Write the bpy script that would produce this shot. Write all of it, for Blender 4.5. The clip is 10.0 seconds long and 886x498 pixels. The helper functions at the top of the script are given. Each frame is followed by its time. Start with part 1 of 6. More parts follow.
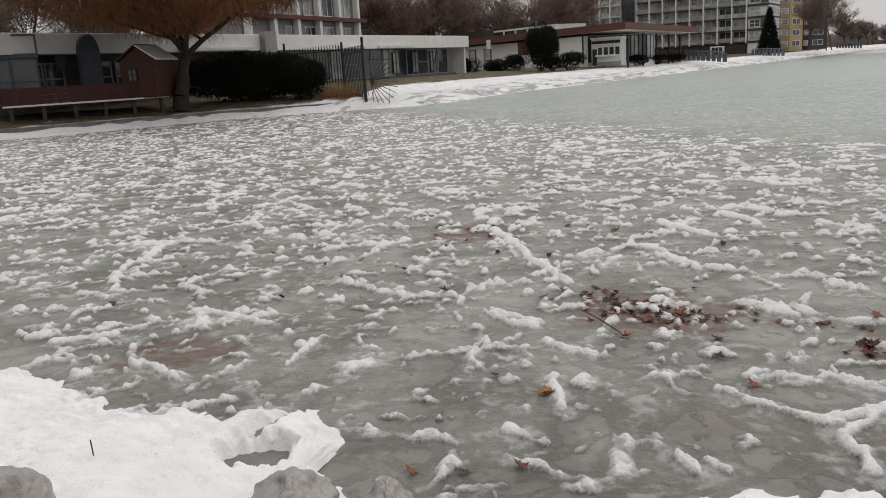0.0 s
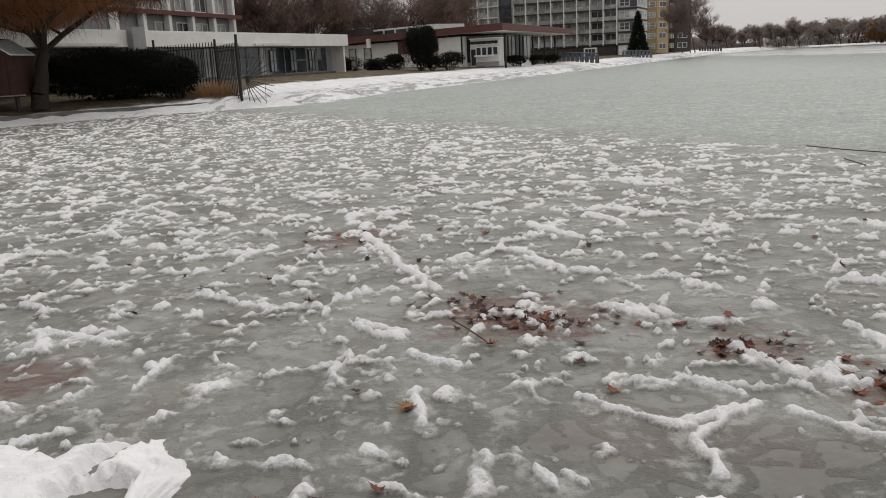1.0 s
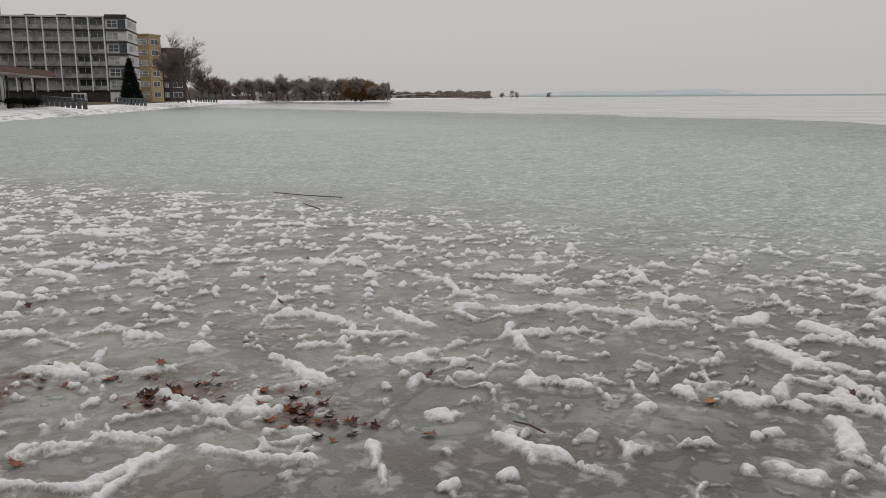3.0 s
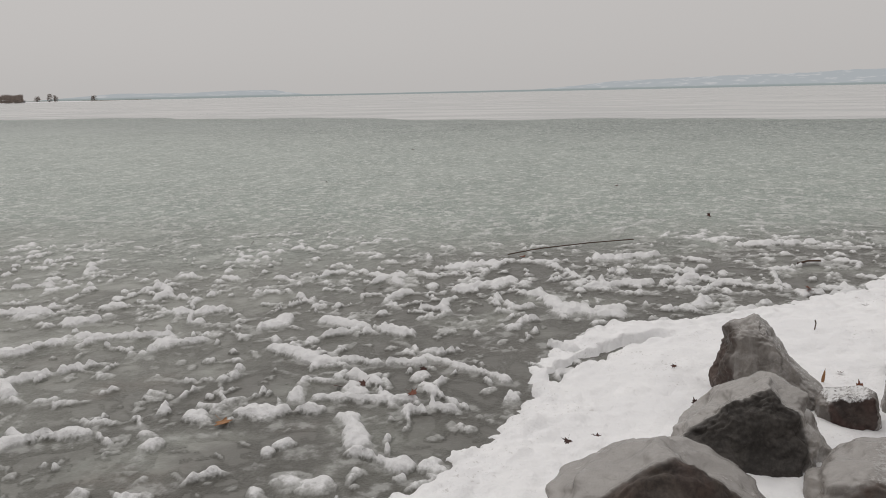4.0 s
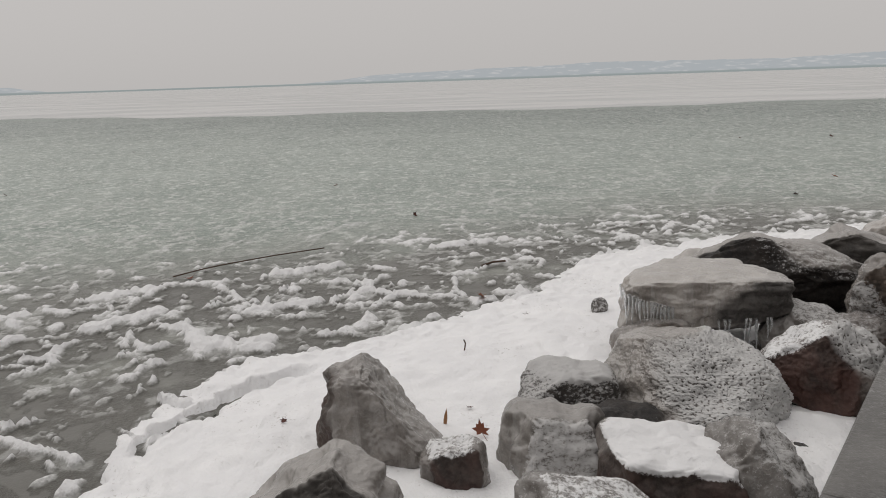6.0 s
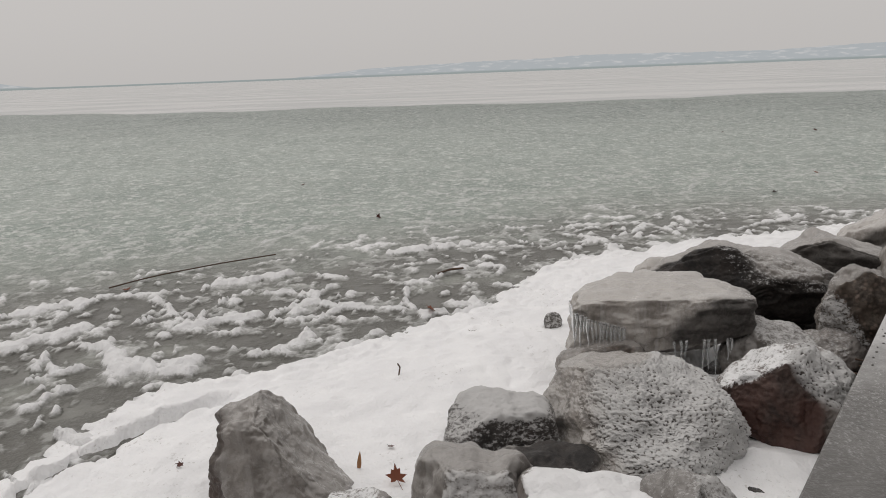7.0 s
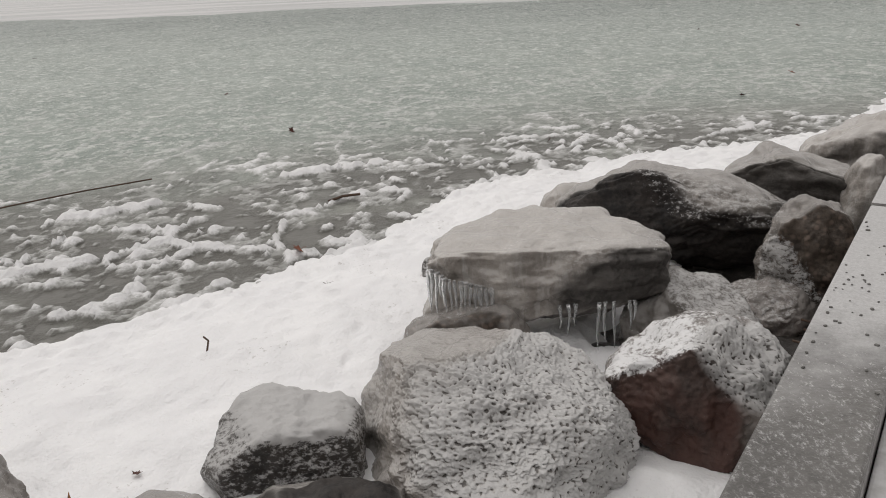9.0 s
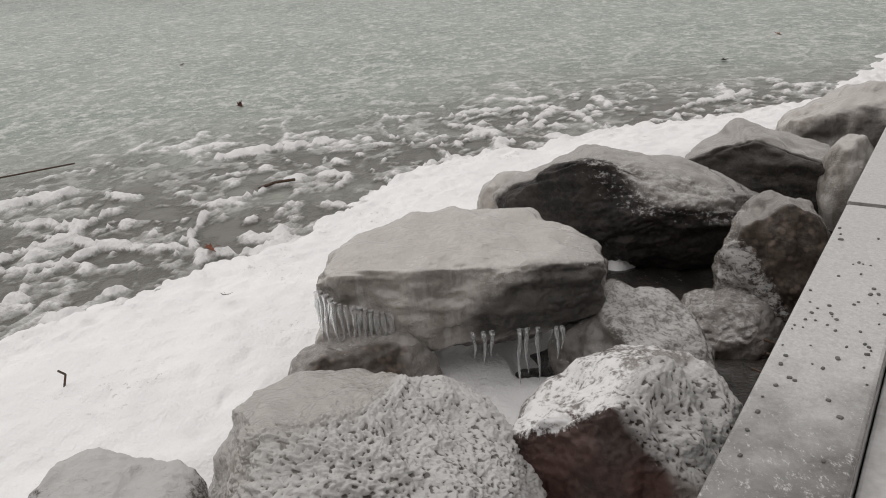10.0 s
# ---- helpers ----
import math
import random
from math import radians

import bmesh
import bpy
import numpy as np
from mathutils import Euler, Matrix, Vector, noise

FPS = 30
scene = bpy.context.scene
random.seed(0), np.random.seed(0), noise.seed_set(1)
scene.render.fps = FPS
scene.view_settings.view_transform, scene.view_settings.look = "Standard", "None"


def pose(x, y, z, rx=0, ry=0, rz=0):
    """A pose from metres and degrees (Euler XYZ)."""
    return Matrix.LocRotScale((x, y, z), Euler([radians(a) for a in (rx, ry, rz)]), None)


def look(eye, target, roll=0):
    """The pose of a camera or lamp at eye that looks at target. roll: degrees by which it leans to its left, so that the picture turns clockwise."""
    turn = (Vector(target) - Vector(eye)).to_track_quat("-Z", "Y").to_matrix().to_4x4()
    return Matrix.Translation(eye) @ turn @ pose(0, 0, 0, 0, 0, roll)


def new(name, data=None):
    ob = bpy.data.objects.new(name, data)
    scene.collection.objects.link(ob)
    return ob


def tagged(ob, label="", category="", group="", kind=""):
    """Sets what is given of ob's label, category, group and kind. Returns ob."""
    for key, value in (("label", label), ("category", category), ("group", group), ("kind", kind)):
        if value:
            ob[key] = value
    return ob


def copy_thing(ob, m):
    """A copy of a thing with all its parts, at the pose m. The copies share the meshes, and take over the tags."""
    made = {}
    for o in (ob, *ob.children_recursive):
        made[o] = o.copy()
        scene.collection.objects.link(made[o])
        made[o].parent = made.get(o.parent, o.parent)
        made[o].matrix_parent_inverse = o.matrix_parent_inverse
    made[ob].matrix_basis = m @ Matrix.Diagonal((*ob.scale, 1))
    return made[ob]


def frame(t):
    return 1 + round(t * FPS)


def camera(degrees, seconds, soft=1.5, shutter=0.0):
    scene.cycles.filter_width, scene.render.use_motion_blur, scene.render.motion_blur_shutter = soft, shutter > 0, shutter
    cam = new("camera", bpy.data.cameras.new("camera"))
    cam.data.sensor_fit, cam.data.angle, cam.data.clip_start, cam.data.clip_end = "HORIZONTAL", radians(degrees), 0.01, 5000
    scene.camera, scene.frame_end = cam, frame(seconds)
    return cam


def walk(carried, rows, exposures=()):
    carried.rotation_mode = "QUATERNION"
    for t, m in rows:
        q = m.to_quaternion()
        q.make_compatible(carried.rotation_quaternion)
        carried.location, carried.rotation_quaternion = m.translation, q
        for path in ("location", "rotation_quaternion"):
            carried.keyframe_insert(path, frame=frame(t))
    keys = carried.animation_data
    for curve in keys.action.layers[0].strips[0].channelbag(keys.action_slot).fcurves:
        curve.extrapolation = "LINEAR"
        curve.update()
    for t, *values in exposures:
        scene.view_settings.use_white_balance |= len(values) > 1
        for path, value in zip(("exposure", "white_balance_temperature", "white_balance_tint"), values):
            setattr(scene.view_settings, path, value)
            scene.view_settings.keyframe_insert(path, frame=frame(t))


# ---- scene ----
cam = camera(57.29, 10.0, soft=0.95)
PATH = [
    (0, (0.186, -0.153, 2.097), (0.072, 1.797, 1.665), -3.46),
    (0.5, (0.304, -0.065, 2.126), (0.276, 1.884, 1.675), -4.16),
    (1, (0.377, 0.039, 2.129), (0.543, 1.981, 1.679), -2.95),
    (1.5, (0.435, 0.07, 2.143), (0.888, 1.968, 1.703), -1.08),
    (2, (0.473, 0.04, 2.152), (1.081, 1.906, 1.765), -1.67),
    (2.5, (0.673, -0.072, 2.136), (1.524, 1.698, 1.76), -1.14),
    (2.7, (0.795, -0.146, 2.125), (1.794, 1.546, 1.751), -0.53),
    (3.8, (1.498, -0.33, 2.105), (3.262, 0.536, 1.733), -1.40),
    (4, (1.652, -0.371, 2.103), (3.488, 0.326, 1.725), -1.21),
    (4.5, (1.951, -0.569, 2.081), (3.859, -0.112, 1.691), -1.41),
    (5, (2.308, -0.814, 2.08), (4.222, -0.387, 1.686), -2.05),
    (5.5, (2.643, -1.029, 2.084), (4.572, -0.674, 1.692), -2.29),
    (6, (2.988, -1.274, 2.088), (4.939, -1.11, 1.682), -1.88),
    (6.2, (3.055, -1.368, 2.109), (5.007, -1.22, 1.701), -2.17),
    (7.3, (3.762, -1.729, 2.102), (5.709, -1.592, 1.665), -2.15),
    (7.5, (3.878, -1.809, 2.079), (5.82, -1.676, 1.618), -2.39),
    (8, (4.18, -2.044, 2.045), (6.094, -1.898, 1.483), -3.14),
    (8.5, (4.547, -2.199, 1.982), (6.45, -2.057, 1.382), -2.93),
    (9, (4.952, -2.395, 1.918), (6.842, -2.277, 1.274), -2.95),
    (9.5, (5.294, -2.634, 1.899), (7.161, -2.518, 1.191), -3.43),
    (10, (5.655, -2.783, 1.884), (7.515, -2.674, 1.156), -3.65),
]
walk(cam, [(t, look(eye, target, roll)) for t, eye, target, roll in PATH], [(0, -0.10, 6580, 10), (2.0, -0.18, 6580, 10), (2.5, -0.25, 6580, 10), (3.8, -0.31, 6600, 10), (5, -0.30, 6610, 10), (6.2, -0.31, 6620, 10), (7.3, -0.22, 6640, 10), (8.5, -0.16, 6640, 10), (10, -0.14, 6640, 10)])

# ---------------------------------------------------------------- daylight: a closed overcast sky
world = bpy.data.worlds.new("overcast")
scene.world = world
world.use_nodes = True
wt = world.node_tree
wt.nodes.clear()
sky = wt.nodes.new("ShaderNodeTexSky")
sky.sky_type, sky.sun_disc = "NISHITA", False
sky.sun_elevation, sky.sun_rotation, sky.dust_density = radians(55), radians(35), 4.0
grey = wt.nodes.new("ShaderNodeHueSaturation")
grey.inputs["Saturation"].default_value, grey.inputs["Value"].default_value = 0.12, 0.10
wt.links.new(sky.outputs[0], grey.inputs["Color"])
where = wt.nodes.new("ShaderNodeTexCoord")
axes = wt.nodes.new("ShaderNodeSeparateXYZ")
wt.links.new(where.outputs["Generated"], axes.inputs[0])
cloud = wt.nodes.new("ShaderNodeValToRGB")
cloud.color_ramp.elements[0].position, cloud.color_ramp.elements[0].color = 0.0, (0.64, 0.625, 0.62, 1)
cloud.color_ramp.elements[1].position, cloud.color_ramp.elements[1].color = 1.0, (0.86, 0.84, 0.84, 1)
e = cloud.color_ramp.elements.new(0.22)
e.color = (0.69, 0.67, 0.665, 1)
wt.links.new(axes.outputs["Z"], cloud.inputs[0])
mixed = wt.nodes.new("ShaderNodeMixRGB")
mixed.inputs[0].default_value = 0.92
wt.links.new(grey.outputs[0], mixed.inputs[1])
wt.links.new(cloud.outputs[0], mixed.inputs[2])
back = wt.nodes.new("ShaderNodeBackground")
back.inputs["Strength"].default_value = 1.0
wt.links.new(mixed.outputs[0], back.inputs[0])
wo = wt.nodes.new("ShaderNodeOutputWorld")
wt.links.new(back.outputs[0], wo.inputs[0])

sun = new("sun", bpy.data.lights.new("sun", "SUN"))
sun.data.energy, sun.data.angle, sun.data.color = 0.75, radians(55), (1.0, 0.97, 0.94)
sun.matrix_world = look((20, 30, 50), (0, 6, 0))

# ---------------------------------------------------------------- materials
class Nodes:
    """A small helper round one material's node tree."""

    def __init__(self, name, rough=0.6, spec=0.5, metal=0.0):
        self.m = bpy.data.materials.new(name)
        self.m.use_nodes = True
        self.t = self.m.node_tree
        self.b = self.t.nodes["Principled BSDF"]
        self.b.inputs["Roughness"].default_value = rough
        self.b.inputs["Specular IOR Level"].default_value = spec
        self.b.inputs["Metallic"].default_value = metal
        self.xyz = self.t.nodes.new("ShaderNodeNewGeometry").outputs["Position"]

    def put(self, value, socket):
        if isinstance(value, bpy.types.NodeSocket):
            self.t.links.new(value, socket)
        elif isinstance(value, tuple) and len(value) == 3 and socket.type == "RGBA":
            socket.default_value = (*value, 1)
        else:
            socket.default_value = value

    def local(self):
        return self.t.nodes.new("ShaderNodeTexCoord").outputs["Object"]

    def stretch(self, vec, scale):
        n = self.t.nodes.new("ShaderNodeMapping")
        self.put(vec, n.inputs["Vector"])
        n.inputs["Scale"].default_value = scale
        return n.outputs[0]

    def noise(self, scale, detail=4.0, vec=None, rough=0.55, warp=0.0):
        n = self.t.nodes.new("ShaderNodeTexNoise")
        self.put(self.xyz if vec is None else vec, n.inputs["Vector"])
        n.inputs["Scale"].default_value, n.inputs["Detail"].default_value = scale, detail
        n.inputs["Roughness"].default_value, n.inputs["Distortion"].default_value = rough, warp
        return n.outputs[0]

    def cells(self, scale, vec=None, feature="F1"):
        n = self.t.nodes.new("ShaderNodeTexVoronoi")
        n.feature = feature
        self.put(self.xyz if vec is None else vec, n.inputs["Vector"])
        n.inputs["Scale"].default_value = scale
        return n.outputs["Distance"]

    def band(self, value, lo, hi):
        n = self.t.nodes.new("ShaderNodeMapRange")
        n.interpolation_type = "SMOOTHSTEP"
        self.put(value, n.inputs[0])
        n.inputs[1].default_value, n.inputs[2].default_value = lo, hi
        return n.outputs[0]

    def math(self, op, a, b=0.0):
        n = self.t.nodes.new("ShaderNodeMath")
        n.operation = op
        self.put(a, n.inputs[0])
        self.put(b, n.inputs[1])
        return n.outputs[0]

    def mix(self, f, a, b):
        n = self.t.nodes.new("ShaderNodeMixRGB")
        self.put(f, n.inputs[0])
        self.put(a, n.inputs[1])
        self.put(b, n.inputs[2])
        return n.outputs[0]

    def up(self):
        n = self.t.nodes.new("ShaderNodeSeparateXYZ")
        self.t.links.new(self.t.nodes.new("ShaderNodeNewGeometry").outputs["Normal"], n.inputs[0])
        return n.outputs["Z"]

    def axis(self, letter, vec=None):
        n = self.t.nodes.new("ShaderNodeSeparateXYZ")
        self.put(self.xyz if vec is None else vec, n.inputs[0])
        return n.outputs[letter]

    def attr(self, name):
        n = self.t.nodes.new("ShaderNodeAttribute")
        n.attribute_name = name
        return n.outputs["Fac"]

    def chance(self):
        return self.t.nodes.new("ShaderNodeObjectInfo").outputs["Random"]

    def island(self):
        return self.t.nodes.new("ShaderNodeNewGeometry").outputs["Random Per Island"]

    def bump(self, height, strength=0.4, dist=0.02, after=None):
        n = self.t.nodes.new("ShaderNodeBump")
        n.inputs["Strength"].default_value, n.inputs["Distance"].default_value = strength, dist
        self.put(height, n.inputs["Height"])
        if after is not None:
            self.put(after, n.inputs["Normal"])
        self.t.links.new(n.outputs[0], self.b.inputs["Normal"])
        return n.outputs[0]

    def set(self, **kw):
        for key, v in kw.items():
            self.put(v, self.b.inputs[key.replace("_", " ")])
        return self.m


def plain(name, a, b, scale=6.0, rough=0.7, bump=0.2, spec=0.4, metal=0.0):
    """A surface of two near colours, mottled at two scales."""
    n = Nodes(name, rough, spec, metal)
    f = n.math("ADD", n.math("MULTIPLY", n.noise(scale, 5), 0.6), n.math("MULTIPLY", n.noise(scale * 7, 3), 0.4))
    n.bump(n.noise(scale * 9, 4), bump, 0.01)
    return n.set(Base_Color=n.mix(n.band(f, 0.3, 0.7), a, b), Roughness=n.math("ADD", n.math("MULTIPLY", n.noise(scale * 3), 0.2), rough - 0.1))


def snow_material():
    n = Nodes("snow", 0.75, 0.25)
    h = n.math("ADD", n.math("MULTIPLY", n.noise(9, 6), 0.7), n.math("MULTIPLY", n.noise(55, 4), 0.3))
    n.bump(h, 0.62, 0.05)
    c = n.mix(n.band(n.noise(3.0, 5), 0.35, 0.7), (0.875, 0.875, 0.885), (0.93, 0.93, 0.935))
    dirt = n.math("MULTIPLY", n.band(n.noise(30, 4, rough=0.7), 0.58, 0.66), n.band(n.noise(1.6, 4), 0.50, 0.64))
    c = n.mix(n.math("MULTIPLY", dirt, 0.6), c, (0.50, 0.48, 0.46))
    n.b.inputs["Subsurface Weight"].default_value = 0.0
    return n.set(Base_Color=c)


def ice_colour(n):
    """Lake ice: grey and stained at the shore, greener with frozen-in crumbs farther out, thin and dark at the open water."""
    x, y = n.axis("X"), n.axis("Y")
    out = n.math("ADD", n.math("MULTIPLY", x, 0.0168), n.math("MULTIPLY", y, -0.0026))
    big = n.noise(0.22, 5)
    near = n.mix(n.band(n.noise(1.1, 6, warp=0.6), 0.36, 0.66), (0.165, 0.166, 0.146), (0.305, 0.310, 0.280))
    green = n.mix(n.band(n.noise(0.5, 6), 0.3, 0.7), (0.235, 0.285, 0.252), (0.308, 0.355, 0.318))
    thin = n.mix(n.band(n.noise(0.35, 6), 0.35, 0.65), (0.055, 0.085, 0.073), (0.12, 0.16, 0.14))
    far = n.band(n.math("ADD", n.attr("out"), n.math("MULTIPLY", n.math("SUBTRACT", big, 0.5), 4.0)), -3.5, 3.5)
    c = n.mix(far, near, green)
    c = n.mix(n.band(n.math("ADD", out, n.math("MULTIPLY", n.math("SUBTRACT", big, 0.5), 0.35)), 0.36, 0.92), c, thin)
    # frozen-in white crumbs, thicker out past the slush
    fine = n.band(n.noise(9.0, 4, rough=0.7), 0.54, 0.62)
    coarse = n.band(n.noise(3.4, 5, rough=0.75), 0.54, 0.62)
    c = n.mix(n.math("MULTIPLY", n.math("MAXIMUM", n.math("MULTIPLY", fine, 0.85), coarse), n.math("ADD", 0.10, n.math("MULTIPLY", far, 0.60))), c, (0.74, 0.76, 0.73))
    c = n.mix(n.math("MULTIPLY", n.band(n.noise(0.9, 8, rough=0.8), 0.52, 0.62), 0.25), c, (0.45, 0.48, 0.44))
    c = n.mix(n.math("MULTIPLY", n.math("MULTIPLY", n.band(n.noise(1.7, 8, rough=0.85), 0.50, 0.60), far), 0.42), c, (0.62, 0.65, 0.61))
    mud = n.math("MULTIPLY", n.band(n.noise(0.8, 6, warp=0.5), 0.30, 0.50), n.math("MULTIPLY", n.band(y, 6.0, 2.0), n.band(n.attr("out"), 1.0, -2.0)))
    c = n.mix(n.math("MULTIPLY", mud, 0.85), c, (0.105, 0.101, 0.089))
    # brown stain where leaves rot under the ice
    stain = n.band(n.noise(0.75, 4, warp=0.8), 0.54, 0.68)
    c = n.mix(n.math("MULTIPLY", stain, n.math("MULTIPLY", n.band(x, 9.0, 4.0), 0.4)), c, (0.16, 0.122, 0.10))
    # red-brown water drawn out of the leaf drifts
    for px, py, size in ((1.35, 6.55, 0.85), (1.95, 6.3, 0.6), (3.08, 5.4, 0.45), (3.5, 4.5, 0.5), (-2.3, 5.9, 0.7), (0.1, 10.2, 0.9)):
        d = n.math("SQRT", n.math("ADD", n.math("POWER", n.math("SUBTRACT", x, px), 2.0), n.math("POWER", n.math("SUBTRACT", y, py), 2.0)))
        near_it = n.band(n.math("ADD", d, n.math("MULTIPLY", n.math("SUBTRACT", n.noise(3.5, 5), 0.5), 1.6)), size, size * 0.25)
        c = n.mix(n.math("MULTIPLY", near_it, 0.72), c, (0.13, 0.058, 0.042))
    return c


def slush_material():
    n = Nodes("slush", 0.55, 0.35)
    h = n.math("ADD", n.noise(22, 6), n.math("MULTIPLY", n.noise(80, 3), 0.5))
    n.bump(h, 0.9, 0.025)
    grain = n.math("SUBTRACT", n.math("ADD", n.math("MULTIPLY", n.noise(13, 5), 0.6), n.math("MULTIPLY", n.noise(45, 3), 0.5)), 0.55)
    wet = n.math("ADD", n.attr("white"), n.math("MULTIPLY", grain, 1.6))
    high = n.math("ADD", n.math("MULTIPLY", n.attr("rise"), 25.0), n.math("MULTIPLY", grain, 1.5))
    c = n.mix(n.math("MULTIPLY", n.band(wet, 0.2, 1.0), 0.55), ice_colour(n), (0.58, 0.585, 0.57))
    c = n.mix(n.band(high, 0.25, 1.0), c, (0.86, 0.86, 0.865))
    return n.set(Base_Color=c, Roughness=n.mix(n.band(wet, 0.0, 0.6), (0.32, 0.32, 0.32), (0.62, 0.62, 0.62)))


def ice_material():
    n = Nodes("lake_ice", 0.3, 0.45)
    h = n.math("ADD", n.math("MULTIPLY", n.noise(7.0, 6, rough=0.65), 0.8), n.math("MULTIPLY", n.noise(1.6, 4), 1.2))
    n.bump(h, 0.5, 0.03)
    return n.set(Base_Color=ice_colour(n), Roughness=n.math("ADD", 0.2, n.math("MULTIPLY", n.noise(3.0, 5), 0.35)))


def water_material():
    n = Nodes("open_water", 0.14, 0.5)
    wide = n.stretch(n.xyz, (0.05, 0.018, 1.0))
    # the sky mirrored in the ripples is put into pale streaks of colour
    c = n.mix(n.band(n.noise(3.0, 6, wide), 0.42, 0.6), (0.42, 0.435, 0.425), (0.56, 0.56, 0.55))
    n.bump(n.noise(6.0, 5, n.stretch(n.xyz, (0.5, 0.2, 1))), 0.12, 0.1)
    return n.set(Base_Color=c, Roughness=n.math("ADD", 0.12, n.math("MULTIPLY", n.noise(2.0, 3, wide), 0.2)))


def rock_material(name, dark, light, tone=1.0, thick=0.5, red=0.0, gravel=0.0, scrub=0.0):
    """Stone in a skin of milky ice. The bare faces, the rime, the lying snow and the frozen drops come with each boulder's mesh.
    tone: how pale the ice is; thick: how much of the stone it hides; scrub: rime over all of it."""
    n = Nodes(name, 0.45, 0.4)
    at = n.local()
    low, mid, fine = n.noise(2.2, 5, at, 0.6, warp=0.7), n.noise(8, 6, at, 0.65), n.noise(42, 5, at, 0.7)
    up = n.up()
    rough_ = n.math("ADD", n.math("MULTIPLY", mid, 0.55), n.math("MULTIPLY", fine, 0.45))
    stone = n.mix(n.band(rough_, 0.40, 0.60), dark, light)
    if gravel:
        stone = n.mix(n.band(n.cells(26, at), 0.15, 0.45), (0.15, 0.112, 0.09), stone)
    if red:
        stone = n.mix(n.math("MULTIPLY", n.band(low, 0.42, 0.6), red), stone, (0.095, 0.040, 0.030))
    # clear ice, grey over dark stone, milkier on faces that look up
    clear = n.mix(n.band(n.noise(5, 6, at, 0.65), 0.34, 0.66), tuple(v * tone for v in (0.20, 0.180, 0.161)), tuple(v * tone for v in (0.41, 0.38, 0.35)))
    flow = n.noise(13, 6, n.stretch(at, (1.0, 1.0, 0.16)), 0.6, warp=0.4)
    clear = n.mix(n.math("MULTIPLY", n.band(flow, 0.46, 0.62), 0.55), clear, tuple(min(0.56, v * tone) for v in (0.44, 0.42, 0.40)))
    milky = n.math("MULTIPLY", n.band(n.math("ADD", up, n.math("MULTIPLY", n.math("SUBTRACT", low, 0.5), 0.9)), 0.30, 0.85), 0.85)
    clear = n.mix(milky, clear, tuple(min(0.56, v * tone) for v in (0.455, 0.434, 0.412)))
    blob = n.cells(62, n.mix(0.25, at, n.noise(14, 3, at)))
    wave = n.math("MULTIPLY", n.band(n.noise(3.6, 4, at), 0.44, 0.60), n.band(blob, 0.50, 0.28))
    clear = n.mix(n.math("MULTIPLY", wave, 0.30), clear, tuple(min(0.7, v * tone) for v in (0.60, 0.59, 0.575)))
    bare = n.math("ADD", n.attr("bare"), n.math("ADD", n.math("MULTIPLY", n.math("SUBTRACT", low, 0.5), 1.0), n.math("MULTIPLY", n.math("SUBTRACT", mid, 0.5), 0.55)))
    bare = n.math("ADD", bare, n.math("MULTIPLY", n.math("SUBTRACT", fine, 0.5), 0.25))
    ice = n.band(bare, 0.82, 0.26)
    c = n.mix(n.math("MULTIPLY", ice, 0.45 + thick), stone, clear)
    rime_at = n.math("ADD", n.math("MULTIPLY", n.attr("rime"), 0.60), scrub * 0.6)
    rime = n.math("ADD", rime_at, n.math("ADD", n.math("MULTIPLY", n.noise(50, 6, n.stretch(at, (0.75, 1.0, 1.2)), 0.72), 1.3), n.math("ADD", n.math("MULTIPLY", up, 0.12), n.math("MULTIPLY", mid, 0.35))))
    rime = n.math("MULTIPLY", n.band(rime, 1.24, 1.46), 0.82)
    c = n.mix(rime, c, (0.58, 0.575, 0.57))
    lie = n.math("ADD", n.attr("snow"), n.math("ADD", n.math("MULTIPLY", n.math("SUBTRACT", mid, 0.5), 0.7), n.math("MULTIPLY", n.math("SUBTRACT", fine, 0.5), 0.9)))
    lie = n.band(lie, 0.44, 0.62)
    c = n.mix(lie, c, (0.80, 0.80, 0.805))
    # frozen drops: white on their heads, shade painted dark into the pits between
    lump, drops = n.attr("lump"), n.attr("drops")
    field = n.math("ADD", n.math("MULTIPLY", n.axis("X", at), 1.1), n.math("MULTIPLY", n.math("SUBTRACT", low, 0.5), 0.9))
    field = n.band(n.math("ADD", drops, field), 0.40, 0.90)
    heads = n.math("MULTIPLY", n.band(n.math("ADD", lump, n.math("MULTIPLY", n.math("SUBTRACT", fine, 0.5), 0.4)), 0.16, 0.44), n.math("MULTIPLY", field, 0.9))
    pit_shade = n.math("MULTIPLY", n.band(n.math("ADD", lump, n.math("MULTIPLY", n.math("SUBTRACT", low, 0.5), 0.35)), 0.33, 0.19), field)
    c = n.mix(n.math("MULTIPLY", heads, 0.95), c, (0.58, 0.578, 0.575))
    c = n.mix(n.math("MULTIPLY", pit_shade, 0.75), c, (0.045, 0.040, 0.036))
    white = n.math("MAXIMUM", n.math("MAXIMUM", lie, heads), rime)
    first = n.bump(n.math("ADD", n.noise(7, 7, at, 0.65), n.math("MULTIPLY", n.noise(30, 5, at), 0.4)), 0.50, 0.030)
    second = n.math("ADD", n.math("MULTIPLY", n.math("MULTIPLY", blob, ice), -0.9), n.math("ADD", n.math("MULTIPLY", white, 0.9), n.math("MULTIPLY", n.math("MULTIPLY", fine, n.math("SUBTRACT", 1.0, n.math("MULTIPLY", ice, 0.7))), 1.6)))
    n.bump(second, 0.42, 0.009, first)
    r = n.mix(white, n.mix(ice, (0.50, 0.50, 0.50), (0.17, 0.17, 0.17)), (0.85, 0.85, 0.85))
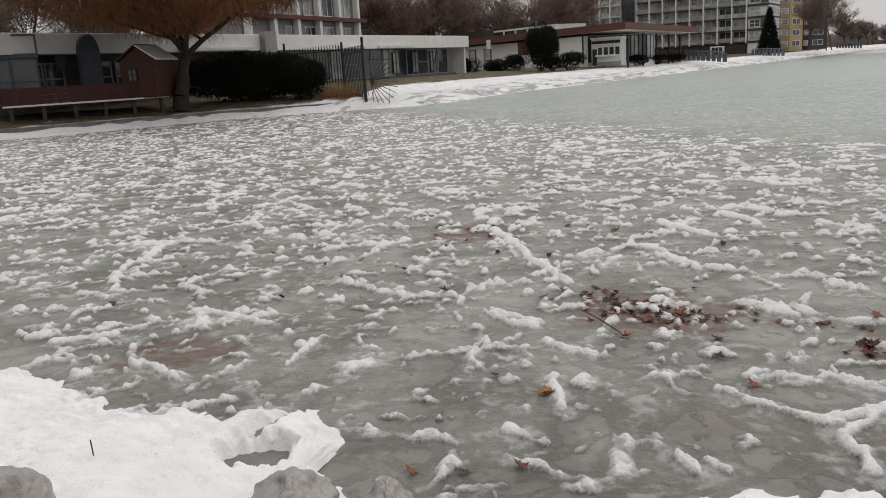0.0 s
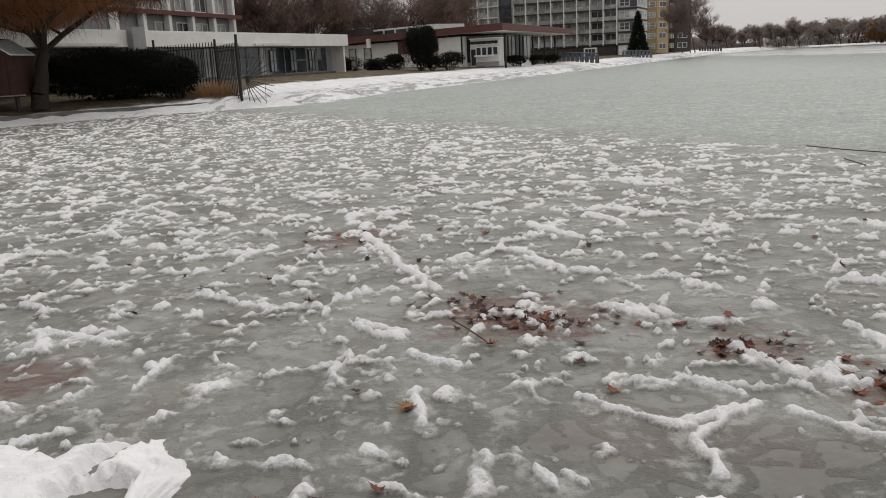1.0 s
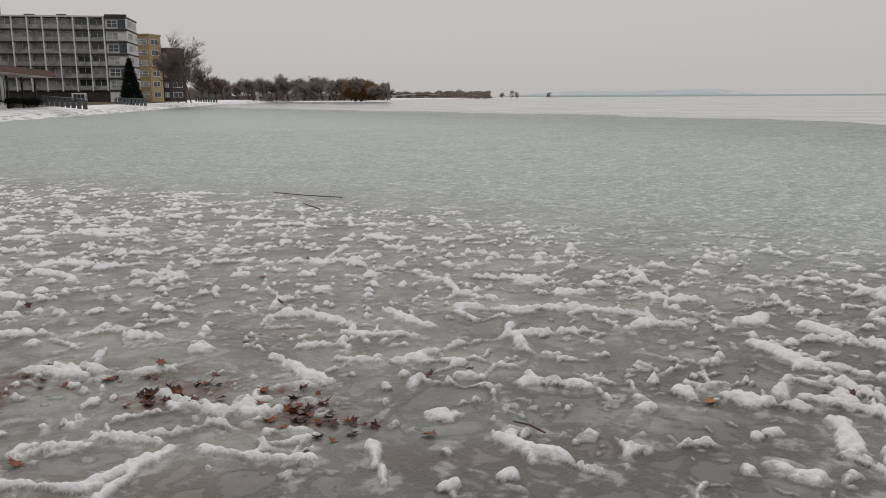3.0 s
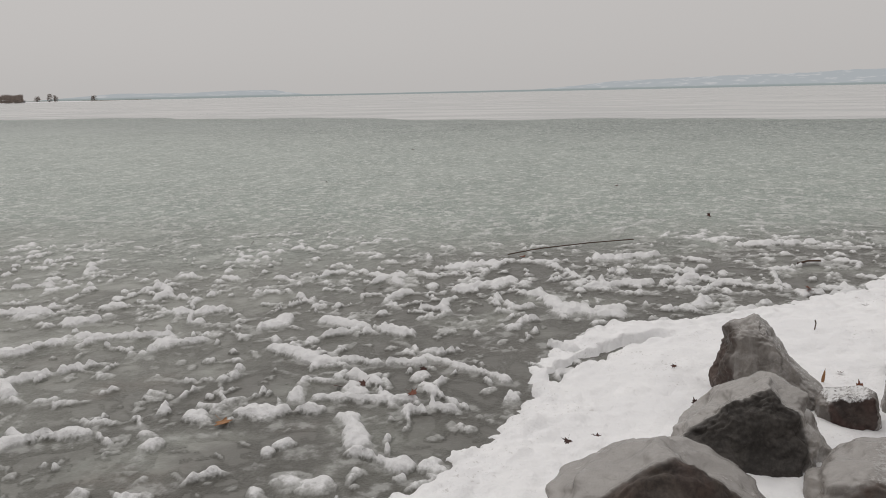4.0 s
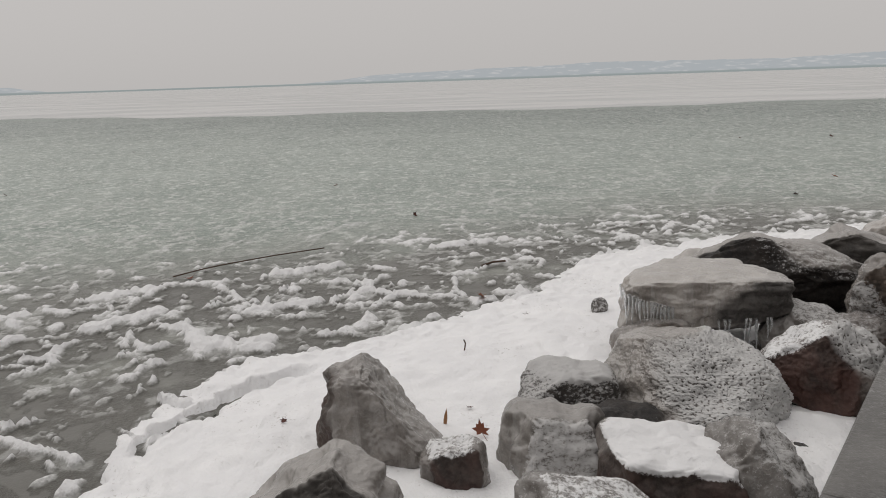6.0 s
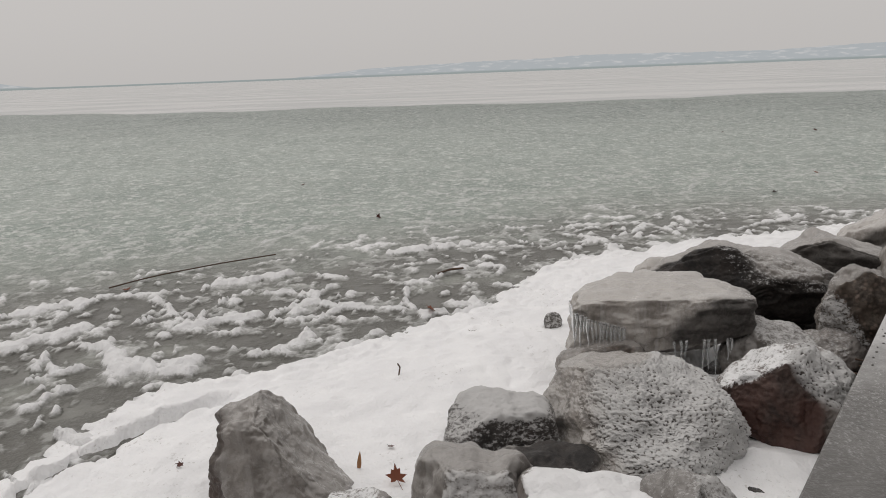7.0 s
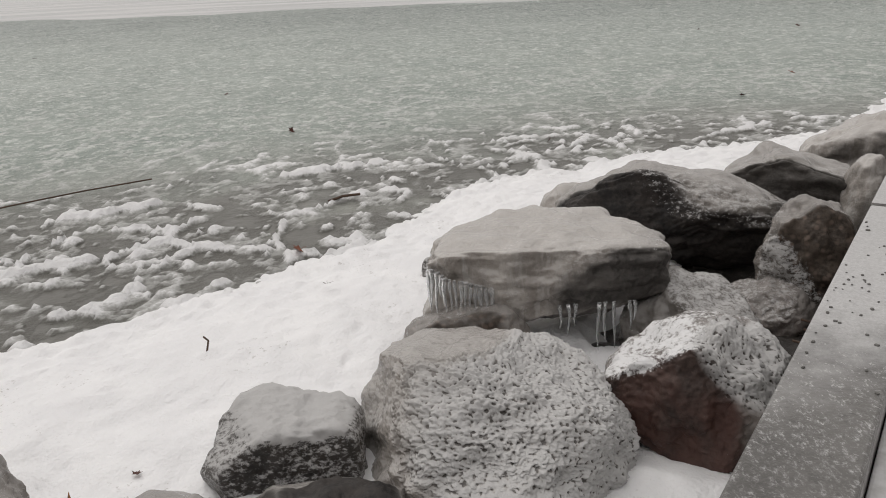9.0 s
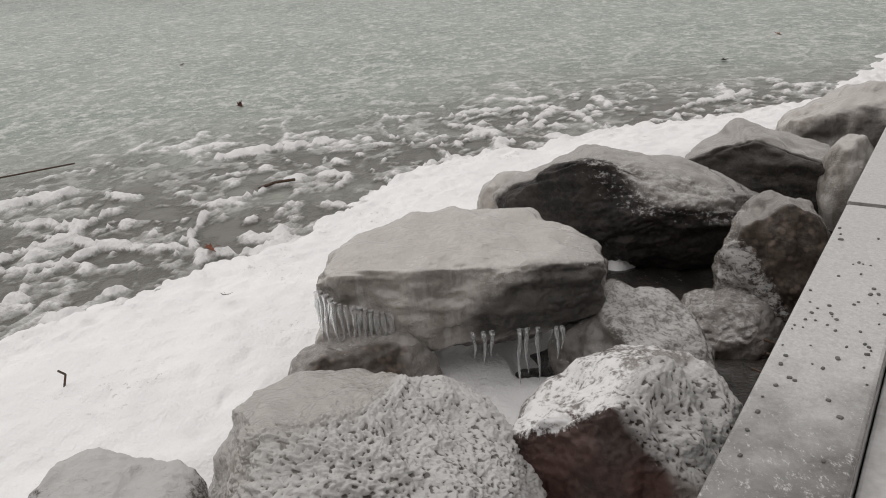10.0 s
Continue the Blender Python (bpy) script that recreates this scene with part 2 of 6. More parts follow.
    n.put(n.math("MULTIPLY", n.math("MULTIPLY", n.math("SUBTRACT", 1.0, white), ice), 0.35), n.b.inputs["Coat Weight"])
    n.b.inputs["Coat Roughness"].default_value = 0.10
    return n.set(Base_Color=c, Roughness=n.math("ADD", r, n.math("MULTIPLY", mid, 0.16)))


def concrete_material():
    """Wet grey coping, under a thin even coat of snow farther along."""
    n = Nodes("frosted_concrete", 0.40, 0.45)
    at = n.xyz
    c = n.mix(n.band(n.noise(2.5, 6), 0.3, 0.7), (0.085, 0.081, 0.076), (0.15, 0.145, 0.137))
    c = n.mix(n.math("MULTIPLY", n.band(n.noise(22, 5, rough=0.7), 0.56, 0.66), 0.5), c, (0.07, 0.066, 0.062))
    far = n.math("ADD", n.axis("X"), n.math("ADD", n.math("MULTIPLY", n.noise(1.6, 4), 0.8), n.math("MULTIPLY", n.noise(9, 5), 0.7)))
    coat = n.band(far, 7.7, 8.6)
    flakes = n.band(n.noise(95, 6, n.stretch(at, (0.5, 0.8, 1.0)), 0.78), 0.50, 0.68)
    flakes = n.math("MULTIPLY", flakes, n.math("ADD", 0.12, n.math("MULTIPLY", n.band(far, 6.7, 8.0), 0.6)))
    frost = n.math("MAXIMUM", n.math("MULTIPLY", coat, n.math("ADD", 0.20, n.math("MULTIPLY", n.noise(85, 5, rough=0.75), 0.80))), flakes)
    frost = n.math("MULTIPLY", frost, n.band(n.up(), 0.5, 0.9))
    side = n.math("MULTIPLY", n.band(n.noise(14, 5, rough=0.7), 0.30, 0.62), n.band(n.up(), 0.5, 0.2))
    c = n.mix(n.math("MULTIPLY", side, 0.8), c, (0.42, 0.41, 0.40))
    n.bump(n.math("ADD", n.noise(45, 4), n.math("MULTIPLY", n.noise(8, 4), 0.7)), 0.45, 0.012)
    return n.set(Base_Color=n.mix(frost, c, (0.78, 0.78, 0.78)), Roughness=n.mix(frost, (0.3, 0.3, 0.3), (0.8, 0.8, 0.8)))


def icicle_material():
    n = Nodes("icicle_ice", 0.08, 0.5)
    n.b.inputs["Transmission Weight"].default_value, n.b.inputs["IOR"].default_value = 0.75, 1.31
    n.bump(n.noise(60, 3), 0.3, 0.006)
    return n.set(Base_Color=(0.82, 0.84, 0.85))


def land_material():
    n = Nodes("shore_ground", 0.85, 0.2)
    off = n.math("ADD", n.attr("inland"), n.math("MULTIPLY", n.math("SUBTRACT", n.noise(0.55, 6), 0.5), 2.2))
    grass = n.mix(n.band(n.noise(1.5, 6), 0.35, 0.65), (0.085, 0.068, 0.04), (0.145, 0.12, 0.075))
    snow = n.mix(n.band(n.noise(0.7, 6), 0.35, 0.65), (0.78, 0.78, 0.80), (0.90, 0.90, 0.91))
    bare = n.band(n.noise(0.9, 6, n.stretch(n.xyz, (1.0, 0.6, 1.0))), 0.60, 0.67)
    snow = n.mix(n.math("MULTIPLY", bare, 0.6), snow, (0.27, 0.26, 0.24))
    # grey icy streaks along the water's edge
    turned = n.t.nodes.new("ShaderNodeMapping")
    n.put(n.xyz, turned.inputs["Vector"])
    turned.inputs["Rotation"].default_value = (0, 0, radians(31.8))
    long = n.stretch(turned.outputs[0], (1.1, 0.16, 1.0))
    streak = n.band(n.noise(1.9, 7, long, 0.68), 0.50, 0.58)
    streak = n.math("MULTIPLY", streak, n.band(n.attr("edge"), 5.0, 1.5))
    snow = n.mix(n.math("MULTIPLY", streak, 0.62), snow, (0.24, 0.245, 0.24))
    patch = n.math("MULTIPLY", n.band(n.noise(0.35, 7, rough=0.7), 0.57, 0.65), 0.45)
    grass = n.mix(n.math("MULTIPLY", patch, n.band(n.attr("inland"), 6.0, 1.0)), grass, (0.72, 0.72, 0.73))
    n.bump(n.math("ADD", n.noise(3.5, 6), n.math("MULTIPLY", streak, -0.8)), 0.7, 0.14)
    return n.set(Base_Color=n.mix(n.band(off, 0.0, 1.2), snow, grass))


def glass_material(name="dark_glass", tint=(0.03, 0.035, 0.04)):
    n = Nodes(name, 0.06, 0.6)
    return n.set(Base_Color=n.mix(n.band(n.noise(0.5, 3), 0.3, 0.7), tint, tuple(v * 2.2 for v in tint)))


def leaf_material(name, a, b):
    n = Nodes(name, 0.6, 0.35)
    n.bump(n.noise(60, 3), 0.4, 0.004)
    f = n.math("ADD", n.math("MULTIPLY", n.chance(), 0.6), n.math("MULTIPLY", n.noise(40, 3), 0.4))
    return n.set(Base_Color=n.mix(f, a, b))


def twig_material(name, a, b):
    n = Nodes(name, 0.85, 0.15)
    return n.set(Base_Color=n.mix(n.island(), a, b))


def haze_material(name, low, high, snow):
    """The far shore: haze of some kilometres of grey air put into glowing colours."""
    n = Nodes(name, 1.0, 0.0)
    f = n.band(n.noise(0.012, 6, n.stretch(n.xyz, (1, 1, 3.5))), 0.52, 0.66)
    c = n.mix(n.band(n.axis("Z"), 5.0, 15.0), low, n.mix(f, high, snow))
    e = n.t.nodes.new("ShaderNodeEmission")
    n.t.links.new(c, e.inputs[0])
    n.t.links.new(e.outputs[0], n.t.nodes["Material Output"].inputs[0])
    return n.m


SNOW, SLUSH, ICE, WATER = snow_material(), slush_material(), ice_material(), water_material()
CONCRETE, ICICLE, LAND = concrete_material(), icicle_material(), land_material()
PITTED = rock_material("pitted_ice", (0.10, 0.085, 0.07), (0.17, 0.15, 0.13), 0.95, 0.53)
R_GREY = rock_material("glazed_grey_stone", (0.030, 0.026, 0.023), (0.075, 0.067, 0.060), 0.85)
R_SNOWY = rock_material("snow_dusted_stone", (0.035, 0.030, 0.027), (0.09, 0.08, 0.073), 0.74)
R_DARK = rock_material("dark_wet_stone", (0.010, 0.0085, 0.008), (0.042, 0.035, 0.031), 0.92, 0.45)
R_FROST = rock_material("rimed_dark_stone", (0.014, 0.012, 0.011), (0.05, 0.042, 0.037), 0.55, 0.0, scrub=0.72)
R_BED = rock_material("shade_black_rubble", (0.006, 0.005, 0.0045), (0.022, 0.018, 0.015), 0.10, 0.0)
R_SMOOTH = rock_material("thick_glaze_stone", (0.045, 0.041, 0.038), (0.10, 0.092, 0.085), 1.2, 0.5)
R_RED = rock_material("red_brown_stone", (0.036, 0.023, 0.019), (0.09, 0.062, 0.053), 0.8, 0.2, red=0.6)
R_ICE = rock_material("pale_ice_coated_stone", (0.035, 0.027, 0.023), (0.09, 0.072, 0.060), 0.80, 0.5, red=0.25)
R_CAP = rock_material("snow_capped_stone", (0.030, 0.021, 0.018), (0.08, 0.062, 0.054), 0.8, 0.2, red=0.35)
R_PALE = rock_material("frosted_pale_stone", (0.05, 0.043, 0.039), (0.13, 0.115, 0.104), 0.62, 0.4)
R_GRAVEL = rock_material("conglomerate_stone", (0.035, 0.026, 0.020), (0.10, 0.078, 0.062), 0.8, 0.2, gravel=1.0)
WHITE = plain("white_render", (0.70, 0.70, 0.68), (0.80, 0.80, 0.78), 1.2, 0.75)
OFFWHITE = plain("weathered_white_panel", (0.58, 0.58, 0.56), (0.72, 0.72, 0.70), 1.0, 0.7)
GREYWALL = plain("grey_render", (0.25, 0.25, 0.25), (0.33, 0.33, 0.33), 1.0, 0.8)
DARKWALL = plain("dark_brown_cladding", (0.035, 0.028, 0.026), (0.06, 0.05, 0.046), 1.0, 0.7)
YELLOW = plain("yellow_render", (0.33, 0.245, 0.135), (0.40, 0.305, 0.175), 1.0, 0.8)
REDFASCIA = plain("red_brown_fascia", (0.088, 0.030, 0.023), (0.125, 0.044, 0.034), 0.8, 0.6)
WINTERGRASS = plain("winter_grass", (0.085, 0.068, 0.04), (0.145, 0.12, 0.075), 1.5, 0.9)
SOFFIT = plain("pale_soffit", (0.62, 0.58, 0.55), (0.70, 0.66, 0.63), 0.8, 0.7)
REDWOOD = plain("red_brown_boards", (0.034, 0.009, 0.007), (0.058, 0.016, 0.012), 2.5, 0.7)
SHEDWOOD = plain("brown_stained_boards", (0.034, 0.012, 0.0075), (0.060, 0.021, 0.012), 2.5, 0.7)
ROOFSNOW = plain("thin_roof_snow", (0.62, 0.62, 0.63), (0.80, 0.80, 0.81), 1.5, 0.8)
FLATROOF = plain("bitumen_roof", (0.06, 0.06, 0.06), (0.11, 0.11, 0.11), 1.5, 0.85)
IRON = plain("black_iron", (0.014, 0.014, 0.015), (0.03, 0.028, 0.027), 5.0, 0.5)
BLUESTEEL = plain("blue_grey_steel", (0.05, 0.06, 0.075), (0.085, 0.10, 0.12), 2.0, 0.5)
GLASS, GLASS2 = glass_material(), glass_material("curtained_glass", (0.19, 0.195, 0.19))
KERBSTONE = plain("kerb_concrete", (0.10, 0.098, 0.09), (0.19, 0.185, 0.175), 1.5, 0.8)
PAVING = plain("snow_dusted_paving", (0.46, 0.455, 0.445), (0.68, 0.68, 0.68), 5.0, 0.8)
BARK = plain("dark_bark", (0.020, 0.016, 0.013), (0.045, 0.036, 0.030), 6.0, 0.9)
BARK_PALE = plain("pale_brown_bark", (0.065, 0.050, 0.042), (0.12, 0.096, 0.082), 6.0, 0.9)
TWIG_RED = twig_material("russet_twigs", (0.17, 0.072, 0.033), (0.32, 0.145, 0.068))
TWIG_BROWN = twig_material("brown_twigs", (0.10, 0.064, 0.052), (0.21, 0.142, 0.118))
TWIG_GREY = twig_material("grey_brown_twigs", (0.11, 0.082, 0.070), (0.22, 0.172, 0.150))
TWIG_FAR = twig_material("far_twigs", (0.19, 0.155, 0.137), (0.30, 0.25, 0.22))
NEEDLE = twig_material("evergreen_leaves", (0.006, 0.007, 0.005), (0.016, 0.018, 0.012))
NEEDLE_BLUE = twig_material("conifer_needles", (0.006, 0.010, 0.008), (0.016, 0.022, 0.016))
REED = twig_material("dry_reed", (0.15, 0.075, 0.035), (0.28, 0.16, 0.08))
LEAF_RED = leaf_material("red_brown_leaf", (0.14, 0.038, 0.02), (0.26, 0.085, 0.035))
LEAF_DARK = leaf_material("dark_wet_leaf", (0.035, 0.014, 0.011), (0.10, 0.035, 0.025))
LEAF_TAN = leaf_material("tan_leaf", (0.26, 0.12, 0.05), (0.38, 0.20, 0.09))
STICKMAT = plain("wet_stick", (0.05, 0.03, 0.022), (0.12, 0.075, 0.05), 20.0, 0.7)
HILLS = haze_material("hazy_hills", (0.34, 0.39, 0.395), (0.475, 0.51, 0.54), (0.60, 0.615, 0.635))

# ---------------------------------------------------------------- making meshes
def mesh_of(name, verts, faces, mat=None, smooth=False):
    me = bpy.data.meshes.new(name)
    me.from_pydata([tuple(v) for v in verts], [], [tuple(f) for f in faces])
    if mat:
        me.materials.append(mat)
    if smooth:
        me.polygons.foreach_set("use_smooth", [True] * len(me.polygons))
    me.update()
    return me


def grid_mesh(name, co, nu, nv, mat, keep=None, attrs=None):
    """A smooth sheet of nu x nv points (co: (nu * nv, 3)); keep: which faces stay."""
    i = np.arange(nu * nv).reshape(nu, nv)
    q = np.stack([i[:-1, :-1], i[1:, :-1], i[1:, 1:], i[:-1, 1:]], -1).reshape(-1, 4)
    if keep is not None:
        q = q[keep[q].any(1)]
        used = np.unique(q)
        back = np.zeros(nu * nv, np.int64)
        back[used] = np.arange(len(used))
        co, q = co[used], back[q]
        attrs = {k: v[used] for k, v in (attrs or {}).items()}
    me = bpy.data.meshes.new(name)
    me.vertices.add(len(co))
    me.vertices.foreach_set("co", co.astype(np.float32).ravel())
    me.loops.add(q.size)
    me.loops.foreach_set("vertex_index", q.astype(np.int32).ravel())
    me.polygons.add(len(q))
    me.polygons.foreach_set("loop_start", np.arange(0, q.size, 4, dtype=np.int32))
    me.polygons.foreach_set("use_smooth", np.ones(len(q), bool))
    me.update(calc_edges=True)
    me.materials.append(mat)
    for k, v in (attrs or {}).items():
        me.attributes.new(k, "FLOAT", "POINT").data.foreach_set("value", v.astype(np.float32))
    return me


def under(ob, parent):
    ob.parent = parent
    return ob


def part(name, me, parent, label="", m=None):
    """One mesh as an object of its own under a thing or a part."""
    ob = new(name, me)
    ob.parent = parent
    if m is not None:
        ob.matrix_basis = m
    return tagged(ob, label)


def box_mesh(name, size, mat, bevel=0.0, at=(0, 0, 0)):
    """A box of that size round at, its edges rounded by bevel."""
    bm = bmesh.new()
    bmesh.ops.create_cube(bm, size=1.0, matrix=Matrix.Translation(at) @ Matrix.Diagonal((*size, 1)))
    if bevel:
        bmesh.ops.bevel(bm, geom=bm.edges[:], offset=bevel, segments=2, profile=0.5, affect="EDGES")
    me = bpy.data.meshes.new(name)
    bm.to_mesh(me)
    bm.free()
    me.materials.append(mat)
    return me


def pn(x, y, seed=0):
    """Gradient noise over the plane, about -0.7 to 0.7."""
    xi, yi = np.floor(x).astype(np.int64), np.floor(y).astype(np.int64)
    fx, fy = x - xi, y - yi
    u, v = fx * fx * fx * (fx * (fx * 6 - 15) + 10), fy * fy * fy * (fy * (fy * 6 - 15) + 10)

    def corner(ix, iy, dx, dy):
        h = (ix * 374761393 + iy * 668265263 + seed * 974634777) & 0xFFFFFFFF
        h = ((h ^ (h >> 13)) * 1274126177) & 0xFFFFFFFF
        a = ((h ^ (h >> 16)) & 0xFFFF) * (2 * np.pi / 65536)
        return np.cos(a) * dx + np.sin(a) * dy

    lo = corner(xi, yi, fx, fy) * (1 - u) + corner(xi + 1, yi, fx - 1, fy) * u
    hi = corner(xi, yi + 1, fx, fy - 1) * (1 - u) + corner(xi + 1, yi + 1, fx - 1, fy - 1) * u
    return lo * (1 - v) + hi * v


def step(x, a, b):
    t = np.clip((x - a) / (b - a), 0, 1)
    return t * t * (3 - 2 * t)


# ---------------------------------------------------------------- the plan: sea wall, snow bank, lake
# The sea wall runs straight; s is metres along it, n metres from its lake side out over the lake.
WALL_AT, ALONG, OUT = np.array([7.12, -3.21]), np.array([0.862, -0.507]), np.array([0.507, 0.862])
TOP = 0.70


def wall_sn(x, y):
    dx, dy = x - WALL_AT[0], y - WALL_AT[1]
    return dx * ALONG[0] + dy * ALONG[1], dx * OUT[0] + dy * OUT[1]


def wall_xy(s, n):
    return WALL_AT[0] + s * ALONG[0] + n * OUT[0], WALL_AT[1] + s * ALONG[1] + n * OUT[1]


# where the snow bank ends on the ice (s, n)
BANK_S = [-40, -14, -13.2, -12.45, -12.05, -11.69, -11.31, -11.1, -10.75, -10.5, -10.4, -9.8, -9.2, -8.7, -8.3, -7.8, -7.5, -6, -4, -3.4, -2.65, -1.7, -1.1, -0.45, 0.3, 0.8, 1.5, 2.4, 3.1, 3.6, 4.3, 5.0, 5.5, 6.1, 7.2, 8, 10, 40]
BANK_N = [2.3, 2.16, 2.2, 2.16, 2.13, 2.25, 2.4, 2.66, 2.66, 2.45, 2.0, 1.85, 1.9, 2.54, 2.88, 3.05, 3.1, 3.0, 2.85, 3.06, 3.38, 3.75, 4.1, 4.08, 3.84, 3.68, 3.48, 3.30, 3.42, 3.54, 3.26, 2.9, 2.55, 2.1, 1.2, 0.9, 0.7, 0.7]
# where the slush ends and the smooth ice begins
SLUSH_Y = [-60, -7, -3, 0, 2, 5, 8, 14, 19, 27, 33, 42, 60]
SLUSH_X = [17, 16, 15.6, 13.9, 12.8, 11.9, 11.5, 10.3, 8.5, 4.8, 1.5, -3.0, -12]
# where the ice ends and open water begins
WATER_Y = [-4500, -300, -30, 0, 15, 40, 62, 110, 206, 400, 4500]
WATER_X = [120, 70, 59, 60, 62, 70, 76, 78, 88, 130, 1500]


def slush_out(x, y):
    """Metres past the edge of the slush, out on the lake."""
    return x - np.interp(y, SLUSH_Y, SLUSH_X)


# lake ice: one sheet to its edge on the open water, a finer mesh near the shore
ys = np.concatenate([np.linspace(-4500, -100, 12)[:-1], np.linspace(-100, 260, 181), np.linspace(260, 4500, 24)[1:]])
xu = np.concatenate([np.linspace(-4500, -60, 10)[:-1], np.linspace(-60, 0, 31)])
rows = []
for y in ys:
    edge = np.interp(y, WATER_Y, WATER_X) + 1.6 * math.sin(y * 0.21) + 0.9 * math.sin(y * 0.63 + 1)
    rows.append(np.stack([np.concatenate([xu, np.linspace(0, edge, 34)[1:]]), np.full(len(xu) + 33, y), np.zeros(len(xu) + 33)], -1))
co = np.concatenate(rows)
ice = new("ground", grid_mesh("ground", co, len(ys), len(xu) + 33, ICE, attrs={"out": slush_out(co[:, 0], co[:, 1])}))
tagged(ice, "grey-green frozen lake surface with frosty white crumbs", "lake ice", kind="structure")
water = new("water", mesh_of("water", [(-4800, -4800, -0.06), (4800, -4800, -0.06), (4800, 4800, -0.06), (-4800, 4800, -0.06)], [(0, 1, 2, 3)], WATER))
tagged(water, "pale rippled open water beyond the ice", "water", kind="structure")

# slush: crumbled ridges of snow-ice, frozen in; their lines come from a warped noise
RIDGES_NEAR = [
    (1.31, 3.85, 1.38, 3.72, 0.05), (1.15, 3.92, 1.21, 3.7, 0.08), (4.35, 2.92, 4.39, 2.52, 0.1), (2.11, 4.05, 2.56, 4.44, 0.06),
    (2.07, 4.06, 2.03, 3.64, 0.07), (3.57, 3.66, 3.33, 3.24, 0.09), (4.25, 3.29, 4.35, 2.92, 0.09), (2.09, 4.2, 2.42, 4.37, 0.07),
    (5.68, 1.75, 5.61, 1.41, 0.11), (2.72, 4.27, 3.2, 3.75, 0.06), (0.25, 4.28, 0.43, 4.08, 0.06), (1.7, 4.56, 2.06, 4.2, 0.05),
    (6.09, 2.0, 5.78, 1.8, 0.12), (1.58, 4.8, 1.72, 4.6, 0.05), (2.32, 4.91, 2.55, 4.6, 0.08), (6.01, 2.79, 6.17, 2.33, 0.11),
]
RIDGES_MID = [
    (0.6, 5.05, 0.59, 4.53, 0.07), (6.38, 2.35, 6.56, 1.72, 0.09), (5.11, 3.94, 5.36, 3.55, 0.1), (6.84, 1.72, 6.53, 1.33, 0.06),
    (0.58, 5.79, 0.88, 5.51, 0.07), (4.36, 5.26, 4.66, 4.83, 0.08), (7.44, 2.01, 7.12, 1.22, 0.07), (7.13, 2.72, 7.31, 1.98, 0.1),
    (3.91, 5.64, 3.94, 4.83, 0.09), (-1.39, 5.48, -1.25, 6.04, 0.06), (7.99, 1.15, 7.89, 0.87, 0.16), (7.29, 3.33, 7.07, 2.68, 0.11),
    (2.41, 6.44, 2.58, 6.23, 0.09), (1.59, 6.65, 1.61, 6.09, 0.06), (1.45, 6.67, 1.53, 6.58, 0.07), (2.44, 6.65, 2.6, 6.2, 0.1),
]
RIDGES_OUTER = [
    (4.6, 6.02, 5.21, 5.33, 0.07), (0.13, 6.62, 0.47, 6.13, 0.08), (0.2, 6.68, 0.51, 6.24, 0.08), (7.07, 4.26, 7.28, 4.07, 0.11),
    (-2.5, 5.66, -2.05, 5.29, 0.06), (7.74, 3.75, 8.16, 3.67, 0.12), (8.18, 3.34, 7.99, 2.39, 0.13), (9.16, 1.0, 9.13, 0.7, 0.13),
    (5.46, 6.27, 5.51, 5.5, 0.09), (6.14, 5.83, 6.59, 5.33, 0.13), (7.07, 5.06, 7.25, 4.66, 0.11), (4.87, 6.69, 4.9, 6.3, 0.1),
    (8.11, 4.66, 8.23, 4.48, 0.13), (9.63, 1.6, 9.19, 1.23, 0.13), (-3.58, 6.26, -3.11, 6.43, 0.08), (7.36, 5.64, 7.54, 5.45, 0.15),
]
RIDGES_FAR = [
    (-2.6, 7.11, -1.74, 6.53, 0.07), (9.68, 2.47, 10.24, 2.09, 0.13), (10.19, 1.09, 10.51, 0.63, 0.16), (1.95, 8.51, 2.28, 7.81, 0.1),
    (1.95, 8.84, 2.26, 7.74, 0.09), (10.6, 3.03, 11.06, 2.56, 0.15), (11.65, 1.31, 12.07, 0.7, 0.18), (4.2, 9.73, 4.57, 9.18, 0.1),
    (2.38, 10.22, 2.79, 9.24, 0.11), (0.26, 10.25, 0.9, 7.43, 0.1), (3.32, 10.63, 3.51, 9.82, 0.11), (13.04, -0.26, 13.48, -1.25, 0.2),
    (4.6, 13.47, 5.39, 12.8, 0.16), (-2.7, 15.57, -1.94, 14.91, 0.15), (7.78, 17.53, 8.33, 17.13, 0.22),
]


def cells2(x, y, seed):
    """Distances to the nearest and the second of scattered points in the plane, and a number of the nearest one's own."""
    bx, by = np.floor(x).astype(np.int64), np.floor(y).astype(np.int64)
    one, two, own = np.full(x.shape, 9.0), np.full(x.shape, 9.0), np.zeros(x.shape)
    for dx in (-1, 0, 1):
        for dy in (-1, 0, 1):
            cx, cy = bx + dx, by + dy
            h = (cx * 374761393 + cy * 668265263 + seed * 974634777) & 0xFFFFFFFF
            h = ((h ^ (h >> 13)) * 1274126177) & 0xFFFFFFFF
            h = h ^ (h >> 16)
            d = np.hypot(cx + (h & 0x3FF) / 1024.0 - x, cy + ((h >> 10) & 0x3FF) / 1024.0 - y)
            two = np.minimum(two, np.maximum(one, d))
            own = np.where(d < one, ((h >> 20) & 0x3FF) / 1024.0, own)
            one = np.minimum(one, d)
    return one, two, own


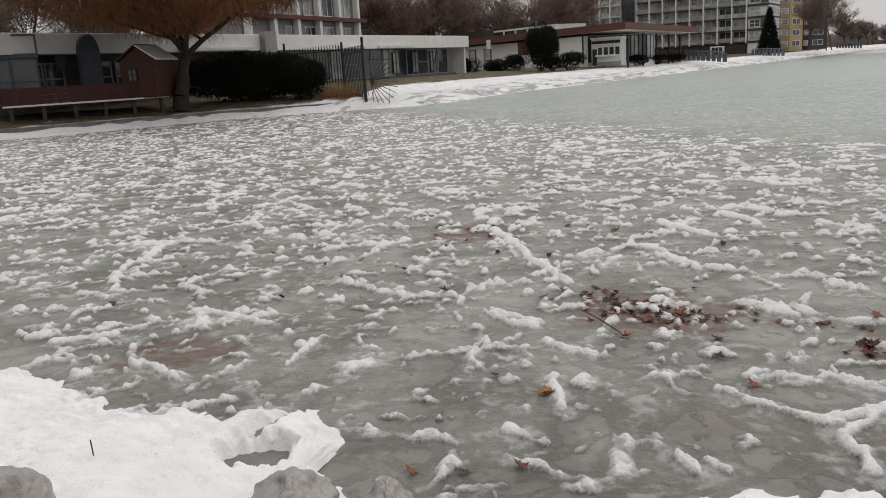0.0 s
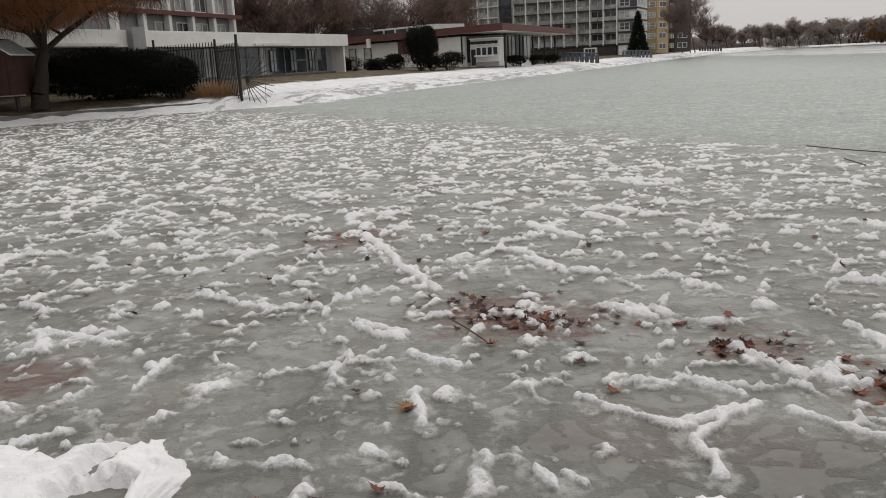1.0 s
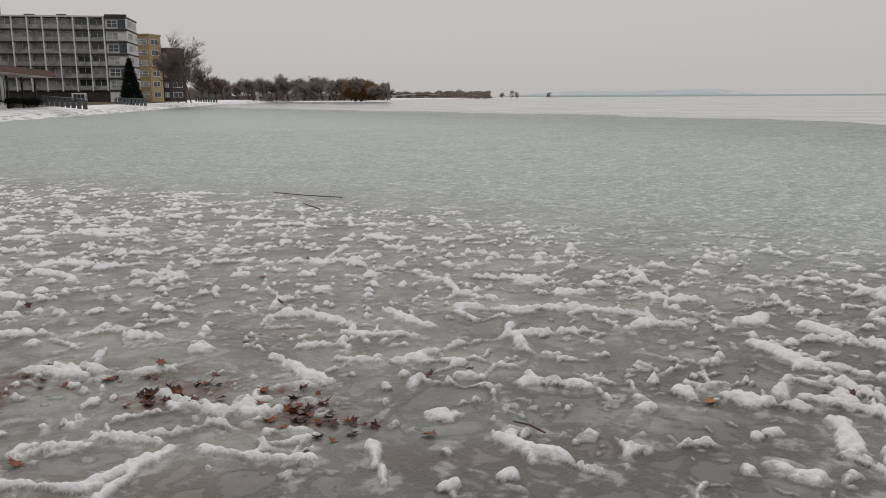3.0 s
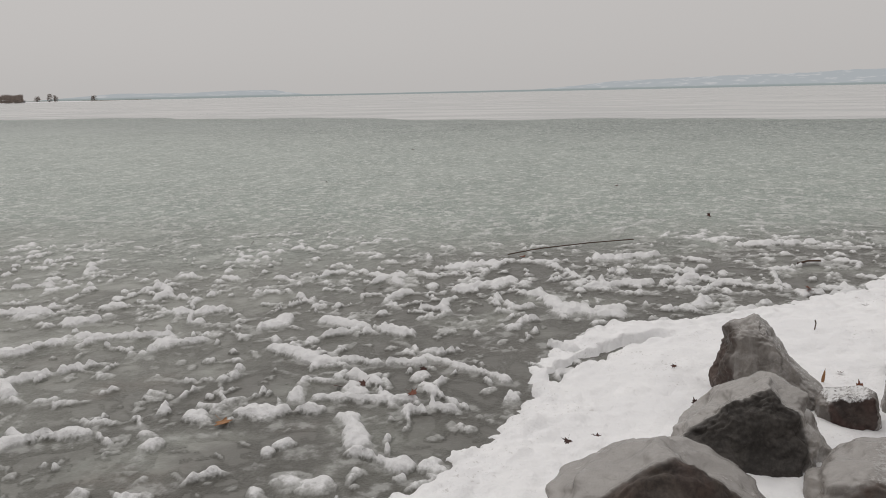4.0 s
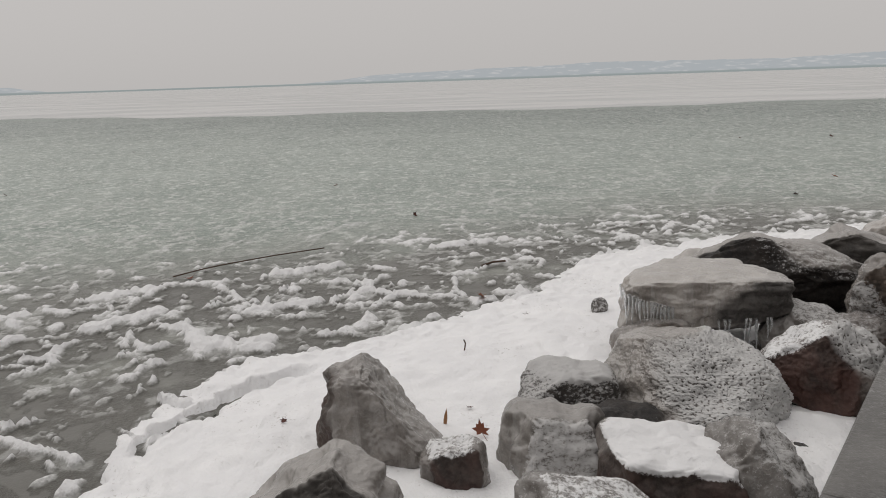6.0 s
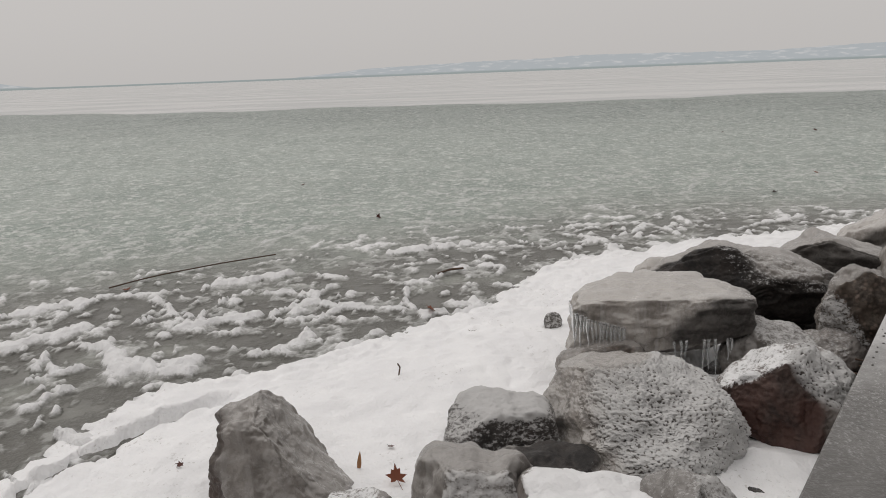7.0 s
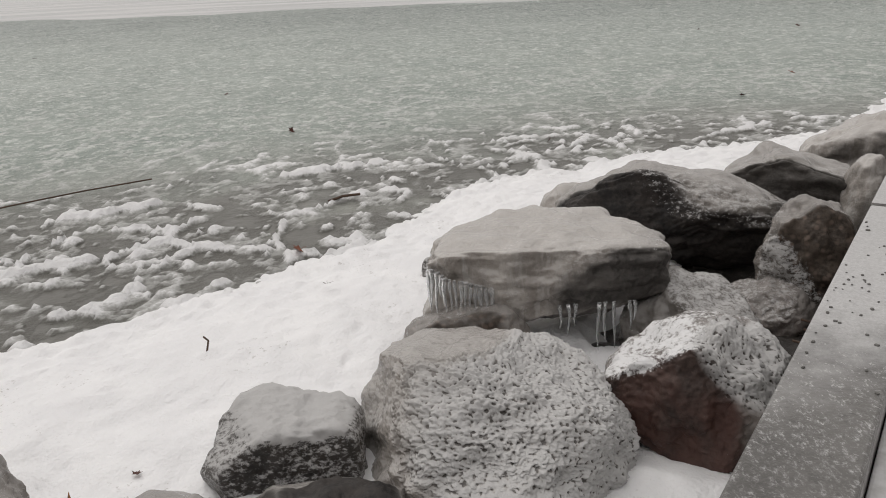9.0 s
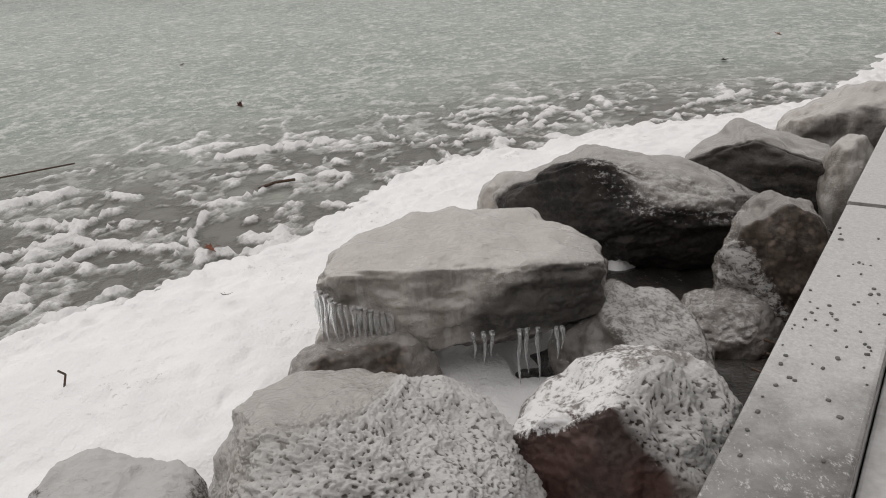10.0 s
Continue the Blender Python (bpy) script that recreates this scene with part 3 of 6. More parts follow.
def slush_height(x, y):
    wx = x + 0.15 * pn(x * 1.7, y * 1.7, 11) + 0.06 * pn(x * 5, y * 5, 12) + 0.02 * pn(x * 14, y * 14, 17)
    wy = y + 0.15 * pn(x * 1.7, y * 1.7, 21) + 0.06 * pn(x * 5, y * 5, 22) + 0.02 * pn(x * 14, y * 14, 27)
    away = np.hypot(x - 1.5, y + 0.5)
    open_ = 0.22 * (1 - step(away, 3.8, 6.2))
    crowd = step(away, 5, 14)
    # snow pushed up along the seams of the floes, in broken lengths; small seams between them; loose chunks
    g1, g2, _ = cells2(wx * 1.05, wy * 1.25, 3)
    seam = (g2 - g1) * 0.46
    w1 = 0.040 * (0.40 + 1.3 * np.clip(0.45 + 0.9 * pn(x * 1.9, y * 1.9, 5), 0, 1)) * (1 + 0.25 * crowd)
    broken = step(pn(x * 1.15, y * 1.15, 6) + 0.6 * pn(x * 3.1, y * 3.1, 7) + 0.07 * crowd - open_ + 0.12 * step(x, 7, 10) * (1 - step(y, 4, 8)), 0.0, 0.26)
    big = np.clip(1 - (seam / w1) ** 2, 0, 1)
    h = 0.060 * big * broken
    g1, g2, _ = cells2(wx * 2.5 + 9, wy * 3.0, 4)
    seam2 = (g2 - g1) * 0.19
    broken2 = step(pn(x * 1.7 + 4, y * 1.7, 25) + 0.6 * pn(x * 4.6, y * 4.6, 26) + 0.06 * crowd - open_, 0.08, 0.34)
    fine_seam = np.clip(1 - (seam2 / (0.026 * (1 + 0.6 * crowd))) ** 2, 0, 1)
    h = np.maximum(h, 0.036 * fine_seam * broken2)
    g1, g2, luck = cells2(wx * 2.7, wy * 3.2 + 5, 8)
    reach = 0.09 + 0.28 * luck ** 3
    there = step(pn(x * 0.8, y * 0.8, 10) + 0.5 * pn(x * 2.2, y * 2.2, 9) + 0.10 * crowd - open_ + 0.2 * step(x, 7, 10) * (1 - step(y, 4, 8)), -0.14, 0.18)
    chunk = np.clip(1 - (g1 / reach) ** 2, 0, 1) * there
    h = np.maximum(h, 0.052 * np.sqrt(chunk))
    near = step(np.maximum(1 - seam / 0.22, 1 - seam2 / 0.10), 0.0, 1.0)
    crumbs = step(pn(wx * 9, wy * 9, 19), 0.27, 0.45) * step(pn(x * 0.9, y * 0.9, 14), -0.15, 0.25) * near
    specks = step(pn(x * 21, y * 21, 18), 0.40, 0.56) * step(pn(x * 1.4, y * 1.4, 20), 0.0, 0.35)
    h = np.maximum(h, 0.020 * crumbs)
    h = np.maximum(h, 0.012 * specks)
    flat = step(pn(wx * 1.6, wy * 2.6, 85) + 0.55 * pn(wx * 6, wy * 7, 86) + 0.35 * pn(x * 17, y * 17, 87) - 0.14 + 0.13 * crowd + 0.20 * step(x, 7, 10) * (1 - step(y, 4, 8)), 0.25, 0.42)
    h = np.maximum(h, 0.018 * flat)
    # gnawed and gapped at a hand's breadth
    h = h * (0.35 + 0.65 * step(pn(x * 6.5, y * 6.5, 91) + 0.6 * pn(x * 15, y * 15, 92), -0.30, 0.12))
    out = slush_out(x, y) + 1.6 * pn(x * 0.45, y * 0.45, 13) + 0.7 * pn(x * 1.6, y * 1.6, 23)
    h = np.minimum(h * (1 + 0.03 * np.clip(away - 4, 0, 10)), 0.078 - 0.022 * step(away, 8, 16))
    thick = 1 - step(out, -3.5, 1.2)
    h = h * (thick + 0.30 * (1 - thick) * (1 - step(out, 3.0, 10.0)))
    # thin frozen veins run on where the snow has gone
    soft = np.maximum(0.75 * (1 - step(seam, 0.01, 0.10)), 0.55 * (1 - step(seam2, 0.005, 0.05)) * step(pn(x * 1.3, y * 1.3, 27), -0.25, 0.15))
    soft = np.maximum(soft, 0.9 * step(h, 0.004, 0.02)) * (1 - step(out, 0.0, 4.0))
    for x0, y0, x1, y1, wide in RIDGES_NEAR + RIDGES_MID + RIDGES_OUTER + RIDGES_FAR:
        cx, cy, half = (x0 + x1) / 2, (y0 + y1) / 2, math.hypot(x1 - x0, y1 - y0) / 2 + 0.6
        some = (np.abs(x - cx) < half) & (np.abs(y - cy) < half)
        px, py = 0.4 * x[some] + 0.6 * wx[some] - x0, 0.4 * y[some] + 0.6 * wy[some] - y0
        ex, ey = x1 - x0, y1 - y0
        t = np.clip((px * ex + py * ey) / (ex * ex + ey * ey + 1e-6), 0, 1)
        d = np.hypot(px - t * ex, py - t * ey) + 0.45 * wide * pn(x[some] * 7, y[some] * 7, 41) + 0.25 * wide * pn(x[some] * 17, y[some] * 17, 42)
        w = 0.8 * min(wide, 0.14) * (0.85 + 1.3 * pn(x[some] * 3.1, y[some] * 3.1, 24))
        h[some] = np.maximum(h[some], (0.028 + 0.30 * min(wide, 0.14)) * np.clip(1 - (d / np.maximum(w, 0.01)) ** 2, 0, 1))
        soft[some] = np.maximum(soft[some], 1 - step(d, wide * 0.4, wide * 1.1 + 0.12))
    # white crumbs frozen into the smooth ice farther out
    crumb = step(pn(x * 4.6, y * 4.6, 64) + 0.6 * pn(x * 10, y * 10, 65) + 0.35 * pn(x * 0.6, y * 0.6, 66), 0.20, 0.48) * step(out, -1.0, 2.0)
    h = np.maximum(h, 0.016 * crumb)
    soft = np.maximum(soft, 0.75 * crumb)
    # knobbly, like packed wet snow
    k1, _, _ = cells2(x * 13, y * 13, 15)
    k2, _, _ = cells2(x * 29 + 5, y * 29, 16)
    knob = (1 - np.clip(k1, 0, 1) ** 2) + 0.45 * (1 - np.clip(k2, 0, 1) ** 2)
    h = h * (0.45 + 0.52 * knob) + 0.006 * (knob - 0.9) * step(h, 0.006, 0.03)
    s, n = wall_sn(x, y)
    inside = np.interp(s, BANK_S, BANK_N) - n
    soft = soft * (0.62 + 1.1 * pn(x * 6, y * 6, 28) + 0.8 * pn(x * 15, y * 15, 29))
    soft = np.where(inside > 0.25, -1, np.maximum(soft, step(h, 0.0, 0.014)))
    return np.maximum(h - 0.006, 0) + 0.0008 + 0.004 * np.clip(soft, 0, 1), np.clip(soft, -1, 1)


na, nr = 1300, 770
az = np.radians(np.linspace(-52, 118, na))[:, None]
rr = (2.6 * (56 / 2.6) ** np.linspace(0, 1, nr))[None, :]
gx, gy = (1.5 + np.sin(az) * rr).ravel(), (-0.5 + np.cos(az) * rr).ravel()
gh, gs = slush_height(gx, gy)
slush = new("slush", grid_mesh("slush", np.stack([gx, gy, gh], -1), na, nr, SLUSH, keep=gs > 0.04, attrs={"white": gs, "out": slush_out(gx, gy), "rise": gh}))
tagged(slush, "broken ridges and clumps of white slush frozen onto the ice", "slush", kind="stuff")

# snow bank between the rocks and the ice
ns, nn = 1150, 210
ss, tt = np.linspace(-18, 11, ns)[:, None] + np.zeros((1, nn)), np.linspace(0, 1, nn)[None, :] + np.zeros((ns, 1))
reach = np.interp(ss, BANK_S, BANK_N) + 0.12 * pn(ss * 2.3, ss * 0 + 3.3, 31) + 0.05 * pn(ss * 7, ss * 0 + 1.3, 32) + 0.06 * pn(ss * 15, ss * 0 + 2.3, 77)
reach = reach + 0.16 * step(ss, -2.4, -1.9) * (1 - step(ss, -0.7, -0.2))
bn = tt * (reach + 0.06)
bx, by = wall_xy(ss, bn)
toedge = reach - bn
worn = toedge + 0.16 * pn(bx * 4.2, by * 4.2, 93) + 0.10 * pn(bx * 11, by * 11, 94)
bh = 0.085 + 0.075 * step(toedge, 0.1, 1.6) - 0.05 * step(bn, 1.3, 0.3)
bh = bh + 0.035 * pn(bx * 1.1, by * 1.1, 33) + 0.034 * pn(bx * 2.9, by * 2.9, 34) + 0.020 * pn(bx * 8, by * 8, 35)
pock = step(pn(bx * 11, by * 11, 74) + 0.4 * pn(bx * 2.2, by * 2.2, 75), 0.36, 0.60)
bh = bh - 0.016 * pock + 0.006 * pn(bx * 26, by * 26, 76)
crust = 1 - step(toedge, 0.05, 0.45)
bh = bh + crust * (0.06 * pn(bx * 5, by * 5, 36) + 0.035 * (0.3 - np.abs(pn(bx * 13, by * 13, 37)))) + 0.022 * (1 - step(toedge, 0.3, 1.6)) * pn(bx * 12, by * 12, 38)
bh = bh * (0.25 * step(worn, -0.02, 0.05) + 0.75 * step(worn, 0.0, 0.26)) - 0.02 * (worn < -0.01)
# the crack behind the outer lip, and the hole by the two low rocks
lip = np.abs(bn - np.interp(ss, [-2.2, -1.9, -1.2, -0.8, -0.4], [3.42, 3.62, 3.71, 3.65, 3.50]) - 0.06 * pn(bx * 3, by * 3, 39) - 0.05 * pn(bx * 9, by * 9, 73)) / 0.11
crack = (1 - step(lip + 0.5 * pn(bx * 7, by * 7, 78), 0.75, 1.0)) * step(ss, -2.2, -1.9) * (1 - step(ss, -0.8, -0.35))
ragged = 0.5 * pn(bx * 6, by * 6, 71) + 0.3 * pn(bx * 15, by * 15, 72)
hole = 1 - step(np.hypot((ss + 10.78) / 0.25, (bn - 1.99) / 0.20) + 0.9 * ragged, 0.75, 1.15)
hole = np.maximum(hole, 1 - step(np.hypot((ss + 11.02 + 0.12 * (bn - 2.3)) / 0.10, (bn - 2.38) / 0.42) + ragged, 0.65, 1.1))
bh = bh * (1 - np.maximum(crack * 0.97, hole)) - 0.03 * np.maximum(crack, hole)
hollow = step(1.0 + 0.45 * step(ss, 1.0, 1.8) - bn + 0.5 * pn(bx * 1.9, by * 1.9, 43) + 0.3 * pn(bx * 5, by * 5, 44), 0.15, 0.45) * step(ss, 0.2, 1.2) * (1 - step(ss, 4.5, 6))
hollow = np.maximum(hollow, 1 - step(np.hypot((ss + 0.80) / 0.42, (bn - 0.98) / 0.32) + 0.6 * ragged, 0.7, 1.1))
bh = bh * (1 - hollow) - 0.10 * hollow
bank = new("snow_bank", grid_mesh("snow_bank", np.stack([bx, by, bh], -1).reshape(-1, 3), ns, nn, SNOW))
tagged(bank, "white crusted snow bank over the frozen shore", "snow", kind="stuff")

# stony bed under the boulders, coloured near black for the shade in the gaps
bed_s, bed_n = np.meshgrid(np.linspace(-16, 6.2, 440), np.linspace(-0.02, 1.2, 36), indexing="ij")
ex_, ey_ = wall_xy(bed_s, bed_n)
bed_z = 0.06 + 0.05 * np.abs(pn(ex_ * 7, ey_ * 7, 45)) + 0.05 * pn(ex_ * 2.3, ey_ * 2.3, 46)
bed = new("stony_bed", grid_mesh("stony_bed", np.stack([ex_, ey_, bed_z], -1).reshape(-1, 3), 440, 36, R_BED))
tagged(bed, "rubble coloured black for the shade between the boulders", "rubble", kind="stuff")

# sea wall with its coping, and the promenade behind it
WALL_TURN = math.degrees(math.atan2(ALONG[1], ALONG[0]))
wx0, wy0 = wall_xy(0, -0.1425)
wall = new("wall_sea", box_mesh("wall_sea", (60, 0.26, 1.0), KERBSTONE, 0.01))
wall.matrix_basis = pose(wx0, wy0, TOP - 0.14 - 0.5, 0, 0, WALL_TURN)
tagged(wall, "grey concrete sea wall with frosted coping slabs", "sea wall", kind="structure")
cuts = [-29.8, -25.8, -21.8, -17.8, -13.8, -9.8, -5.8, -1.8, 2.2, 6.2, 10.2, 14.2, 18.2]
for k, (a, b) in enumerate(zip(cuts, cuts[1:])):
    me = box_mesh("coping_slab", (b - a - 0.004, 0.285, 0.14), CONCRETE, 0.012)
    part("coping_slab", me, wall, m=Matrix.Translation(((a + b) / 2, 0, 0.57 + (0.012 if a == 2.2 else 0))))
px, py = wall_xy(0, -0.285 - 0.004 - 2.0)
prom = new("pavement", box_mesh("pavement", (60, 4.0, 0.3), PAVING, 0.01))
prom.matrix_basis = pose(px, py, TOP - 0.09 - 0.15, 0, 0, WALL_TURN)
tagged(prom, "snow-dusted concrete promenade behind the sea wall", "pavement", kind="structure")
# unseen lawn, kept brown so that little light bounces onto the boulders
px, py = wall_xy(0, -0.285 - 0.02 - 4.0 - 40)
lawn = new("lawn", box_mesh("lawn", (140, 80, 0.4), WINTERGRASS))
lawn.matrix_basis = pose(px, py, TOP - 0.04 - 0.2, 0, 0, WALL_TURN)
tagged(lawn, "unseen brown lawn added behind the promenade, dark to bounce less light", "lawn", kind="structure")
# unseen wall, added to keep skylight off the boulders' promenade side
bx0, by0 = wall_xy(0, -7.0)
rear = new("light_block_wall", box_mesh("light_block_wall", (70, 0.4, 5.0), DARKWALL))
rear.matrix_basis = pose(bx0, by0, 2.5, 0, 0, WALL_TURN)
tagged(rear, "unseen dark wall added behind the promenade to block light", "wall", kind="structure")

# ---------------------------------------------------------------- the boulders along the wall
def pn3(p, seed=0):
    """Gradient noise in space at the rows of p, about -0.7 to 0.7."""
    shift = np.array((seed * 1.37, seed * 2.11, seed * 0.73))
    return np.fromiter((noise.noise(v) for v in map(Vector, (p + shift).tolist())), float, len(p))


BALLS = {}


def ball(fine):
    if fine not in BALLS:
        bm = bmesh.new()
        bmesh.ops.create_icosphere(bm, subdivisions=fine, radius=1.0)
        BALLS[fine] = np.array([v.co[:] for v in bm.verts]), np.array([[v.index for v in f.verts] for f in bm.faces])
        bm.free()
    return BALLS[fine]


def boulder(label, place, size, az, mat, seed, boxy=2.6, cuts=(), bottom=-0.05, rough=0.06, fine=6, lean=(0, 0), chips=5, lumps=(), edge=0.11, drops=0.0):
    """A stone: a rounded block cut by flat faces with worn edges (local x, y, z, distance and what covers the face: bare, rime, snow, drops;
    y points away from the wall walk), then roughened. size: width, depth, top height."""
    rnd = random.Random(seed)
    p, tris = ball(fine)
    p = p / ((np.abs(p) ** boxy).sum(1) ** (1 / boxy))[:, None]
    cover = {k: np.zeros(len(p)) for k in ("bare", "rime", "snow", "drops")}
    off = np.array((seed * 3.17, seed * 1.31, seed * 7.7))
    faces = [(c[:3], c[3], c[4] if len(c) > 4 else "", c[5] if len(c) > 5 else 1.0) for c in cuts]
    for _ in range(chips):
        faces.append(((rnd.uniform(-1, 1), rnd.uniform(-1, 1), rnd.uniform(-0.6, 0.9)), rnd.uniform(0.84, 1.0), "", 0.0))
    wobble = 0.10 * pn3(p * 1.9 + off, 5) + 0.05 * pn3(p * 4.7 + off, 8)
    for d, o, _, _ in faces:
        d = np.array(d) / np.linalg.norm(d)
        over = p @ d - o + wobble
        p = p - d * (0.46 * (over + np.sqrt(over * over + edge * edge)))[:, None]
    for d, o, kind, amount in faces:
        if kind:
            d = np.array(d) / np.linalg.norm(d)
            flat = step(p @ d - o + 1.2 * wobble, -0.24, -0.02)
            cover[kind] = np.maximum(cover[kind], amount * flat)
    for d, amount, sharp in lumps:
        d = np.array(d) / np.linalg.norm(d)
        g = p / np.linalg.norm(p, axis=1)[:, None]
        p = p + d * (amount * np.exp(-(1 - g @ d) * sharp))[:, None]
    g = p / np.linalg.norm(p, axis=1)[:, None]
    p = p + g * (rough * (1.5 * pn3(p * 1.4 + off, 11) + 0.8 * pn3(p * 3.4 + off, 21)))[:, None]
    high = size[2] - bottom
    p = p * (size[0] / 2, size[1] / 2, high / 2)
    q = p + off
    g = p / np.linalg.norm(p, axis=1)[:, None]
    icy = 1 - 0.55 * np.clip(cover["bare"] + cover["rime"], 0, 1)
    grit = 0.036 * (0.22 - np.abs(pn3(q * 4.6, 31))) + 0.016 * pn3(q * 11, 41) + (0.013 * (0.22 - np.abs(pn3(q * 23, 51))) + 0.007 * pn3(q * 48, 61)) * (1.6 - icy)
    p = p + g * grit[:, None]
    heads = np.zeros(len(p))
    if drops:
        heads = np.clip(0.52 + 0.58 * pn3(q * (54, 58, 66), 71) + 0.45 * pn3(q * (110, 118, 128), 81), 0, 1)
        p = p + g * (drops * heads * (0.25 + 0.75 * step(cover["drops"], 0.1, 0.6)))[:, None]
    me = mesh_of("boulder", p, tris, mat, True)
    for k, v in (*cover.items(), ("lump", heads)):
        me.attributes.new(k, "FLOAT", "POINT").data.foreach_set("value", v.astype(np.float32))
    ob = new("boulder", me)
    ob.matrix_basis = pose(place[0], place[1], bottom + high / 2, lean[0], lean[1], -az)
    return tagged(ob, label, "boulder", "boulders along the sea wall")


upright = boulder("upright glazed grey boulder with a dark bare flank on the snow", (7.06, -0.54), (0.76, 0.6, 0.70), 86, R_ICE, 1, 2.8,
                  [(0.86, 0, 0.52, 0.30, "rime", 0.42), (-0.97, -0.2, 0.12, 0.74, "bare", 0.75), (-0.15, -0.2, 1, 0.86), (-0.25, -0.95, 0.30, 0.68, "bare", 0.30)], lumps=(((0.92, -0.2, -0.35), 0.42, 4.0),), chips=2, fine=7)
peaked = boulder("large peaked boulder under thick smooth ice", (6.05, -0.49), (0.88, 0.72, 0.62), 86, R_GREY, 2, 2.5,
                 [(-0.60, 0.0, 0.80, 0.58), (0.76, 0.05, 0.62, 0.56), (-0.02, -0.93, 0.38, 0.50, "bare", 1.0), (0.75, -0.62, 0.2, 0.62)], lumps=(((0.62, 0.35, 0.62), 0.20, 16.0),), chips=2, fine=7)
mound = boulder("broad low boulder with a dark split face and pale ice", (5.14, -0.08), (1.06, 0.78, 0.58), 82, R_ICE, 3, 2.3,
                [(-0.6, 0, 0.8, 0.60), (0.62, 0.1, 0.78, 0.66), (0.25, -0.85, 0.42, 0.58, "bare", 0.9)], chips=3)
small = boulder("small dark stone with a snow cap", (6.70, -0.98), (0.34, 0.30, 0.38), 92, R_CAP, 4, 2.8, [(0.05, -0.95, 0.1, 0.74, "bare"), (-0.2, -0.1, 1, 0.80, "snow", 0.62)], chips=2)
blocky = boulder("squared boulder, glazed on top and snow-speckled on its face", (6.84, -1.49), (0.60, 0.54, 0.49), 92, R_SNOWY, 5, 3.6,
                 [(-0.84, -0.45, 0.28, 0.74), (0.10, -0.95, 0.30, 0.70, "rime", 0.95), (0.0, -0.12, 1, 0.88), (0.92, -0.3, 0.3, 0.86, "bare", 0.6)], chips=2)
low = boulder("low dark boulder dusted with frost", (7.62, -1.6), (0.60, 0.52, 0.44), 88, R_FROST, 6, 3.0, [(-0.5, -0.2, 0.75, 0.90), (0, -0.05, 1, 0.84, "rime", 0.6), (0.2, -0.95, 0.1, 0.80, "bare", 0.75)], chips=3)
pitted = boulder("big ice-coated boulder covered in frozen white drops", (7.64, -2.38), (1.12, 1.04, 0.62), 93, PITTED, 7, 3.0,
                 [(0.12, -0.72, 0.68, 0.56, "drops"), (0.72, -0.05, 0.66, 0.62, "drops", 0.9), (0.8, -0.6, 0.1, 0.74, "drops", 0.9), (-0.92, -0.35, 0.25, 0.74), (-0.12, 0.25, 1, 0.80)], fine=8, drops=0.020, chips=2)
slab = boulder("flat-topped slab boulder hung with icicles", (8.86, -2.68), (1.26, 0.80, 0.75), 91, R_SMOOTH, 8, 9.0,
               [(-0.04, -0.16, 1, 0.90), (0.42, -0.10, 0.90, 1.02, "snow", 0.66), (-0.62, 0.1, 0.8, 1.06), (-0.24, -0.97, 0.02, 0.92), (0.36, -0.93, -0.12, 0.90, "bare", 1.0), (0.45, -0.3, -0.85, 0.98, "bare"), (-0.6, 0.8, 0, 0.95), (0.8, 0.55, 0.2, 0.96)], bottom=0.26, rough=0.05, chips=1, fine=7, edge=0.30)
dark = boulder("long dark boulder with ice on its crest", (9.96, -3.56), (1.5, 0.9, 0.84), 100, R_DARK, 9, 2.6,
               [(0.46, 0.12, 0.88, 0.52), (-0.5, 0.1, 0.85, 0.72), (-0.42, -0.88, 0.12, 0.56, "bare"), (0.30, -0.78, 0.50, 0.60, "rime", 0.62), (0.1, -0.9, -0.45, 0.56, "bare")], bottom=0.02, fine=7, chips=3)
far_a = boulder("grey glazed boulder sloping away from its peak", (10.82, -4.60), (1.14, 0.85, 0.69), 110, R_GREY, 10, 2.5,
                [(0.40, 0.05, 0.9, 0.58), (-0.7, 0, 0.7, 0.70), (-0.1, -0.97, 0.0, 0.62, "bare", 0.8)])
far_b = boulder("rounded boulder under pale ice", (11.75, -5.62), (1.2, 0.95, 0.70), 115, R_SMOOTH, 11, 2.3, [(-0.6, 0, 0.75, 0.72), (0, -1, -0.2, 0.8, "bare", 0.5)])
pebbly = boulder("brown conglomerate boulder patched with snow beside the wall", (9.13, -4.06), (0.52, 0.46, 0.73), 112, R_GRAVEL, 12, 2.7,
                 [(0.1, -0.92, 0.25, 0.72, "bare"), (-0.35, -0.75, -0.2, 0.66, "rime", 0.95), (-0.8, 0, 0.5, 0.8, "rime", 0.6)], chips=7)
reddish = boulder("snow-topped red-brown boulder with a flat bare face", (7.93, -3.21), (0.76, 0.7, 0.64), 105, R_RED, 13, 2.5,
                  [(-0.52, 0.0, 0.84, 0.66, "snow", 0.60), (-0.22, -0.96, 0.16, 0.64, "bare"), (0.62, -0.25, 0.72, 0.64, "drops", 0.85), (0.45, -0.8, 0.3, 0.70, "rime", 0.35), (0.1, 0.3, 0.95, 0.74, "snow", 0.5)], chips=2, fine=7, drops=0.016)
behind = boulder("snow-dusted sloping stone wedged between larger boulders", (8.62, -3.34), (0.66, 0.7, 0.50), 103, R_PALE, 14, 2.4, [(0.40, -0.35, 0.85, 0.62, "rime", 0.75), (-0.5, -0.6, 0.5, 0.66, "rime", 0.35)], chips=4)
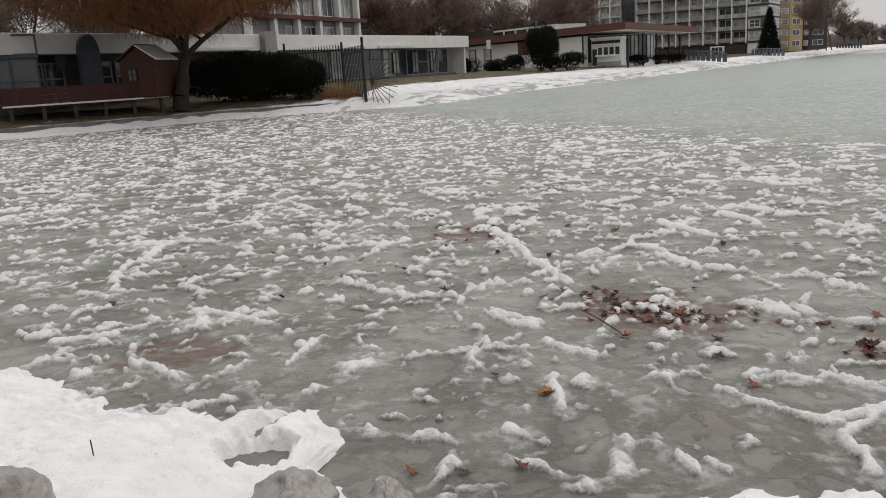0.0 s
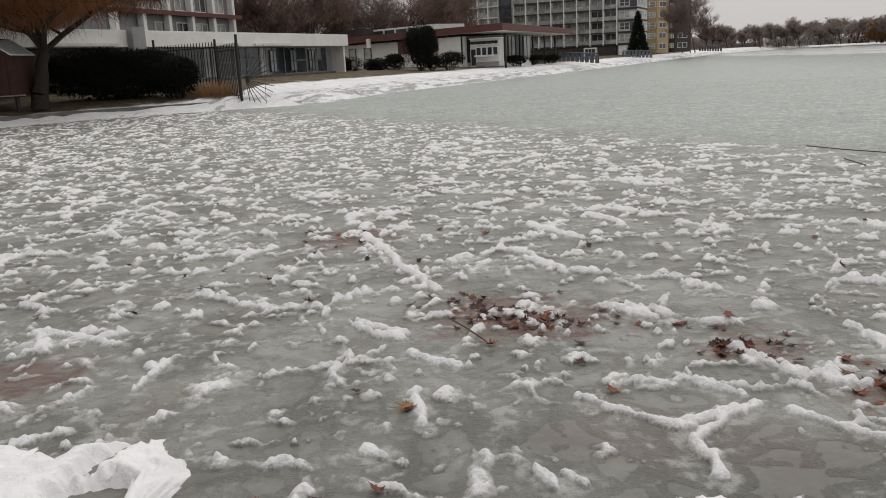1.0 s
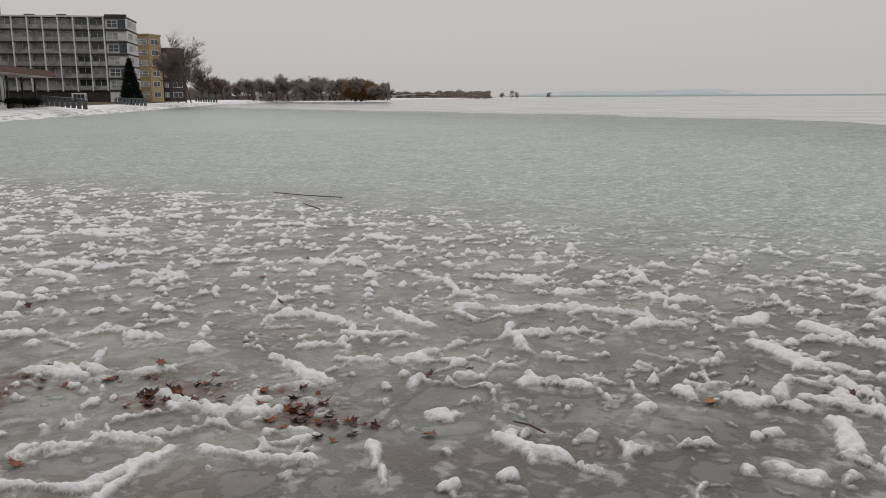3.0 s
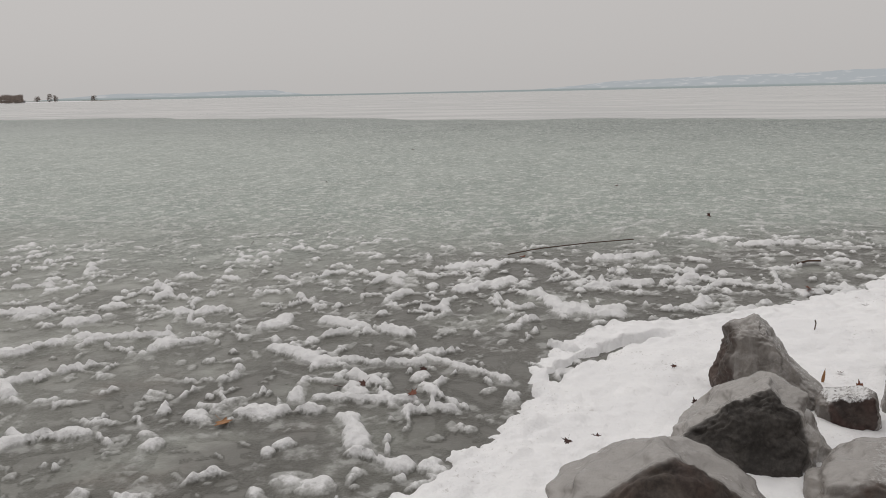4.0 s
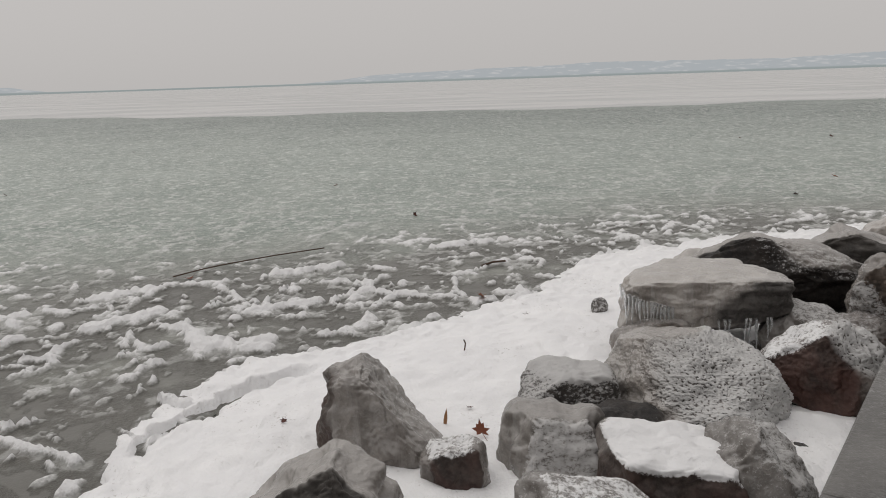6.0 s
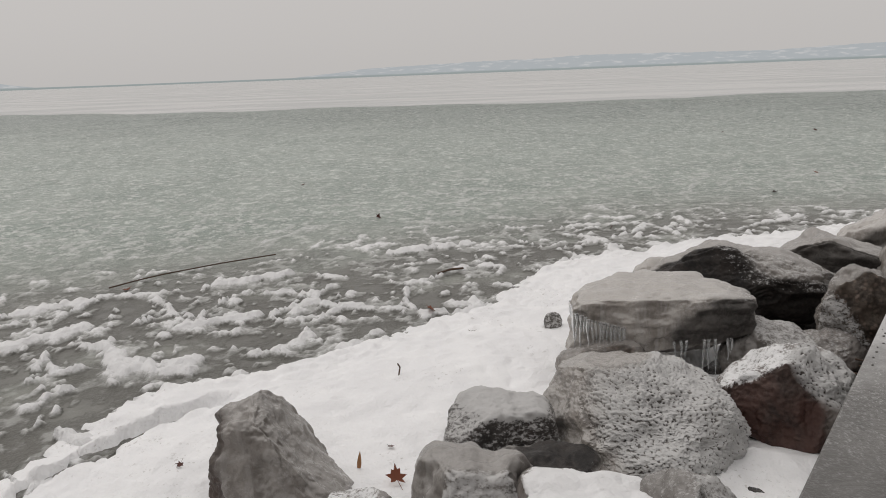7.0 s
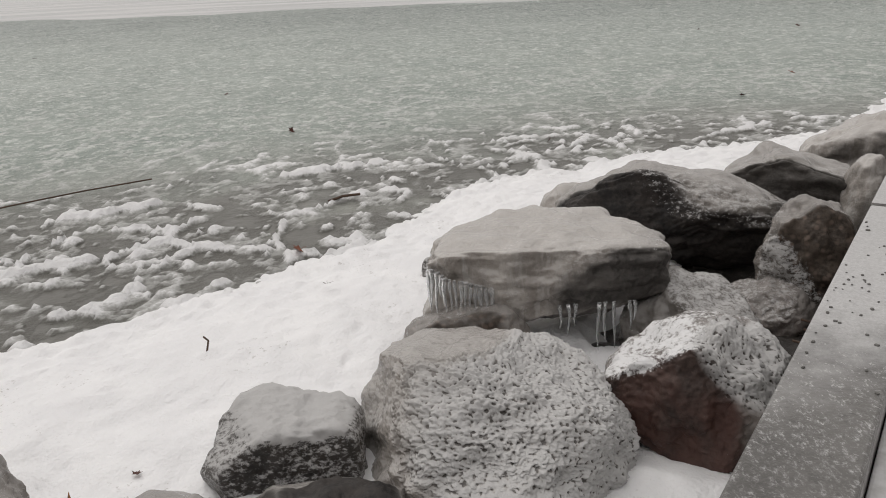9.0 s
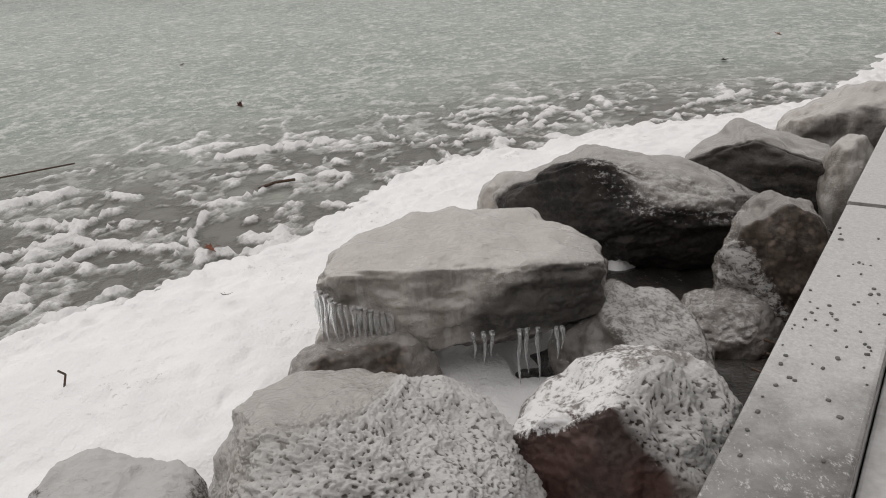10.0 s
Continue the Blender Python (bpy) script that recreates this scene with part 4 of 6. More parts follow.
tucked = boulder("low brown stone tucked under the slab boulder", (8.50, -2.28), (0.62, 0.50, 0.44), 85, R_GRAVEL, 15, 2.4, [(0, -0.8, 0.5, 0.7, "bare", 0.7), (-0.3, 0.2, 1, 0.8, "rime", 0.4)])
capped = boulder("brown boulder with a thick cap of snow", (6.52, -1.99), (0.72, 0.60, 0.47), 101, R_CAP, 16, 4.5, [(0.04, -0.04, 1, 0.80, "snow", 0.80), (-0.80, -0.55, 0.1, 0.86, "bare"), (0.1, -0.99, 0.02, 0.80, "bare", 1.2), (0.85, 0.2, 0.4, 0.92, "snow", 0.5)], chips=1)
pale = boulder("pale frosted boulder close under the wall", (6.48, -2.36), (0.58, 0.55, 0.60), 108, R_PALE, 17, 2.4, [(0.7, 0, 0.7, 0.62, "rime", 0.8), (-0.6, -0.2, 0.8, 0.66, "rime", 0.5), (0, -0.95, 0.2, 0.7, "rime", 0.5)])
ledge = boulder("broad sloping boulder streaked with ice", (5.66, -1.14), (0.92, 0.75, 0.46), 99, R_ICE, 18, 2.7, [(0.35, -0.1, 0.93, 0.58, "rime", 0.6), (-0.6, 0, 0.8, 0.76), (0, -0.95, 0.2, 0.75, "bare", 0.7)])
ledge_b = boulder("flat snow-dusted boulder beside the wall", (5.98, -1.62), (0.85, 0.65, 0.50), 104, R_PALE, 19, 2.7, [(0.42, -0.1, 0.9, 0.58, "snow", 0.55), (-0.7, -0.5, 0.4, 0.7, "rime", 0.5)])
wedge = boulder("dark stone wedged low between boulders", (7.05, -1.84), (0.70, 0.6, 0.40), 95, R_DARK, 20, 2.5, [(0, -0.8, 0.3, 0.6, "bare", 1.0), (0.2, -0.1, 1, 0.66, "bare", 0.9), (-0.7, -0.3, 0.4, 0.7, "bare", 0.9), (0.7, -0.3, 0.4, 0.7, "rime", 0.4)])
knob = boulder("fist-sized frosted stone lying in the snow", (9.74, -2.03), (0.16, 0.14, 0.24), 92, R_FROST, 21, 2.2, bottom=0.08, fine=5)
knob_b = boulder("small rounded stone at the far boulders", (10.42, -4.97), (0.36, 0.40, 0.62), 115, R_SMOOTH, 22, 2.3, fine=5)
rubble = boulder("dark broken stone in the gap by the wall", (9.02, -3.86), (0.50, 0.4, 0.30), 108, R_RED, 23, 2.6, [(-0.3, -0.5, 0.8, 0.6, "rime", 0.6)])
knob_c = boulder("rounded icy stone at the end of the dark boulder", (10.35, -2.98), (0.50, 0.45, 0.52), 101, R_SMOOTH, 24, 2.3, fine=5)
left_a = boulder("grey rounded stone on the snow bank", (-2.12, 3.14), (0.46, 0.42, 0.47), 325, R_GREY, 25, 2.4)
left_b = boulder("ridged grey stone at the edge of the snow", (-0.80, 3.22), (0.48, 0.42, 0.37), 344, R_GREY, 26, 2.4, [(-0.6, 0, 0.8, 0.6), (0.6, 0, 0.8, 0.66)])
left_c = boulder("pointed grey stone half in the ice", (-0.34, 3.18), (0.36, 0.32, 0.33), 351, R_GREY, 27, 2.3, [(-0.66, 0, 0.75, 0.5), (0.66, 0, 0.75, 0.5)])


# ---------------------------------------------------------------- icicles on the slab
def icicle_mesh(long, thick, seed):
    rnd = random.Random(seed)
    rings, sides = 9, 7
    verts, faces = [], []
    for i in range(rings):
        t = i / (rings - 1)
        r = thick * (1 - t) ** 0.8 * (1 + 0.25 * math.sin(t * 17 + seed)) + 0.0012
        for j in range(sides):
            a = 2 * math.pi * j / sides
            verts.append((r * math.cos(a) + 0.004 * math.sin(t * 5 + seed), r * math.sin(a), -long * t))
    for i in range(rings - 1):
        for j in range(sides):
            k = (j + 1) % sides
            faces.append((i * sides + j, i * sides + k, (i + 1) * sides + k, (i + 1) * sides + j))
    faces.append(tuple(range(sides)))
    faces.append(tuple((rings - 1) * sides + j for j in reversed(range(sides))))
    return mesh_of("icicle", verts, faces, ICICLE, True)


# a curtain down its lake-side corner, and single ones under the front edge; local x runs along the front
ice_rnd = random.Random(5)
for k in range(13):
    part("icicle", icicle_mesh(ice_rnd.uniform(0.12, 0.22), ice_rnd.uniform(0.008, 0.014), k), slab, m=pose(-0.575 + 0.024 * k + 0.006 * ice_rnd.random(), -0.28 - 0.075 * min(1.0, k / 3), 0.07 - 0.006 * k))
for k in range(8):
    part("icicle", icicle_mesh(ice_rnd.uniform(0.12, 0.24), ice_rnd.uniform(0.008, 0.013), 60 + k), slab, m=pose(-0.585, -0.26 + 0.045 * k, 0.06))
for k, (x, long) in enumerate(((0.10, 0.12), (0.14, 0.15), (0.17, 0.11), (0.28, 0.25), (0.31, 0.20), (0.355, 0.24), (0.43, 0.15), (0.45, 0.10))):
    part("icicle", icicle_mesh(long, 0.010, 30 + k), slab, m=pose(x - 0.06, -0.335, -0.11 + 0.05 * x))

# ---------------------------------------------------------------- the far shore: land, kerb, fence
def at_az(az, d, z=0.0):
    """A place by compass: degrees from +y towards +x, and metres from the head of the walk."""
    return Vector((0.2 + d * math.sin(radians(az)), -0.1 + d * math.cos(radians(az)), z))


SHORE = [(-75, 5), (-40, 27), (-22.9, 37.8), (-18.9, 41.2), (-14.6, 45.8), (-8.35, 48.6), (-4.0, 50.0), (-1.7, 53), (2.2, 64), (14.1, 83.2), (37, 122), (80, 200), (132, 300), (330, 520), (640, 830), (1000, 1080), (1300, 1250)]


def inland_of(x, y):
    """Metres from the lake's edge, positive on land."""
    best, side = np.full(x.shape, 1e9), np.zeros(x.shape)
    for (ax, ay), (bx_, by_) in zip(SHORE, SHORE[1:]):
        ex, ey = bx_ - ax, by_ - ay
        t = np.clip(((x - ax) * ex + (y - ay) * ey) / (ex * ex + ey * ey), 0, 1)
        dx, dy = x - ax - t * ex, y - ay - t * ey
        d = np.hypot(dx, dy)
        near = d < best
        best = np.where(near, d, best)
        side = np.where(near, np.sign(ex * dy - ey * dx), side)
    return best * side


def land_height(x, y, inland):
    low = np.interp(inland, [-1, 0, 0.4, 1.2, 1.7, 2.0, 3.2, 7.5, 14, 40], [-0.2, -0.03, 0.12, 0.18, 0.2, 0.44, 0.48, 1.0, 1.4, 1.5])
    bank = np.interp(inland, [-1, 0, 0.5, 1.2, 2.5, 6, 11, 14, 40], [-0.2, 0.05, 0.42, 0.52, 0.6, 0.9, 1.25, 1.5, 1.8])
    w = step(y, 47.5, 53)
    return low * (1 - w) + bank * w


na, nr = 460, 330
az = np.radians(np.linspace(-58, 50, na))[:, None]
rr = (30 * (2600 / 30) ** np.linspace(0, 1, nr))[None, :]
lx, ly = (0.2 + np.sin(az) * rr).ravel(), (-0.1 + np.cos(az) * rr).ravel()
inl = inland_of(lx, ly)
lz = land_height(lx, ly, inl) + step(inl, 0.2, 2.5) * (0.10 * pn(lx * 0.9, ly * 0.9, 51) + 0.05 * pn(lx * 2.7, ly * 2.7, 52)) * (1 - 0.7 * step(inl, 5, 12)) * np.where(ly < 50, 0.45, 1.0) + np.where(ly < 50, 0.0, 1.0) * step(inl, 0.1, 0.7) * (1 - step(inl, 3.0, 6.0)) * 0.16 * np.abs(pn(lx * 1.6, ly * 1.6, 53))
# how far inland the ground turns from snow to grass
bare = np.where((ly < 50) | (lx < -7.5), inl - 2.1, inl - 8.0)
bare = np.where(np.hypot(lx, ly) > 330, inl - 16.0, bare)
land = new("shore_land", grid_mesh("shore_land", np.stack([lx, ly, lz], -1), na, nr, LAND, keep=inl > -0.9, attrs={"inland": bare, "edge": np.where(ly < 50, 99.0, inl)}))
tagged(land, "low lake shore of snow and winter grass", "shore", kind="structure")


def ribbon(name, line, wide, z0, z1, mat):
    """A low kerb along a line of places."""
    verts, faces = [], []
    for i, p in enumerate(line):
        a, b = line[max(i - 1, 0)], line[min(i + 1, len(line) - 1)]
        t = (Vector(b) - Vector(a)).normalized()
        n = Vector((-t.y, t.x))
        for off, z in ((0, z0), (0, z1 - 0.02), (0.02, z1), (wide - 0.02, z1), (wide, z1 - 0.02), (wide, z0)):
            verts.append((p[0] + n.x * off, p[1] + n.y * off, z))
    for i in range(len(line) - 1):
        for k in range(5):
            j = i * 6 + k
            faces.append((j, j + 6, j + 7, j + 1))
    return mesh_of(name, verts, faces, mat)


def inset(p, q, by):
    t = (Vector(q) - Vector(p)).normalized()
    return Vector((-t.y, t.x)) * by


kerb_line = []
for i in range(1, 6):
    p, q = SHORE[i], SHORE[i + 1]
    o = inset(SHORE[i - 1], q, 1.8)
    kerb_line.append((p[0] + o.x, p[1] + o.y))
kerb_line.append((-5.6, 52.6))
fine_line = []
for p, q in zip(kerb_line, kerb_line[1:]):
    for k in range(6):
        fine_line.append((p[0] + (q[0] - p[0]) * k / 6, p[1] + (q[1] - p[1]) * k / 6))
kerb = new("kerb", ribbon("kerb", fine_line, 0.35, 0.0, 0.47, KERBSTONE))
tagged(kerb, "low dark concrete quay edge above the snow", "kerb", kind="structure")


def rod(verts, faces, a, b, r, sides=5):
    """Adds a thin bar from a to b."""
    a, b = Vector(a), Vector(b)
    d = (b - a).normalized()
    u = d.orthogonal().normalized()
    v = d.cross(u)
    k = len(verts)
    for p in (a, b):
        for j in range(sides):
            t = 2 * math.pi * j / sides
            verts.append(tuple(p + (u * math.cos(t) + v * math.sin(t)) * r))
    for j in range(sides):
        n = (j + 1) % sides
        faces.append((k + j, k + n, k + sides + n, k + sides + j))
    faces.append(tuple(k + j for j in reversed(range(sides))))
    faces.append(tuple(k + sides + j for j in range(sides)))


def rod_mesh(name, bars, mat, sides=5):
    verts, faces = [], []
    for a, b, r in bars:
        rod(verts, faces, a, b, r, sides)
    return mesh_of(name, verts, faces, mat)


def fence_run(p, q, height, gap, parent, posts=(True, True)):
    """Posts, two rails and single bars between two places on the ground."""
    p, q = Vector(p), Vector(q)
    d = q - p
    zt = max(p.z, q.z) + height
    for end, on in ((p, posts[0]), (q, posts[1])):
        if on:
            part("post", rod_mesh("post", [((end.x, end.y, end.z - 0.3), (end.x, end.y, zt + 0.25), 0.085)], IRON, 8), parent)
    for z in (0.35, zt - p.z - 0.55):
        part("rail", rod_mesh("rail", [((p.x, p.y, p.z + z), (q.x, q.y, (q.z + z) if z < 1 else p.z + z), 0.05)], IRON), parent)
    count = int(d.length / gap)
    for k in range(1, count):
        c = p + d * (k / count)
        part("bar", rod_mesh("bar", [((c.x, c.y, c.z + 0.15), (c.x, c.y, zt - 0.2), 0.034)], IRON, 4), parent)


fence = new("iron_fence")
tagged(fence, "tall black iron fence with a spiked fan over the ice", "fence")
f0, f1, f2 = at_az(-8.05, 51, 0.36), at_az(-9.45, 57, 0.75), at_az(-13.3, 62, 1.35)
fence_run(f0, f1, 3.3, 0.42, fence)
fence_run(f1, f2, 3.0, 0.30, fence, (False, True))
hub = f0 + Vector((0.35, -0.1, 1.3))
for k in range(15):
    a = radians(-84 + k * 11.5)
    reach = 1.75 if k < 9 else 1.5
    part("spike", rod_mesh("spike", [(hub, hub + Vector((math.cos(a) * reach, -0.25 * math.cos(a), math.sin(a) * reach)), 0.026)], IRON, 4), fence)
part("bar", rod_mesh("bar", [(hub + Vector((1.1, -0.2, -1.5)), hub + Vector((1.25, -0.2, 2.0)), 0.014)], IRON, 4), fence)
part("rail", rod_mesh("rail", [(f0 + Vector((0, 0, 2.6)), hub + Vector((1.25, -0.2, 1.2)), 0.018)], IRON, 4), fence)


# ---------------------------------------------------------------- trees and shrubs
def limb_mesh(name, segs, mat):
    verts, faces = [], []
    for a, b, ra, rb in segs:
        sides = 7 if ra > 0.12 else 5 if ra > 0.04 else 3
        d = (b - a).normalized()
        u = d.orthogonal().normalized()
        v = d.cross(u)
        k = len(verts)
        for p, r in ((a, ra), (b, rb)):
            for j in range(sides):
                t = 2 * math.pi * j / sides
                verts.append(tuple(p + (u * math.cos(t) + v * math.sin(t)) * r))
        for j in range(sides):
            n = (j + 1) % sides
            faces.append((k + j, k + n, k + sides + n, k + sides + j))
    return mesh_of(name, verts, faces, mat, True)


def blades_mesh(name, items, mat):
    """Thin three-sided twigs: place, reach, thickness."""
    p = np.array([i[0] for i in items])
    d = np.array([i[1] for i in items])
    r = np.array([i[2] for i in items])[:, None]
    u = np.cross(d, np.array([0.31, 0.72, 0.62]))
    u /= np.linalg.norm(u, axis=1)[:, None] + 1e-9
    v = np.cross(d, u)
    v /= np.linalg.norm(v, axis=1)[:, None] + 1e-9
    co = np.stack([p + u * r, p - u * r * 0.5 + v * r * 0.87, p - u * r * 0.5 - v * r * 0.87, p + d], 1).reshape(-1, 3)
    k = np.arange(len(p))[:, None] * 4
    f = np.concatenate([k + [0, 1, 3], k + [1, 2, 3], k + [2, 0, 3]], 1).reshape(-1)
    me = bpy.data.meshes.new(name)
    me.vertices.add(len(co))
    me.vertices.foreach_set("co", co.astype(np.float32).ravel())
    me.loops.add(len(f))
    me.loops.foreach_set("vertex_index", f.astype(np.int32))
    me.polygons.add(len(f) // 3)
    me.polygons.foreach_set("loop_start", np.arange(0, len(f), 3, dtype=np.int32))
    me.update(calc_edges=True)
    me.materials.append(mat)
    return me


def bare_tree(name, label, high, seed, twig, trunk=0.28, fork=0.28, wide=0.75, twigs=3200, thick=0.02, bark=None):
    """A leafless tree: tapered trunk and limbs, and a crown of fine twigs."""
    rnd = random.Random(seed)
    segs, ends = [], []

    def grow(p, d, length, r, level):
        n = 4 if level < 2 else 3
        for k in range(n):
            d = (d + Vector((rnd.gauss(0, 0.10), rnd.gauss(0, 0.10), rnd.gauss(0.03, 0.06)))).normalized()
            q = p + d * (length / n)
            r1 = r * (1 - 0.28 / n * 2)
            segs.append((p, q, r, r1))
            p, r = q, r1
            if level >= 1:
                ends.append((p, d))
            if level < 4 and (k > 0 or level > 0):
                for _ in range((2 if level < 3 else 1) if level else (2 if p.z > high * fork else 0)):
                    side = Vector((rnd.gauss(0, 1), rnd.gauss(0, 1), rnd.uniform(-0.1, 0.6))).normalized()
                    grow(p, (d * (1 - wide * 0.75) + side * wide).normalized(), length * rnd.uniform(0.45, 0.66), r * 0.55, level + 1)
        ends.append((p, d))

    grow(Vector((0, 0, -0.3)), Vector((rnd.gauss(0, 0.04), rnd.gauss(0, 0.04), 1)).normalized(), high * 0.82, trunk, 0)
    fit_ = high / max(q.z for _, q, _, _ in segs) * 0.95
    segs = [(a * fit_, b * fit_, ra * fit_, rb * fit_) for a, b, ra, rb in segs]
    ends = [(p * fit_, d) for p, d in ends]
    ob = new(name)
    part("trunk", limb_mesh("trunk", [(a, b, max(ra, thick), max(rb, thick * 0.8)) for a, b, ra, rb in segs if ra > 0.006], bark or BARK), ob)
    items = []
    for _ in range(twigs):
        p, d = rnd.choice(ends)
        a = (d + Vector((rnd.gauss(0, 0.35), rnd.gauss(0, 0.35), rnd.gauss(0.35, 0.3)))).normalized()
        q = p + Vector((rnd.gauss(0, 1), rnd.gauss(0, 1), rnd.gauss(0.2, 0.8))) * high * 0.008
        items.append((q, a * high * rnd.uniform(0.04, 0.13), thick * rnd.uniform(0.6, 1.3)))
    part("crown", blades_mesh("crown", items, twig), ob)
    return tagged(ob, label, "tree")


def shrub(name, label, size, seed, mat, count, leaf, lobes=6, category="bush", stem=True):
    """An evergreen: a mass of small leaves round several lobes, denser within."""
    rnd = random.Random(seed)
    mid = [(Vector((0, 0, 0.0)), 1.0)]
    for _ in range(lobes):
        mid.append((Vector((rnd.uniform(-0.55, 0.55), rnd.uniform(-0.55, 0.55), rnd.uniform(-0.4, 0.5))), rnd.uniform(0.45, 0.62)))
    items = []
    while len(items) < count:
        c, r = rnd.choice(mid)
        d = Vector((rnd.gauss(0, 1), rnd.gauss(0, 1), rnd.gauss(0, 1))).normalized()
        p = c + d * r * rnd.uniform(0.72, 1.02)
        if p.length > 1.08:
            continue
        q = Vector((p.x * size[0] / 2, p.y * size[1] / 2, (p.z + 1) * size[2] / 2))
        if q.z < 0:
            continue
        g = (d + Vector((rnd.gauss(0, 0.6), rnd.gauss(0, 0.6), rnd.gauss(0.2, 0.5)))).normalized()
        items.append((q, g * leaf * rnd.uniform(0.7, 1.6), leaf * 0.30))
    ob = new(name)
    part("foliage", blades_mesh("foliage", items, mat), ob)
    core = []
    for _ in range(14):
        a = rnd.uniform(0, 6.28)
        core.append((Vector((0.1 * math.cos(a) * size[0], 0.1 * math.sin(a) * size[1], -0.2)), Vector((math.cos(a) * size[0] * 0.36, math.sin(a) * size[1] * 0.36, size[2] * rnd.uniform(0.5, 0.85))), 0.05, 0.015))
    part("stem", limb_mesh("stem", core, BARK), ob)
    return tagged(ob, label, category)


def willow():
    """The broad russet tree with hanging twigs beside the deck."""
    rnd = random.Random(77)
    segs, ends = [], []

    def grow(p, d, length, r, level):
        for k in range(4):
            d = (d + Vector((rnd.gauss(0, 0.13), rnd.gauss(0, 0.13), rnd.gauss(-0.01, 0.08)))).normalized()
            q = p + d * (length / 4)
            segs.append((p, q, r, r * 0.86))
            p, r = q, r * 0.86
            if level >= 1:
                ends.append(p)
            if level < 3 and (level > 0 or k == 3):
                for _ in range(5 if level == 0 else 1):
                    a = rnd.uniform(0, 6.28)
                    side = Vector((math.cos(a), math.sin(a), rnd.uniform(0.05, 0.55)))
                    grow(p, (d * 0.35 + side * 0.8).normalized(), (6.2 if level == 0 else length * 0.62) * rnd.uniform(0.8, 1.15), r * 0.62, level + 1)

    grow(Vector((0, 0, -0.4)), Vector((0.03, 0, 1)).normalized(), 3.2, 0.52, 0)
    ob = new("willow_tree")
    part("trunk", limb_mesh("trunk", segs, BARK), ob)
    items = []
    for _ in range(42000):
        p = rnd.choice(ends)
        off = Vector((rnd.gauss(0, 0.9), rnd.gauss(0, 0.9), rnd.uniform(0.0, 3.2)))
        q = p + off
        if q.z < 4.0:
            q.z = 4.0 + rnd.uniform(0, 2.0)
        fall = Vector((rnd.gauss(0, 0.35), rnd.gauss(0, 0.35), rnd.uniform(-1.15, 0.25)))
        items.append((q, fall, rnd.uniform(0.012, 0.024)))
    for _ in range(40000):
        d = Vector((rnd.gauss(0, 1), rnd.gauss(0, 1), rnd.gauss(0, 1))).normalized() * rnd.random() ** 0.3
        q = Vector((d.x * 9.8, d.y * 6.0, 8.0 + d.z * 4.2))
        if q.z < 4.6 + 0.25 * math.hypot(q.x, q.y) * rnd.random() - 0.06 * math.hypot(q.x, q.y):
            continue
        items.append((q, Vector((rnd.gauss(0, 0.4), rnd.gauss(0, 0.4), rnd.uniform(-1.0, 0.3))), rnd.uniform(0.012, 0.024)))
    part("crown", blades_mesh("crown", items, TWIG_RED), ob, "dense russet hanging twigs")
    return tagged(ob, "broad dark-trunked tree with dense russet hanging twigs", "tree")


willow().matrix_basis = pose(*at_az(-20.4, 51.3, 1.1), 0, 0, 40)
shrub("bush", "large black-green evergreen bush by the fence", (8.6, 3.6, 3.0), 5, NEEDLE, 22000, 0.16, 11).matrix_basis = pose(*at_az(-15.9, 54.5, 0.9), 0, 0, 20)
shrub("bush", "rounded dark evergreen bush by the fence", (3.4, 2.6, 2.5), 6, NEEDLE, 10000, 0.15, 8).matrix_basis = pose(*at_az(-12.3, 53.5, 0.8))


def reeds(label, at, wide, high, count, seed, mat):
    rnd = random.Random(seed)
    items = [((rnd.gauss(0, wide / 3), rnd.gauss(0, wide / 5), 0), (rnd.gauss(0, 0.25), rnd.gauss(0, 0.2), high * rnd.uniform(0.5, 1.1)), 0.018) for _ in range(count)]
    ob = new("dry_grass", blades_mesh("dry_grass", items, mat))
    ob.matrix_basis = pose(*at)
    return tagged(ob, label, "grass", kind="stuff")


reeds("clump of dry orange-brown grass at the fence", at_az(-10.1, 54, 0.55), 2.6, 1.2, 700, 3, REED)


# ---------------------------------------------------------------- buildings of the far shore
def wall_frame(ax, ay, bx_, by_, z):
    """A frame whose x runs along a facade from a to b, y into the building."""
    return pose(ax, ay, z, 0, 0, math.degrees(math.atan2(by_ - ay, bx_ - ax))), math.hypot(bx_ - ax, by_ - ay)


def block(name, parent, mat, x0, x1, y0, y1, z0, z1, label="", bevel=0.0):
    return part(name, box_mesh(name, (x1 - x0, y1 - y0, z1 - z0), mat, bevel, ((x0 + x1) / 2, (y0 + y1) / 2, (z0 + z1) / 2)), parent, label)


